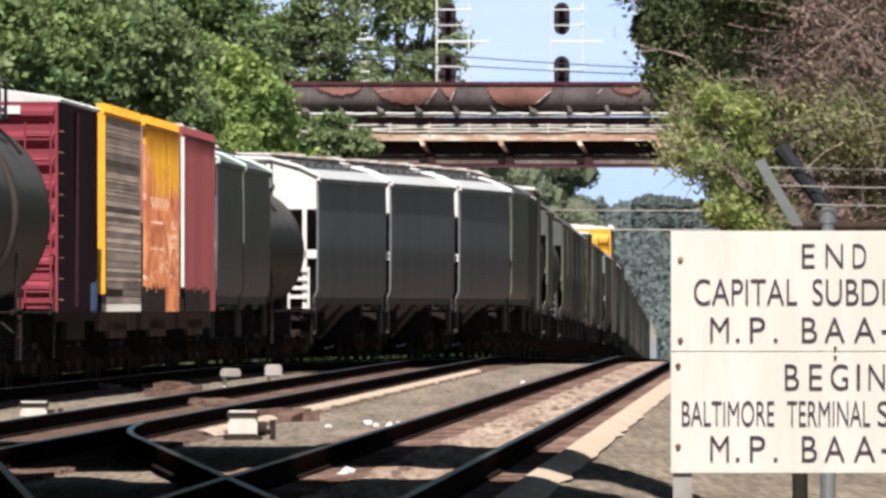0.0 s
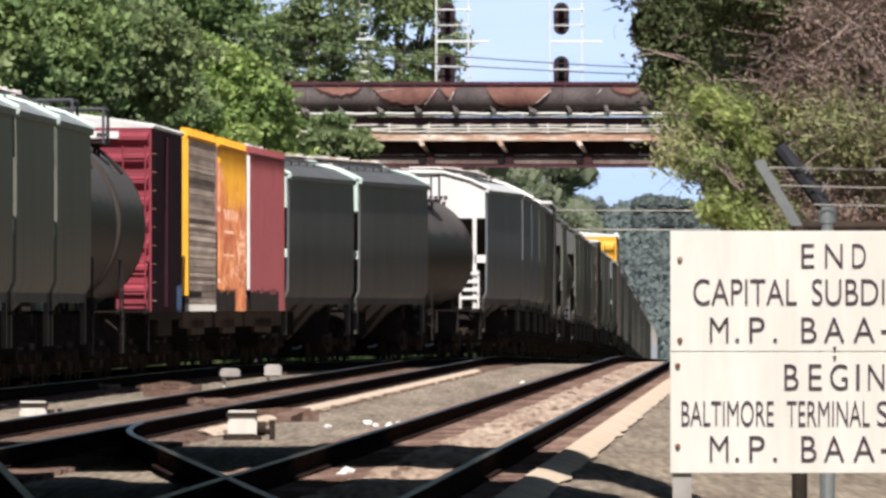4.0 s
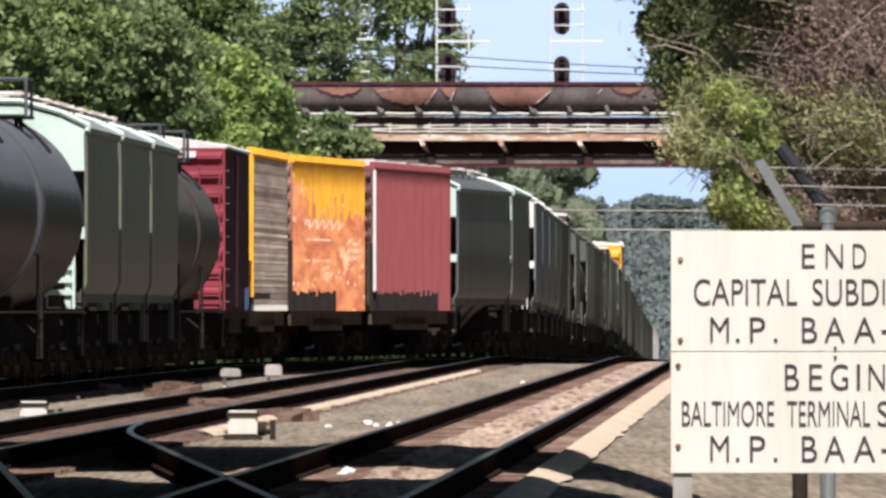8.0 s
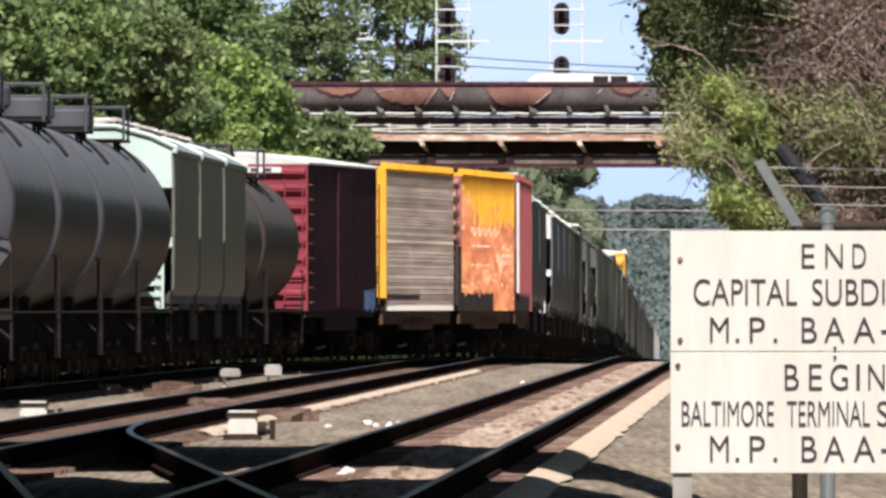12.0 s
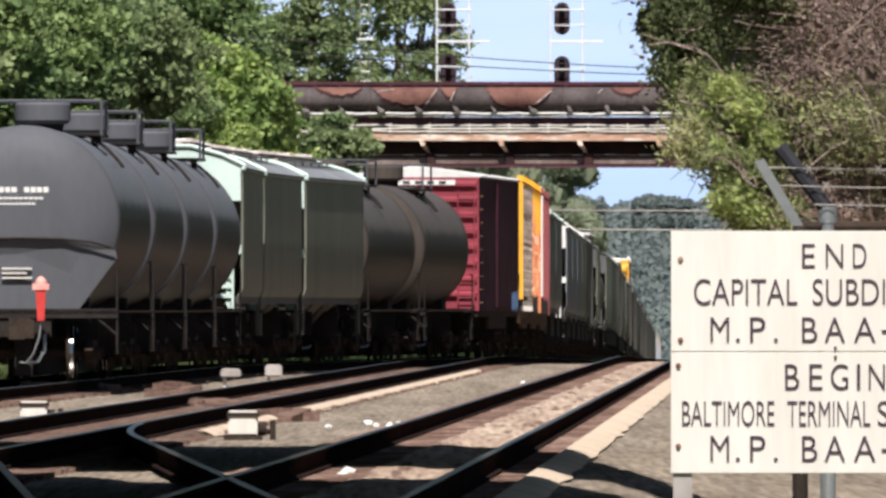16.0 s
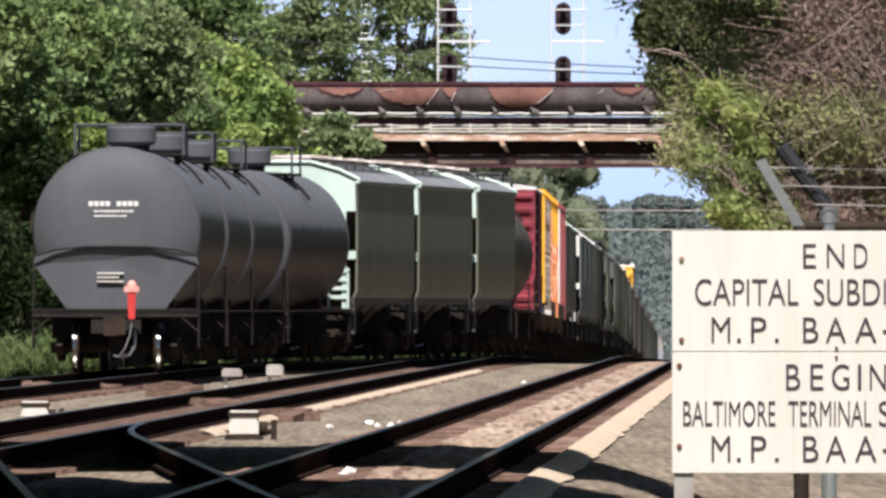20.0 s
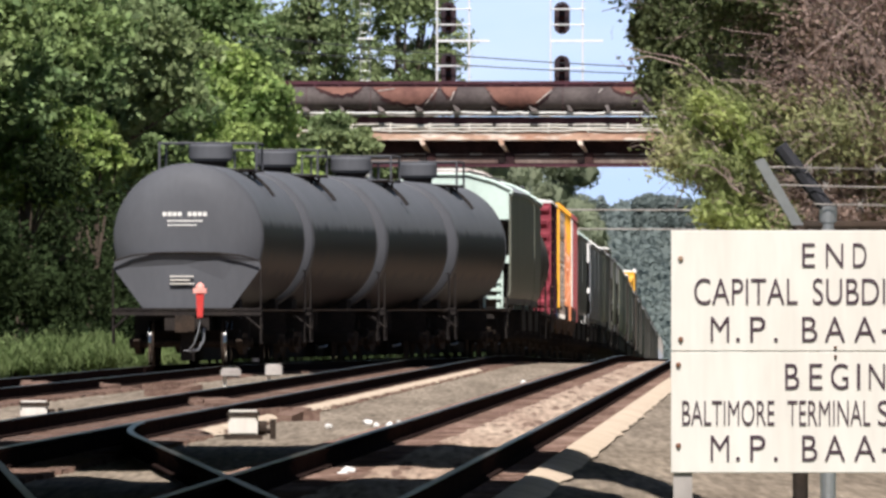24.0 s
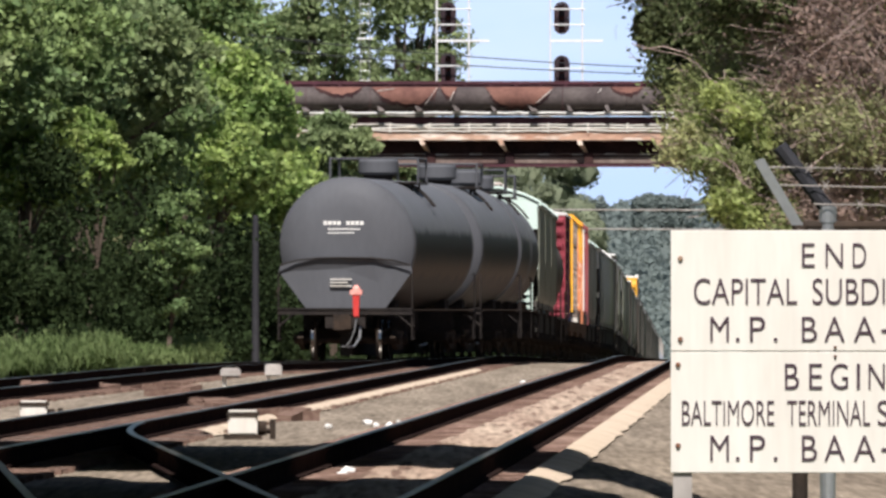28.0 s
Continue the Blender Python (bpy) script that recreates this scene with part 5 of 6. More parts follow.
cable("overhead_cable", (-12, 708.5, 11.2), (16, 708.5, 9.2), 0.55, 0.022, "dark overhead cable across the line")
cable("overhead_cable", (-12, 708.5, 10.6), (16, 708.5, 9.0), 0.45, 0.022, "dark overhead cable across the line")
for xx in (-12, 16):
    tagged(part("pole", Mesh().tube((xx, 708.5, -2.0), (xx, 708.5, 11.6), 0.15, 0.11, 12), M_BARK, smooth=True), "tall wooden pole carrying overhead cables", "pole")
for xx in (-20, 45):
    tagged(part("pole", Mesh().tube((xx, 1250, -5), (xx, 1250, 7.0), 0.15, 0.11, 12), M_BARK, smooth=True), "tall wooden pole carrying distant cables", "pole")
for zc in (6.6, 5.4):
    cable("distant_cable", (-20, 1250, zc), (45, 1250, zc - 0.2), 0.1, 0.055, "pale distant cable before the woods", M_CONCRETE)


# ---------------------------------------------------------------- van on the bridge
def make_van():
    van = new("van")
    tagged(van, "white van with dark side windows driving over the bridge", "van")
    m = Mesh()
    # nose to the left, drawn along the local y, length 4.9
    prof = [(-2.45, 0.35), (2.45, 0.35), (2.5, 0.9), (2.42, 1.75), (2.2, 1.9), (-0.9, 1.9), (-1.2, 1.82), (-1.95, 1.12), (-2.4, 0.95)]
    n = len(prof)
    m.poly([(x, -0.9 + (0.12 if z > 1.5 else 0), z) for x, z in prof] + [(x, 0.9 - (0.12 if z > 1.5 else 0), z) for x, z in prof],
           [tuple(range(n)), tuple(range(2 * n - 1, n - 1, -1))] + [(i, (i + 1) % n, n + (i + 1) % n, n + i) for i in range(n)])
    part("body", m, M_WHITE, van)
    for x0, x1 in ((0.95, 1.5), (1.58, 2.2)):
        part("window", Mesh().poly([(x0, -0.915, 1.25), (x1, -0.915, 1.25), (x1, -0.81, 1.8), (x0, -0.81, 1.8), (x0, -0.86, 1.25), (x1, -0.86, 1.25), (x1, -0.76, 1.8), (x0, -0.76, 1.8)],
                                   [(0, 1, 2, 3), (7, 6, 5, 4), (0, 4, 5, 1), (1, 5, 6, 2), (2, 6, 7, 3), (3, 7, 4, 0)]), M_GLASS_DARK, van, "dark window")
    for x in (-1.55, 1.55):
        for s in (-1, 1):
            part("wheel", Mesh().tube((x, s * 0.68, 0.33), (x, s * 0.9, 0.33), 0.33, n=18), M_BLACK, van)
    return van


VAN = make_van()


# ---------------------------------------------------------------- sign and fence near the camera
SIGN_Y, SS = 74.0, FOCAL / 74.0


def sign_x(px):
    return (px - 784) / SS


def sign_z(py):
    return EYE + (510 - py) / SS


def words(text, x0, x1, y0, y1, parent):
    cu = bpy.data.curves.new("lettering", "FONT")
    cu.body, cu.extrude, cu.offset = text, 0.01, -0.007
    ob = bpy.data.objects.new("lettering", cu)
    scene.collection.objects.link(ob)
    bpy.context.view_layer.update()
    me = bpy.data.meshes.new_from_object(ob.evaluated_get(bpy.context.evaluated_depsgraph_get()))
    bpy.data.objects.remove(ob)
    co = np.array([v.co for v in me.vertices])
    lo, hi = co.min(0), co.max(0)
    xa, xb, za, zb = sign_x(x0), sign_x(x1), sign_z(y1), sign_z(y0)
    for v in me.vertices:
        v.co = (xa + (v.co.x - lo[0]) / (hi[0] - lo[0]) * (xb - xa), SIGN_Y - 0.004 - 0.001 * (v.co.z > 0),
                za + (v.co.y - lo[1]) / (hi[1] - lo[1]) * (zb - za))
    me.materials.clear()
    me.materials.append(M_INK)
    ob = new("lettering", me)
    ob.parent = parent
    return ob


def sign():
    top = new("railway_sign")
    tagged(top, "cream boundary sign of two boards with dark capital letters on posts", "sign")
    xl, xr = sign_x(1187), sign_x(1763)
    boards = []
    for a, b, nm in ((409, 622.5, "upper_board"), (624, 838, "lower_board")):
        bm = bmesh.new()
        bmesh.ops.create_cube(bm, size=1.0)
        bmesh.ops.scale(bm, vec=(xr - xl, 0.012, sign_z(a) - sign_z(b)), verts=bm.verts)
        bmesh.ops.translate(bm, vec=((xl + xr) / 2, SIGN_Y + 0.006, (sign_z(a) + sign_z(b)) / 2), verts=bm.verts)
        bmesh.ops.bevel(bm, geom=bm.edges[:], offset=0.002, segments=1, affect="EDGES")
        me = bpy.data.meshes.new(nm)
        bm.to_mesh(me)
        bm.free()
        me.materials.append(M_CREAM)
        ob = new(nm, me)
        ob.parent = top
        boards.append(ob)
    up, lo = boards
    words("CAPITAL", 1228, 1411, 494, 540, up)
    words("SUBDIVISION", 1438, 1722, 494, 540, up)
    for ch, x0, x1 in (("E", 1419, 1442), ("N", 1461, 1492), ("D", 1509, 1533)):
        words(ch, x0, x1, 432, 474, up)
    for ch, x0, x1 in (("B", 1389, 1414), ("E", 1432, 1455), ("G", 1470, 1501), ("I", 1516, 1522), ("N", 1537, 1566)):
        words(ch, x0, x1, 645, 690, lo)
    for y0, y1, board in ((562, 606, up), (772, 817, lo)):
        for ch, x0, x1 in (("M", 1257, 1290), ("P", 1327, 1354), ("B", 1419, 1446), ("A", 1459, 1495), ("A", 1511, 1549)):
            words(ch, x0, x1, y0, y1, board)
        for x0 in (1302, 1369):
            words(".", x0, x0 + 7, y1 - 7, y1, board)
        words("-", 1560, 1574, (y0 + y1) / 2, (y0 + y1) / 2 + 6, board)
    words("BALTIMORE", 1207, 1370, 710, 754, lo)
    words("TERMINAL", 1393, 1540, 710, 754, lo)
    words("S", 1553, 1574, 710, 754, lo)
    for px, py, b in ((1204, 459, up), (1204, 602, up), (1200, 647, lo), (1200, 790, lo), (1478, 616, up), (1478, 632, lo)):
        big = 0.010 if px < 1300 else 0.006
        part("bolt", Mesh().lathe([(0.0, -0.012), (big * 0.7, -0.011), (big, -0.004), (big, 0.0)], 12, "Y", (sign_x(px), SIGN_Y, sign_z(py))), M_RUST, b, "rusty bolt", smooth=True)
    for px in (1208, 1742):
        part("post", Mesh().box(sign_x(px) - 0.035, sign_x(px) + 0.035, SIGN_Y + 0.013, SIGN_Y + 0.075, -0.3, sign_z(420)), M_CONCRETE, top, "weathered square post")


sign()


def fence():
    top = new("barbed_wire_fence")
    tagged(top, "chain-link fence with barbed wire on angled arms behind the sign", "fence")
    y = 77.0
    s = FOCAL / y
    gx, gz = (lambda p: (p - 784) / s), (lambda p: EYE + (510 - p) / s)
    posts = [gx(1465), gx(1465) + 2.6, gx(1465) + 5.2]
    for i, x in enumerate(posts):
        part("post", Mesh().tube((x, y, -0.3), (x, y, gz(395)), 0.03, n=14).tube((x, y, gz(395)), (x, y, gz(366)), 0.034, n=14), M_CHROME, top, "grey steel post")
        arm = Mesh()
        arm.tube((x, y, gz(372)), (x - 0.185, y - 0.02, gz(260)), 0.029, n=8)
        part("wire_arm", arm, M_CABLE if i == 0 else M_CHROME, top, "dark angled arm")
    pale = Mesh()
    a, b = Vector((gx(1412), y - 0.12, gz(402))), Vector((gx(1342), y - 0.14, gz(284)))
    d = Vector((0.019, 0, 0.006))
    pale.poly([a - d, a + d, b + d, b - d] + [p + Vector((0, 0.02, 0)) for p in (a - d, a + d, b + d, b - d)],
              [(0, 1, 2, 3), (7, 6, 5, 4), (0, 4, 5, 1), (1, 5, 6, 2), (2, 6, 7, 3), (3, 7, 4, 0)])
    part("wire_arm", pale, M_CHROME, top, "pale galvanised angle arm")
    part("post", Mesh().tube((gx(1415), y - 0.12, -0.3), (gx(1415), y - 0.12, gz(400)), 0.03, n=12), M_TRUCK, top, "dark steel post")
    part("top_rail", Mesh().tube((gx(1420), y, gz(401)), (posts[-1], y, gz(401)), 0.021, n=10), M_TRUCK, top, "dark horizontal top rail")
    rng = random.Random(8)
    for za, xa in ((297, 1350), (298, 1400), (329, 1380), (363, 1440)):
        m = Mesh()
        pts = []
        for k in range(60):
            x = gx(xa) + 5.2 * k / 59
            pts.append((x, y - 0.05, gz(za) - 0.00 - 0.012 * math.sin(math.pi * ((x - gx(xa)) % 2.6) / 2.6) - (0.02 * k / 59) + rng.uniform(-0.002, 0.002)))
        m.chain(pts, 0.0026, 5)
        for p in pts[2::3]:
            m.tube((p[0] - 0.012, p[1], p[2] - 0.018), (p[0] + 0.012, p[1], p[2] + 0.018), 0.002, n=4)
            m.tube((p[0] - 0.012, p[1], p[2] + 0.018), (p[0] + 0.012, p[1], p[2] - 0.018), 0.002, n=4)
        part("barbed_wire", m, M_CONCRETE, top, "barbed wire strand")
    mesh = Mesh()
    z1, z0, x0, x1 = gz(402), -0.05, gx(1420), posts[-1]
    k = -40
    while k < 110:
        for sg in (1, -1):
            xa = x0 + k * 0.06
            xb = xa + sg * (z1 - z0) * 0.6
            pa, pb = Vector((xa, y + 0.02, z0)), Vector((xb, y + 0.02, z1))
            if min(xa, xb) > x0 and max(xa, xb) < x1:
                mesh.tube(pa, pb, 0.0018, n=3, caps=False)
        k += 1
    part("chain_link", mesh, M_CHROME, top, "chain-link mesh")


fence()


# ---------------------------------------------------------------- small trackside things
def ground_at(px, py, h=None):
    """Where the line of sight through a place of the picture meets the ballast."""
    d = 250.0
    for _ in range(30):
        z = grade(d) - 0.2
        d = FOCAL * (EYE - z) / (py - 510)
    return (px - 784) * d / FOCAL, d, grade(d) - 0.2


def switch_machine(px, py, w, h, dp, label):
    x, d, z = ground_at(px, py)
    top = new("switch_machine")
    tagged(top, label, "switch machine", "boxes beside the tracks")
    bm = bmesh.new()
    bmesh.ops.create_cube(bm, size=1.0)
    bmesh.ops.scale(bm, vec=(w, dp, h), verts=bm.verts)
    bmesh.ops.translate(bm, vec=(x, d, z + h / 2 + 0.03), verts=bm.verts)
    bmesh.ops.bevel(bm, geom=bm.edges[:], offset=0.02, segments=2, affect="EDGES")
    me = bpy.data.meshes.new("housing")
    bm.to_mesh(me)
    bm.free()
    me.materials.append(M_CREAM)
    new("housing", me).parent = top
    part("lid", Mesh().box(x - w / 2 - 0.015, x + w / 2 + 0.015, d - dp / 2 - 0.015, d + dp / 2 + 0.015, z + h + 0.0, z + h + 0.045), M_TRUCK, top, "dark lid")
    part("lid_cap", Mesh().box(x - w / 2 + 0.01, x + w / 2 - 0.01, d - dp / 2, d + dp / 2, z + h + 0.045, z + h + 0.065), M_CREAM, top, "pale top of the lid")
    part("gear_arm", Mesh().box(x + w / 2 + 0.13, x + w / 2 + 0.19, d - 0.1, d + 0.1, z - 0.05, z + h * 0.85), M_TRUCK, top, "dark upright arm")
    part("base_plate", Mesh().box(x - w * 0.65, x + w * 0.65, d - dp * 0.6, d + dp * 0.6, z - 0.03, z + 0.03), M_TRUCK, top, "dark base plate")
    part("motor", Mesh().tube((x + w / 2, d, z + h * 0.45), (x + w / 2 + 0.09, d, z + h * 0.45), h * 0.34, n=14), M_TRUCK, top, "dark motor drum")
    part("throw_rod", Mesh().tube((x + w / 2 + 0.08, d, z + 0.07), (x + w / 2 + 0.16, d + 0.1, z + 0.07), 0.03, n=8), M_TRUCK, top, "dark throw rod")
    return top


switch_machine(430, 776, 0.31, 0.23, 0.7, "cream switch machine box on the ballast between tracks")
switch_machine(60, 744, 0.33, 0.17, 0.7, "low cream switch machine box beside the outer track")


def marker_post(px, py, w, h, mat, label, stem=0.2):
    x, d, z = ground_at(px, py)
    top = new("switch_marker")
    tagged(top, label, "marker", "boxes beside the tracks")
    part("stem", Mesh().tube((x - w * 0.3, d, z - 0.05), (x - w * 0.3, d, z + stem), 0.035, n=8), M_CREAM, top)
    bm = bmesh.new()
    bmesh.ops.create_cube(bm, size=1.0)
    bmesh.ops.scale(bm, vec=(w, 0.3, h), verts=bm.verts)
    bmesh.ops.translate(bm, vec=(x, d, z + stem + h / 2), verts=bm.verts)
    bmesh.ops.bevel(bm, geom=bm.edges[:], offset=0.03, segments=2, affect="EDGES")
    me = bpy.data.meshes.new("housing")
    bm.to_mesh(me)
    bm.free()
    me.materials.append(mat)
    new("housing", me).parent = top


marker_post(408, 690, 0.34, 0.16, M_CONCRETE, "pale grey box on a short stem between the tracks")
marker_post(484, 672, 0.33, 0.24, M_CONCRETE, "pale grey box beside the middle track", 0.05)
marker_post(442, 640, 0.34, 0.10, M_CONCRETE, "low pale box beside the crossover", 0.03)


def rusty_plate(px, py, w, h, label):
    x, d, z = ground_at(px, py)
    rng = random.Random(int(px))
    top = new("tie_heap")
    for k in range(7):
        a = rng.uniform(-w / 2, w / 2)
        m = Matrix.Translation((x + a, d + rng.uniform(-1, 1), z - 0.03)) @ pose(0, 0, 0, rng.uniform(-6, 6), rng.uniform(-8, 8), rng.uniform(-70, 70))
        part("tie", Mesh().box(-0.10, 0.10, -0.3, 0.3, 0, h * rng.uniform(0.4, 1.0), m), M_TIE, top)
    return tagged(top, label, "ties", "heaps of old ties")


for px, py, w in ((505, 744, 0.35), (375, 722, 0.4), (285, 690, 0.7), (40, 690, 0.7), (175, 692, 0.6), (305, 700, 0.5), (840, 643, 0.6)):
    rusty_plate(px, py, w, 0.17, "heap of old reddish brown ties and plates")
rg = random.Random(21)
for px, py in ((665, 757), (705, 752), (690, 760), (605, 846), (612, 842), (925, 680), (735, 770), (650, 752), (580, 760)):
    x, d, z = ground_at(px, py)
    bm = bmesh.new()
    bmesh.ops.create_icosphere(bm, subdivisions=1, radius=0.045 * rg.uniform(0.7, 1.3))
    for v in bm.verts:
        v.co *= rg.uniform(0.75, 1.25)
        v.co.x *= 1.3
    me = bpy.data.meshes.new("stone")
    bm.to_mesh(me)
    bm.free()
    me.materials.append(M_WHITE)
    ob = new("stone", me)
    ob.location = (x, d, z + 0.02)
    tagged(ob, "pale loose stone on the grey ballast", "stone", "pale stones")


# ---------------------------------------------------------------- unseen slabs added and cut to cast shade on the near tracks
def shade_slabs():
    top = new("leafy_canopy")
    tagged(top, "unseen slabs added over the near tracks to cast their shade", "foliage", "", "structure")
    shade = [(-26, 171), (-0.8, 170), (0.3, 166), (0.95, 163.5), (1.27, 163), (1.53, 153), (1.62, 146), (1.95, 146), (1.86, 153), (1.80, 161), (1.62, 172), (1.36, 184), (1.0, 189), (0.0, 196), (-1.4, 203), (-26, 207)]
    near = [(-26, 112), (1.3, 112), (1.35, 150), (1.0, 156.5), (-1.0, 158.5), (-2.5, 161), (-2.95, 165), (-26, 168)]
    # Slab outlines follow the wanted shade, moved back along the sun's slope.
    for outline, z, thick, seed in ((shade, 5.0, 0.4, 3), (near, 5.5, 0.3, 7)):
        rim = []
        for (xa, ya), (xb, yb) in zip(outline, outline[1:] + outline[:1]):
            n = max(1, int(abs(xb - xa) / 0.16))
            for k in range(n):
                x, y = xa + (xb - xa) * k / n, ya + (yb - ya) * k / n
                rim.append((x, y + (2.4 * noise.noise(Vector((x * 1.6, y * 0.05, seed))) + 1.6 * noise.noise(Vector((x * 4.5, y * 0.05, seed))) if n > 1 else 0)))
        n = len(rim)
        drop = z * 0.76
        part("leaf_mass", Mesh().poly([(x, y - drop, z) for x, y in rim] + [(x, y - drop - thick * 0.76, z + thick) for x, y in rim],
                                      [tuple(range(n))[::-1], tuple(range(n, 2 * n))] + [(i, (i + 1) % n, n + (i + 1) % n, n + i) for i in range(n)]), M_LEAF_SHADE, top)
    # Bark stems only carry the added slabs.
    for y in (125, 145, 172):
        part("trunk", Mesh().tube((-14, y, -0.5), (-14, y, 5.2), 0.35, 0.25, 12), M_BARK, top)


shade_slabs()


# ---------------------------------------------------------------- trees
def limb_mesh(points, r0, r1):
    m = Mesh()
    n = len(points)
    for i, p in enumerate(points):
        way = (Vector(points[min(i + 1, n - 1)]) - Vector(points[max(i - 1, 0)])).to_track_quat("Z", "Y")
        r = r0 + (r1 - r0) * i / (n - 1)
        m.v += [tuple(Vector(p) + way @ Vector((r * math.cos(k * math.pi / 4), r * math.sin(k * math.pi / 4), 0))) for k in range(8)]
    m.f = [(j * 8 + i, j * 8 + (i + 1) % 8, j * 8 + 8 + (i + 1) % 8, j * 8 + 8 + i) for j in range(n - 1) for i in range(8)]
    m.f += [tuple(range(8))[::-1], tuple(range(8 * n - 8, 8 * n))]
    return m


def tree(x, y, height, radius, mat, leaves, size, seed, label, low=0.12, clumps=60, lean=0.0, under=0.0):
    """Tapered trunk, limbs, and a crown of leaf clumps on an uneven hull with gaps."""
    rng = np.random.default_rng(seed)
    z0 = grade(min(y, 1800)) - 0.36
    top = new("tree")
    top.location = (x, y, z0)
    tagged(top, label, "tree", "trees along the railway")
    trunk = [Vector((0, 0, -0.3))]
    for k in range(1, 7):
        trunk.append(Vector((rng.normal(0, 0.12) + lean * k / 6, rng.normal(0, 0.12), height * 0.8 * k / 6)))
    part("trunk", limb_mesh(trunk, 0.02 * height, 0.004 * height), M_BARK, top)
    centres = []
    for k in range(int(clumps * 1.5)):
        while True:
            p = rng.uniform(-1, 1, 3)
            r = np.linalg.norm(p)
            if 0.35 < r < 1:
                break
        p *= (0.75 + 0.35 * noise.noise(Vector((p[0] * 1.6, p[1] * 1.6, p[2] * 1.6 + seed))))
        zc = height * (low + (1 - low) * (p[2] + 1) / 2)
        taper = 1.0 - 0.35 * max(0, p[2]) - 0.45 * max(0, -p[2] - 0.1)
        centres.append((p[0] * radius * taper + lean * zc / height, p[1] * radius * taper, zc, radius * rng.uniform(0.11, 0.25)))
    for k in range(10):
        c = centres[int(rng.integers(len(centres)))]
        base = trunk[min(5, max(1, int(c[2] / height * 5)))]
        mid = base.lerp(Vector(c[:3]), 0.5) + Vector((0, 0, 0.25))
        part("limb", limb_mesh([base, mid, Vector(c[:3])], 0.008 * height, 0.002 * height), M_BARK, top)
    centres = np.array(centres)
    pick = rng.integers(0, len(centres), leaves)
    d = rng.normal(size=(leaves, 3))
    d /= np.linalg.norm(d, axis=1)[:, None]
    up = rng.random(leaves) < 0.75
    d[up, 2] = np.abs(d[up, 2])
    rr = rng.uniform(0.4, 1.0, leaves) ** 0.5 * (1 + 0.35 * (rng.random(leaves) < 0.12))
    sp = centres[pick, :3] + d * (rr * centres[pick, 3])[:, None] * [1.15, 1.15, 0.7]
    sp[:, 2] -= 0.12 * np.hypot(d[:, 0], d[:, 1]) * centres[pick, 3]
    ok = sp[:, 2] > 0.05
    ob = new("crown", leaf_data("crown", sp[ok], mat, size, rng, 0.3))
    ob.parent = top
    return top


def bush(x, y, r, h, mat, leaves, size, seed, label, kind_name="bush"):
    rng = np.random.default_rng(seed)
    z0 = grade(min(y, 1800)) - 0.36
    top = new(kind_name)
    top.location = (x, y, z0)
    tagged(top, label, kind_name, "undergrowth")
    st = Mesh()
    for k in range(7):
        a = rng.uniform(0, 6.28)
        st.tube((0.1 * math.cos(a), 0.1 * math.sin(a), -0.1), (r * 0.6 * math.cos(a), r * 0.6 * math.sin(a), h * 0.75), 0.03, 0.008, 6)
    part("stems", st, M_BARK, top)
    n = leaves
    c = rng.normal(size=(14, 3))
    c /= np.linalg.norm(c, axis=1)[:, None]
    c *= rng.uniform(0.3, 0.8, 14)[:, None]
    pick = rng.integers(0, 14, n)
    d = rng.normal(size=(n, 3)) * 0.22
    sp = (c[pick] + d) * [r, r, h * 0.5] + [0, 0, h * 0.45]
    sp = sp[sp[:, 2] > 0.02]
    ob = new("foliage", leaf_data("foliage", sp, mat, size * (1.9 if kind_name == "weeds" else 1), rng, 0.2, 0.12 if kind_name == "weeds" else 0.55, (0, 0, 0.9) if kind_name == "weeds" else None))
    ob.parent = top
    return top


def bank(name, x_foot, x_top, d0, d1, rise, label):
    """A rising earth bank beside the line."""
    m = Mesh()
    n, cols = int((d1 - d0) / 8), 8
    for j in range(n + 1):
        d = d0 + (d1 - d0) * j / n
        for i in range(cols + 1):
            x = x_foot + (x_top - x_foot) * i / cols
            z = grade(d) - 0.4 + rise * (i / cols) ** 0.8
            m.v.append((x, d + 2 * noise.noise(Vector((x * 0.3, d * 0.1, 5))), z + (0.35 * noise.noise(Vector((x * 0.7, d * 0.25, 1))) if i else 0)))
    m.f = [(j * (cols + 1) + i, j * (cols + 1) + i + 1, (j + 1) * (cols + 1) + i + 1, (j + 1) * (cols + 1) + i) for j in range(n) for i in range(cols)]
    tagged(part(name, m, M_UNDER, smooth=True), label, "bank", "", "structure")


# Bank added as a backing, in the shade-darkened floor colour.
bank("bank_outer", -12.5, -24, 330, 712, 5.5, "wooded bank added beyond the outer track, shade in its dark colour")
# Unseen bank and trees added to keep light off the train's right side.
bank("bank_right", 9.5, 26, 170, 709, 6.0, "unseen bank added beyond the main track to darken the train side")
for i, (x, y, h, r) in enumerate(((12.5, 215, 11, 4.2), (13.5, 255, 12, 4.4), (13.0, 300, 12, 4.4), (14.0, 345, 13, 4.6), (13.5, 395, 13, 4.6), (14.0, 440, 13, 4.6), (14.5, 490, 14, 4.8),
                                  (15.0, 540, 14, 4.8), (15.0, 590, 14, 4.8), (16.0, 650, 15, 4.8))):
    tree(x, y, h, r, M_LEAF_B, 9000, 0.17, 200 + i, "unseen tree added beside the main track to darken the train side", 0.02, 90)
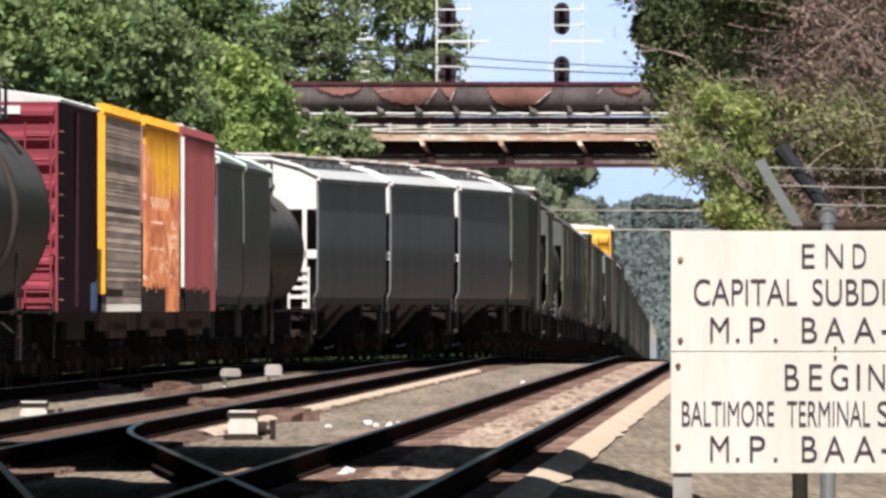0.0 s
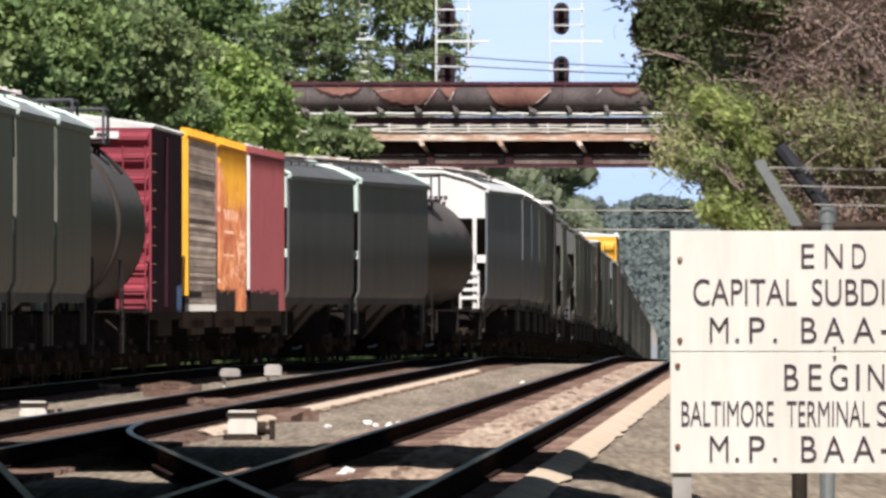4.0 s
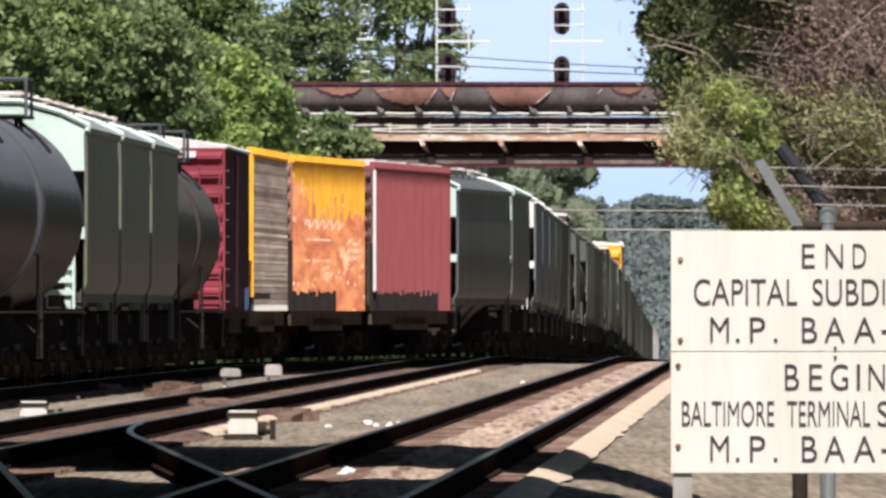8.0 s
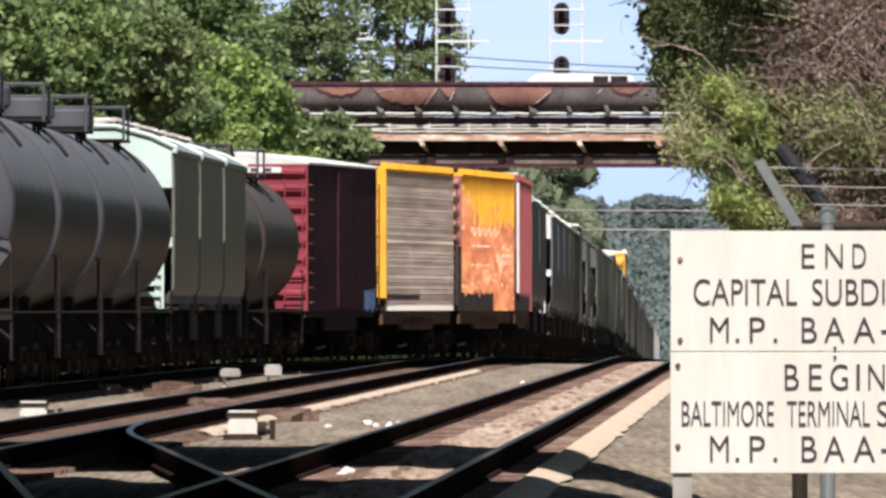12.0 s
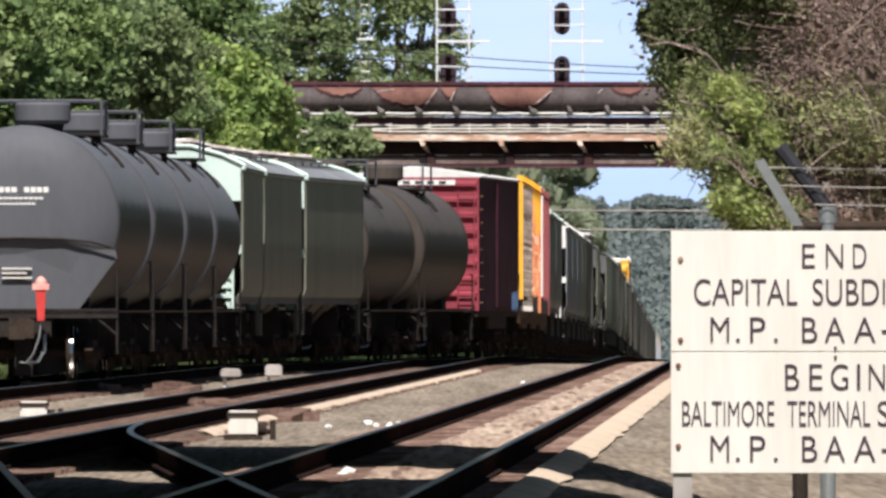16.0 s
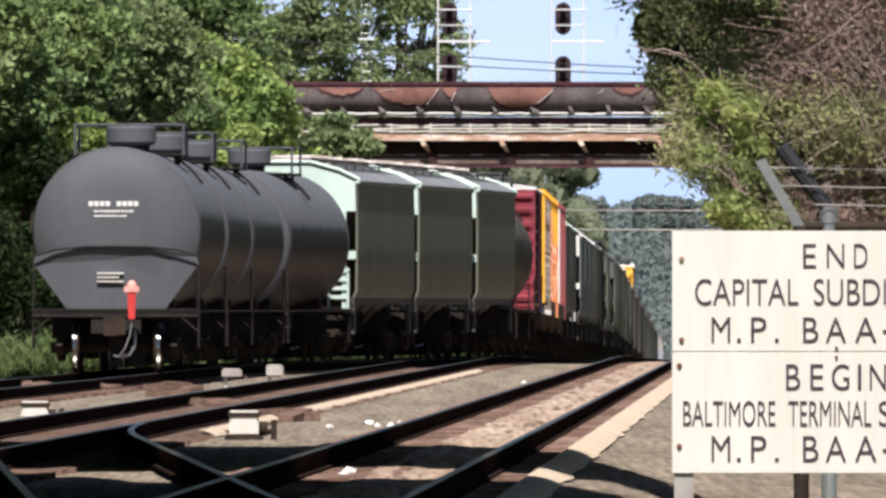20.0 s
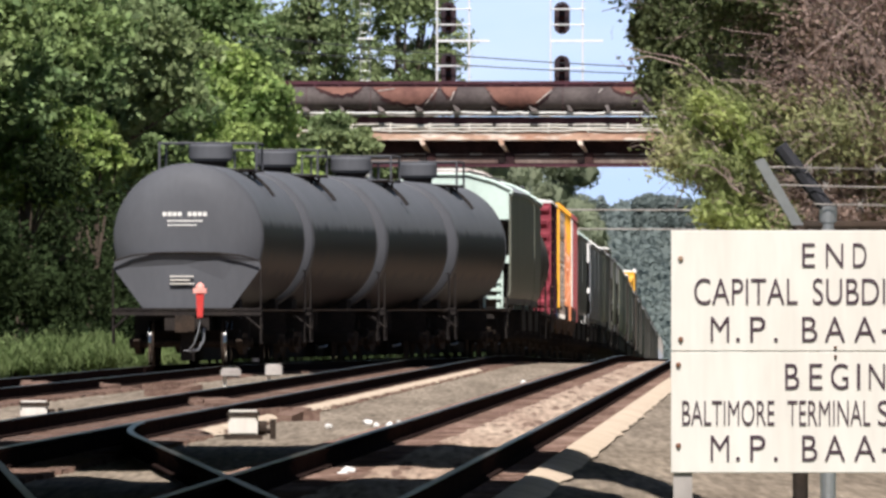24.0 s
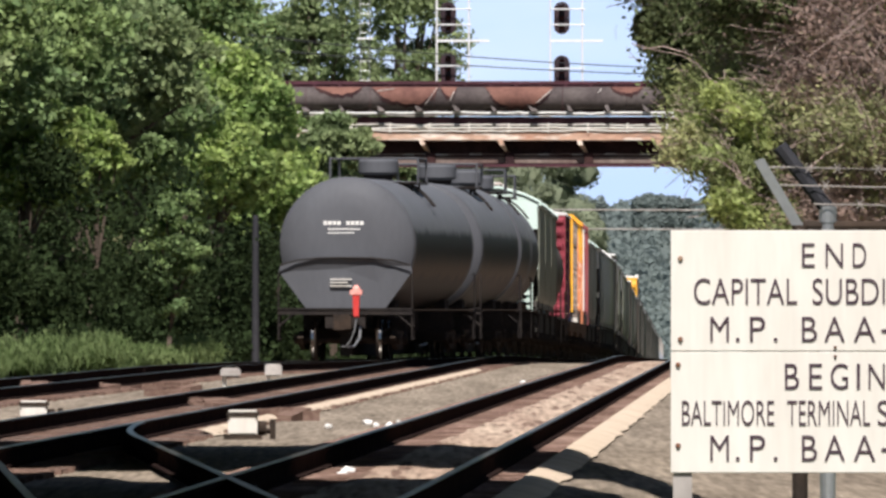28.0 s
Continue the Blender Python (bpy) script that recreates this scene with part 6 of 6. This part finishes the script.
for i, (x, y, h, r) in enumerate(((-18, 400, 14, 4.5), (-18.5, 440, 14, 4.5), (-17.5, 490, 15, 4.5), (-17, 530, 15, 4.5), (-20, 470, 16, 5), (-15, 660, 16, 5), (-16, 360, 13, 4.5), (-16, 315, 12, 4.2), (-15.5, 270, 12, 4.2))):
    tree(x, y, h, r, M_LEAF_B, 9000, 0.16, 300 + i, "dense dark tree deep in the outer row", 0.02, 90)

# Unseen trees added on both sides to keep skylight off the tracks.
for i in range(10):
    for side, x in ((0, 8.2), (1, -9.6)):
        tree(x + 0.5 * math.sin(3 * i + side), 100 + 12 * i, 12 + (i % 3), 3.6, M_LEAF_B, 7000, 0.22, 500 + 2 * i + side, "unseen tree added beside the near tracks to block skylight", 0.02, 60)

# the wall of trees on the outer side of the line
tree(-14.2, 425, 12, 4.2, M_LEAF_B, 20000, 0.115, 1, "tall dark green tree at the edge of the line", 0.3, 110)
tree(-11.0, 448, 10.5, 3.3, M_LEAF_B, 26000, 0.105, 2, "dense green tree with sunlit leaf clumps", 0.36, 130)
tree(-9.0, 476, 10.5, 3.0, M_LEAF_B, 26000, 0.105, 3, "dense dark green tree beside the outer track", 0.34, 130)
tree(-7.4, 508, 8.6, 2.7, M_LEAF_A, 24000, 0.10, 4, "bright green tree with drooping leaves", 0.26, 110)
tree(-5.4, 550, 8.6, 2.5, M_LEAF_A, 24000, 0.10, 5, "bright yellow-green tree in front of the bridge", 0.24, 110)
tree(-4.6, 590, 6.6, 2.3, M_LEAF_C, 16000, 0.10, 6, "grey-green young tree near the bridge", 0.3, 90)
tree(-3.3, 612, 8.0, 1.5, M_LEAF_C, 10000, 0.10, 61, "slim grey-green tree reaching over the bridge's end", 0.70, 60)
tree(-9.3, 451, 6.8, 1.5, M_LEAF_A, 13000, 0.10, 62, "sunlit light green sapling before the tall trees", 0.50, 60)
tree(-8.0, 454, 6.2, 1.1, M_LEAF_A, 9000, 0.10, 63, "sunlit light green sapling before the tall trees", 0.56, 45)
tree(-11.2, 452, 7.6, 1.5, M_LEAF_B, 11000, 0.10, 64, "leafy green sapling before the tall trees", 0.45, 60)
tree(-11.5, 600, 16, 4.6, M_LEAF_C, 30000, 0.125, 7, "tall grey-green tree behind the front row", 0.05, 130)
tree(-8.6, 650, 17, 4.0, M_LEAF_B, 30000, 0.13, 8, "tall dark tree close to the bridge", 0.08, 130)
tree(-16.0, 560, 17, 5.0, M_LEAF_C, 24000, 0.11, 9, "tall grey-green tree deep in the row", 0.05, 120)
tree(-5.2, 800, 19, 3.6, M_LEAF_C, 24000, 0.12, 10, "leafy tree beyond the bridge", 0.2, 110)
tree(-2.0, 900, 22, 3.9, M_LEAF_C, 22000, 0.13, 12, "dusky green tree beyond the signals", 0.2, 90)
tree(-9.5, 850, 22, 5.0, M_LEAF_C, 24000, 0.13, 13, "tall dusky tree beyond the bridge", 0.2, 110)
bush(-9.2, 436, 1.1, 1.1, M_GRASS, 9000, 0.06, 31, "clump of tall light green weeds", "weeds")
bush(-8.5, 447, 1.0, 1.1, M_GRASS, 8000, 0.06, 32, "clump of tall light green weeds", "weeds")
bush(-7.5, 441, 1.0, 1.0, M_GRASS, 9000, 0.06, 37, "clump of tall light green weeds", "weeds")
bush(-6.7, 452, 0.8, 0.8, M_GRASS, 7000, 0.06, 38, "clump of low light green weeds", "weeds")
bush(-11.4, 432, 1.2, 1.2, M_GRASS, 8000, 0.06, 39, "clump of tall light green weeds", "weeds")
tree(-6.3, 470, 4.9, 1.1, M_LEAF_B, 8000, 0.065, 73, "slim green sapling before the dark thicket", 0.16, 50)
bush(-5.9, 476, 0.7, 0.9, M_GRASS, 6000, 0.05, 40, "clump of tall light green weeds", "weeds")
bush(-10.2, 428, 1.0, 0.8, M_GRASS, 7000, 0.06, 34, "clump of pale grass", "weeds")
bush(-5.0, 530, 1.2, 3.0, M_LEAF_SHADE, 9000, 0.08, 35, "undergrowth under the trees, coloured as in shade")
bush(-7.0, 500, 1.4, 2.6, M_LEAF_SHADE, 9000, 0.08, 36, "undergrowth under the trees, coloured as in shade")


def brush(name, spots, leaves, size, mat, seed, label):
    """A thicket of mixed leaves that nobody could count: boxes of (x0, x1, y0, y1, height)."""
    rng = np.random.default_rng(seed)
    out = []
    vol = [(b - a) * (d - c) * h for a, b, c, d, h in spots]
    for (a, b, c, d, h), v in zip(spots, vol):
        n = int(leaves * v / sum(vol))
        k = max(6, n // 260)
        cen = np.stack([rng.uniform(a, b, k), rng.uniform(c, d, k), h * rng.uniform(0.05, 1.0, k) ** 1.3], 1)
        cen[:, 2] *= [0.85 + 0.75 * noise.noise(Vector((x * 0.55, y * 0.2, seed))) for x, y in cen[:, :2]]
        q = cen[rng.integers(0, k, n)] + rng.normal(size=(n, 3)) * [0.35, 0.6, 0.28]
        q[:, 2] = np.abs(q[:, 2])
        q[:, 2] += np.array([grade(min(y, 1800)) - 0.36 for y in q[:, 1]])
        out.append(q)
    tagged(new(name, leaf_data(name, np.concatenate(out), mat, size, rng, 0.2)), label, "undergrowth", "", "stuff")


for i, (x, y, h, r) in enumerate(((-12.6, 438, 11.0, 3.2), (-9.6, 456, 10.8, 3.1), (-8.3, 472, 10.5, 3.0), (-7.6, 494, 9.6, 2.3), (-5.9, 524, 9.0, 2.6))):
    tree(x, y, h, r, M_LEAF_A if i == 4 else (M_LEAF_C if i in (0, 2) else M_LEAF_B), 24000, 0.11, 400 + i, "spreading green tree overhanging the line", 0.40, 120)
# Thickets in the leaf colour that has the shade put in.
brush("undergrowth", [(-16, -9.0, 462, 480, 3.0), (-13, -7.2, 490, 510, 3.2), (-10, -5.6, 522, 545, 3.0), (-9, -4.6, 555, 600, 3.0), (-9, -3.6, 600, 705, 2.6), (-6.5, -2.2, 560, 712, 0.9)], 50000, 0.10, M_LEAF_SHADE, 51, "dense undergrowth beneath the trees, shade in its dark colour")
brush("ivy_thicket", [(-15.5, -10.4, 417, 422, 4.4), (-15, -7.7, 441, 449, 4.5), (-10.5, -7.0, 463, 470, 4.2), (-8.4, -5.6, 484, 492, 4.2), (-7.0, -4.7, 508, 518, 3.8), (-6.4, -4.0, 540, 560, 3.4)], 80000, 0.085, M_LEAF_SHADE, 53, "leaves hanging down to the ground under the trees, coloured as in shade")
brush("trackside_weeds", [(-2.6, -1.4, 560, 640, 0.9), (-2.0, 0.2, 640, 715, 1.2), (0.5, 3.4, 735, 900, 2.0), (3.0, 6.0, 900, 1150, 2.4)], 16000, 0.10, M_LEAF_SHADE, 52, "weeds along the outer side of the middle track, coloured as in shade")


def utility_post(x, y, h):
    m = Mesh().tube((x, y, grade(y) - 0.3), (x, y, h), 0.10, 0.08, 12)
    tagged(part("pole", m, M_CABLE, smooth=True), "dark wooden pole at the edge of the trees", "pole")


utility_post(-4.72, 505, 3.4)


def sky_backdrop():
    """Plain pale blue summer sky far behind everything."""
    m = bpy.data.materials.new("pale_sky")
    m.use_nodes = True
    nt = m.node_tree
    nt.nodes.remove(nt.nodes["Principled BSDF"])
    em = nt.nodes.new("ShaderNodeEmission")
    tc = nt.nodes.new("ShaderNodeTexCoord")
    mp = nt.nodes.new("ShaderNodeMapping")
    mp.inputs["Scale"].default_value = (0.008, 1, 0.035)
    nz = nt.nodes.new("ShaderNodeTexNoise")
    nz.inputs["Scale"].default_value, nz.inputs["Detail"].default_value = 1.0, 5.0
    rp = nt.nodes.new("ShaderNodeMapRange")
    rp.inputs["From Min"].default_value, rp.inputs["From Max"].default_value = 0.4, 0.7
    mx = nt.nodes.new("ShaderNodeMix")
    mx.data_type = "RGBA"
    mx.inputs[6].default_value, mx.inputs[7].default_value = (0.50, 0.66, 0.98, 1), (0.66, 0.77, 1.0, 1)
    nt.links.new(tc.outputs["Object"], mp.inputs[0])
    nt.links.new(mp.outputs[0], nz.inputs["Vector"])
    nt.links.new(nz.outputs["Fac"], rp.inputs["Value"])
    nt.links.new(rp.outputs[0], mx.inputs[0])
    nt.links.new(mx.outputs[2], em.inputs[0])
    em.inputs[1].default_value = 0.98
    nt.links.new(em.outputs[0], nt.nodes["Material Output"].inputs[0])
    pl = Mesh().poly([(-160, 4200, -40), (160, 4200, -40), (160, 4200, 110), (-160, 4200, 110)], [(0, 1, 2, 3)])
    tagged(part("backdrop", pl, m), "pale blue summer sky with faint cloud", "sky", "", "structure")


sky_backdrop()


def far_hill():
    m = Mesh()
    cols, rows = 60, 8
    for j in range(rows + 1):
        for i in range(cols + 1):
            x, d = -120 + 240 * i / cols, 2050 + 50 * j
            z = -8.9 + 19.2 * math.sin(min(1, j / 6) * math.pi / 2) + 2.2 * noise.noise(Vector((x * 0.09, 0, 2))) * j / 8 + 0.8 * noise.noise(Vector((x * 0.3, d * 0.1, 2)))
            m.v.append((x, d, z))
    m.f = [(j * (cols + 1) + i, j * (cols + 1) + i + 1, (j + 1) * (cols + 1) + i + 1, (j + 1) * (cols + 1) + i) for j in range(rows) for i in range(cols)]
    tagged(part("far_hill", m, M_LEAF_HAZE, smooth=True), "wooded hill at the end of the line, haze-tinted", "hill", "", "structure")


far_hill()


def crown_lumps(name, lumps, mat, seed, leaf, each, label):
    """Distant leafy crowns as uneven masses with loose leaves round them: (x, y, z, rx, rz)."""
    bm = bmesh.new()
    bmesh.ops.create_icosphere(bm, subdivisions=2, radius=1.0)
    ball = [v.co.copy() for v in bm.verts]
    faces = [tuple(v.index for v in f.verts) for f in bm.faces]
    bm.free()
    m = Mesh()
    for k, (x, y, z, rx, rz) in enumerate(lumps):
        pts = []
        for p in ball:
            g = 0.9 + 0.35 * noise.noise(p * 1.7 + Vector((k * 3.1, seed, 0))) + 0.30 * noise.noise(p * 4.5 + Vector((0, k * 1.7, seed)))
            pts.append((x + p.x * rx * g, y + p.y * rx * g, z + p.z * rz * g))
        m.poly(pts, faces)
    rng = np.random.default_rng(seed)
    spots = []
    for x, y, z, rx, rz in lumps:
        q = rng.normal(size=(each, 3))
        q *= (rng.uniform(0.85, 1.12, each) / np.linalg.norm(q, axis=1))[:, None]
        spots.append(q * [rx, rx, rz] + [x, y, z])
    top = new(name)
    part("leaf_mass", m, mat, top, smooth=True)
    new("leaves", leaf_data("leaves", np.concatenate(spots), mat, leaf, rng, 0.2)).parent = top
    return tagged(top, label, "woods", "", "stuff")


def far_woods():
    """Wooded rise beyond the bridge, far down the line."""
    rng = random.Random(77)
    tall = []
    # a solid stand of trees close to the line, ending in a steep edge
    for k in range(260):
        z = -5.0 + 16 * rng.random()
        r = rng.uniform(0.6, 1.3)
        edge = 10.6 - 0.05 * max(0, z) + max(0, 4.5 - z) * 0.03 + 0.4 * noise.noise(Vector((z * 0.7, 0, 1)))
        tall.append((edge - r - 13 * rng.random() ** 1.3, 1255 + rng.uniform(0, 22), z, r, r * rng.uniform(0.8, 1.2)))
    crown_lumps("tree_stand", tall, M_LEAF_LIGHTENED, 3, 0.12, 240, "stand of tall trees beyond the bridge, lightened and haze-tinted")
    gen = np.random.default_rng(78)
    n = 90000
    x, d = gen.uniform(-10, 50, n), 2060 + 270 * gen.random(n)
    lump = np.array([noise.noise(Vector((a * 0.55, b * 0.05, 3))) for a, b in zip(x, d)])
    z = -8.9 + 19.2 * np.sin(np.minimum(1, (d - 2050) / 300) * math.pi / 2) + 0.9 * lump + gen.random(n) ** 2 * (0.9 + 0.7 * lump)
    cover = new("hill_woods", leaf_data("hill_woods", np.stack([x, d - 4 * lump, z], 1), M_LEAF_HAZE, 0.42, gen, 0.2))
    tagged(cover, "tree cover on the far hill in haze-tinted blue-green", "woods", "", "stuff")
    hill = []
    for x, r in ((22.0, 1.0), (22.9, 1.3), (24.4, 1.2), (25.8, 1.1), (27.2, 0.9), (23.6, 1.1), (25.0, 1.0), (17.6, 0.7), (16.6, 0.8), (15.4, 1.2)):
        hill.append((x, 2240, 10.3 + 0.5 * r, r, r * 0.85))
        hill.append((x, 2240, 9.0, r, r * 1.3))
    crown_lumps("far_woods", hill, M_LEAF_HAZE, 5, 0.20, 420, "woods on the far rise in haze-tinted blue-green")


far_woods()

# the near tree on the right, whose boughs stir in the wind
FORK = Vector((2.75, 108.6, 0.75))


def swaying_tree():
    rng = np.random.default_rng(91)
    top = new("tree")
    top.location = FORK
    tagged(top, "tree with dark green, olive and dry brown boughs in wind", "tree", "trees along the railway")
    part("trunk", limb_mesh([Vector((0.1, 0, -1.2)), Vector((0.05, 0.0, -0.5)), Vector((0, 0, 0.1))], 0.16, 0.11), M_BARK, top)
    boughs = []

    def bough(x, z, r, mat, leaves, size, twigs, sway, label, y=108.0, squash=0.9, elong=1.0, wide=0.55, way=None, stems=0):
        centre = Vector((x, y + rng.uniform(-0.3, 0.3), z)) - FORK
        pts = [Vector((0, 0, 0)), centre * 0.4 + Vector((0.12, 0, 0.15)), centre * 0.75 + Vector((0.1, 0, 0.1)), centre]
        limb = part("bough", limb_mesh(pts, 0.03, 0.005), M_BARK, top, label)
        tw = Mesh()
        for j in range(twigs):
            a = centre + Vector(rng.normal(0, 0.45, 3) * r)
            run = Vector((rng.normal(-0.25, 0.6), rng.normal(0, 0.5), rng.normal(0.25, 0.6))).normalized()
            ln = r * rng.uniform(0.5, 1.3)
            b = a + run * ln * 0.5 + Vector(rng.normal(0, 0.03, 3))
            c = b + (run + Vector((0, 0, -0.35))).normalized() * ln * 0.5
            tw.chain([a, b, c], rng.uniform(0.0009, 0.0022), 4)
        for j in range(stems):
            # long bare stems that arch up and over towards the line
            a = centre + Vector((rng.uniform(0.1, 0.9) * r, rng.uniform(-0.35, 0.1), rng.uniform(-1.1, 0.2) * r))
            lean, ln = rng.uniform(-1.2, -0.25), r * rng.uniform(1.6, 3.4)
            pts = []
            for q in range(7):
                u = q / 6
                pts.append(a + Vector((lean * ln * u * 0.75, 0.1 * u, ln * (0.8 * u - 0.42 * u * u))) + Vector(rng.normal(0, 0.010, 3)))
            tw.chain(pts, rng.uniform(0.0015, 0.0034), 4)
        if twigs:
            tagged(part("twig_tangle", tw, M_TWIG, limb), "fine bare twigs", "", "", "stuff")
        if leaves:
            k = 60
            cl = rng.normal(size=(k, 3))
            cl *= (rng.uniform(0.1, 1.0, k) ** 0.45 / np.linalg.norm(cl, axis=1))[:, None]
            q = cl[rng.integers(0, k, leaves)] * r * [1, 1.3, squash] + rng.normal(size=(leaves, 3)) * [r * 0.2 * elong, r * 0.2, r * 0.17] + np.array(centre)
            ob = new("leaves", leaf_data("leaves", q, mat, size, rng, 0.2, wide, way))
            ob.parent = limb
        boughs.append((limb, sway, len(boughs)))

    for x, z, r, sway in ((1.36, 2.74, 0.25, 0.35), (1.42, 3.05, 0.32, 0.38), (1.28, 3.35, 0.32, 0.5), (1.72, 2.92, 0.34, 0.35), (1.75, 3.45, 0.42, 0.45), (1.55, 2.55, 0.22, 0.35), (1.2, 3.02, 0.14, 0.3)):
        bough(x, z, r, M_LEAF_G, 7500, 0.018, 40, sway, "leafy dark green bough", 109.2)
    for x, z, r in ((1.41, 2.50, 0.15), (1.38, 2.33, 0.13), (1.50, 2.64, 0.15), (1.50, 2.40, 0.17), (1.62, 2.52, 0.20), (1.78, 2.34, 0.20), (1.52, 2.24, 0.13), (1.92, 2.52, 0.22), (1.85, 2.72, 0.18), (2.15, 2.45, 0.22)):
        bough(x, z, r * 1.2, M_LEAF_E if (10 * x) % 2 < 1.2 else M_LEAF_F, 2600, 0.020, 80, 0.6, "feathery olive bough", 107.0, 0.9, 2.4, 0.30, (-0.35, 0, 0.3), stems=5)
    for x, z, r in ((1.53, 2.13, 0.12), (1.57, 1.99, 0.14), (1.62, 1.86, 0.12), (1.72, 2.06, 0.16), (1.80, 1.92, 0.15)):
        bough(x, z, r, M_LEAF_E if x > 1.6 else M_LEAF_D, 2000, 0.015, 14, 0.45, "bright green leafy shoot", 107.0)
    for x, z, r in ((1.47, 2.60, 0.10), (1.58, 2.50, 0.10), (1.40, 2.42, 0.08), (1.66, 2.36, 0.09), (1.50, 2.02, 0.10), (1.60, 1.95, 0.09), (1.44, 2.28, 0.07)):
        bough(x, z, r, M_LEAF_LIME, 520, 0.022, 10, 0.6, "bright lime green shoot", 106.8, 1.0, 1.6, 0.34, (-0.5, 0, 0.35))
    for x, z, r in ((2.0, 3.05, 0.40), (2.3, 2.65, 0.40), (2.1, 2.2, 0.30), (2.65, 3.2, 0.50), (2.7, 2.4, 0.42), (2.35, 3.5, 0.50), (2.0, 2.65, 0.28), (2.0, 1.95, 0.26), (2.35, 1.95, 0.3), (2.3, 3.1, 0.4)):
        bough(x, z, r, M_VINE, 2600, 0.014, 190, 0.3, "dry brown bough of bare twigs", 107.1, stems=24)
        bough(x + 0.05, z, r * 1.1, M_LEAF_F, 5200, 0.017, 0, 0.3, "sparse olive bough", 107.6)
    for x, z, r in ((2.9, 3.6, 0.9), (3.6, 3.0, 0.9), (3.4, 3.9, 0.9), (2.2, 4.0, 0.6)):
        bough(x, z, r, M_LEAF_F, 9000, 0.03, 40, 0.6, "leafy dark green bough", 109.4)
    for x, z, r in ((1.64, 3.18, 0.26), (1.86, 3.34, 0.22)):
        bough(x, z, r, M_LEAF_G, 6000, 0.018, 40, 0.4, "leafy dark green bough", 106.9)
    return boughs


BOUGHS = swaying_tree()


# ---------------------------------------------------------------- what moves
# sideways sway of the crown, in metres
GUST = ((0, -0.02), (3, -0.03), (4.5, -0.05), (6, -0.06), (8, 0.07), (10, 0.08), (12, 0.06), (13.5, 0.02), (15, 0.0), (17, 0.14), (18, 0.08), (19, 0.02), (20, -0.03), (21, -0.28),
        (22, -0.2), (23, -0.05), (24, -0.09), (25, -0.24), (26, -0.30), (27, -0.1), (28, 0.0))


def motions():
    for car, u0, length in TRAIN:
        step = 0.5 if u0 < 350 else 2.0
        n = int(28 / step)
        walk(car, [(i * step, car_pose(u0, length, i * step)) for i in range(n + 1)])
    # wheels of the last car
    for fr in [c for c in TRAIN[0][0].children if c.name.startswith("truck_frame")]:
        for ws in fr.children:
            at = ws.matrix_basis.translation.copy()
            walk(ws, [(i / 30, Matrix.Translation(at) @ Matrix.Rotation(-SPEED * i / 30 / 0.4575, 4, "X")) for i in range(841)])
    walk(VAN, [(0, pose(4.5 + 11.8 * 12, BY + 7.5, 7.46)), (28, pose(4.5 - 11.8 * 16, BY + 7.5, 7.46))])
    for limb, sway, k in BOUGHS:
        rows = []
        for t, shift in GUST:
            a = math.degrees((shift * sway + 0.012 * math.sin(2.3 * t + 1.7 * k)) / 2.1)
            rows.append((t, pose(0, 0, 0, 0.4 * math.sin(t * 1.3 + k), a, 0.5 * math.sin(t * 0.9 + 2 * k))))
        walk(limb, rows)


motions()
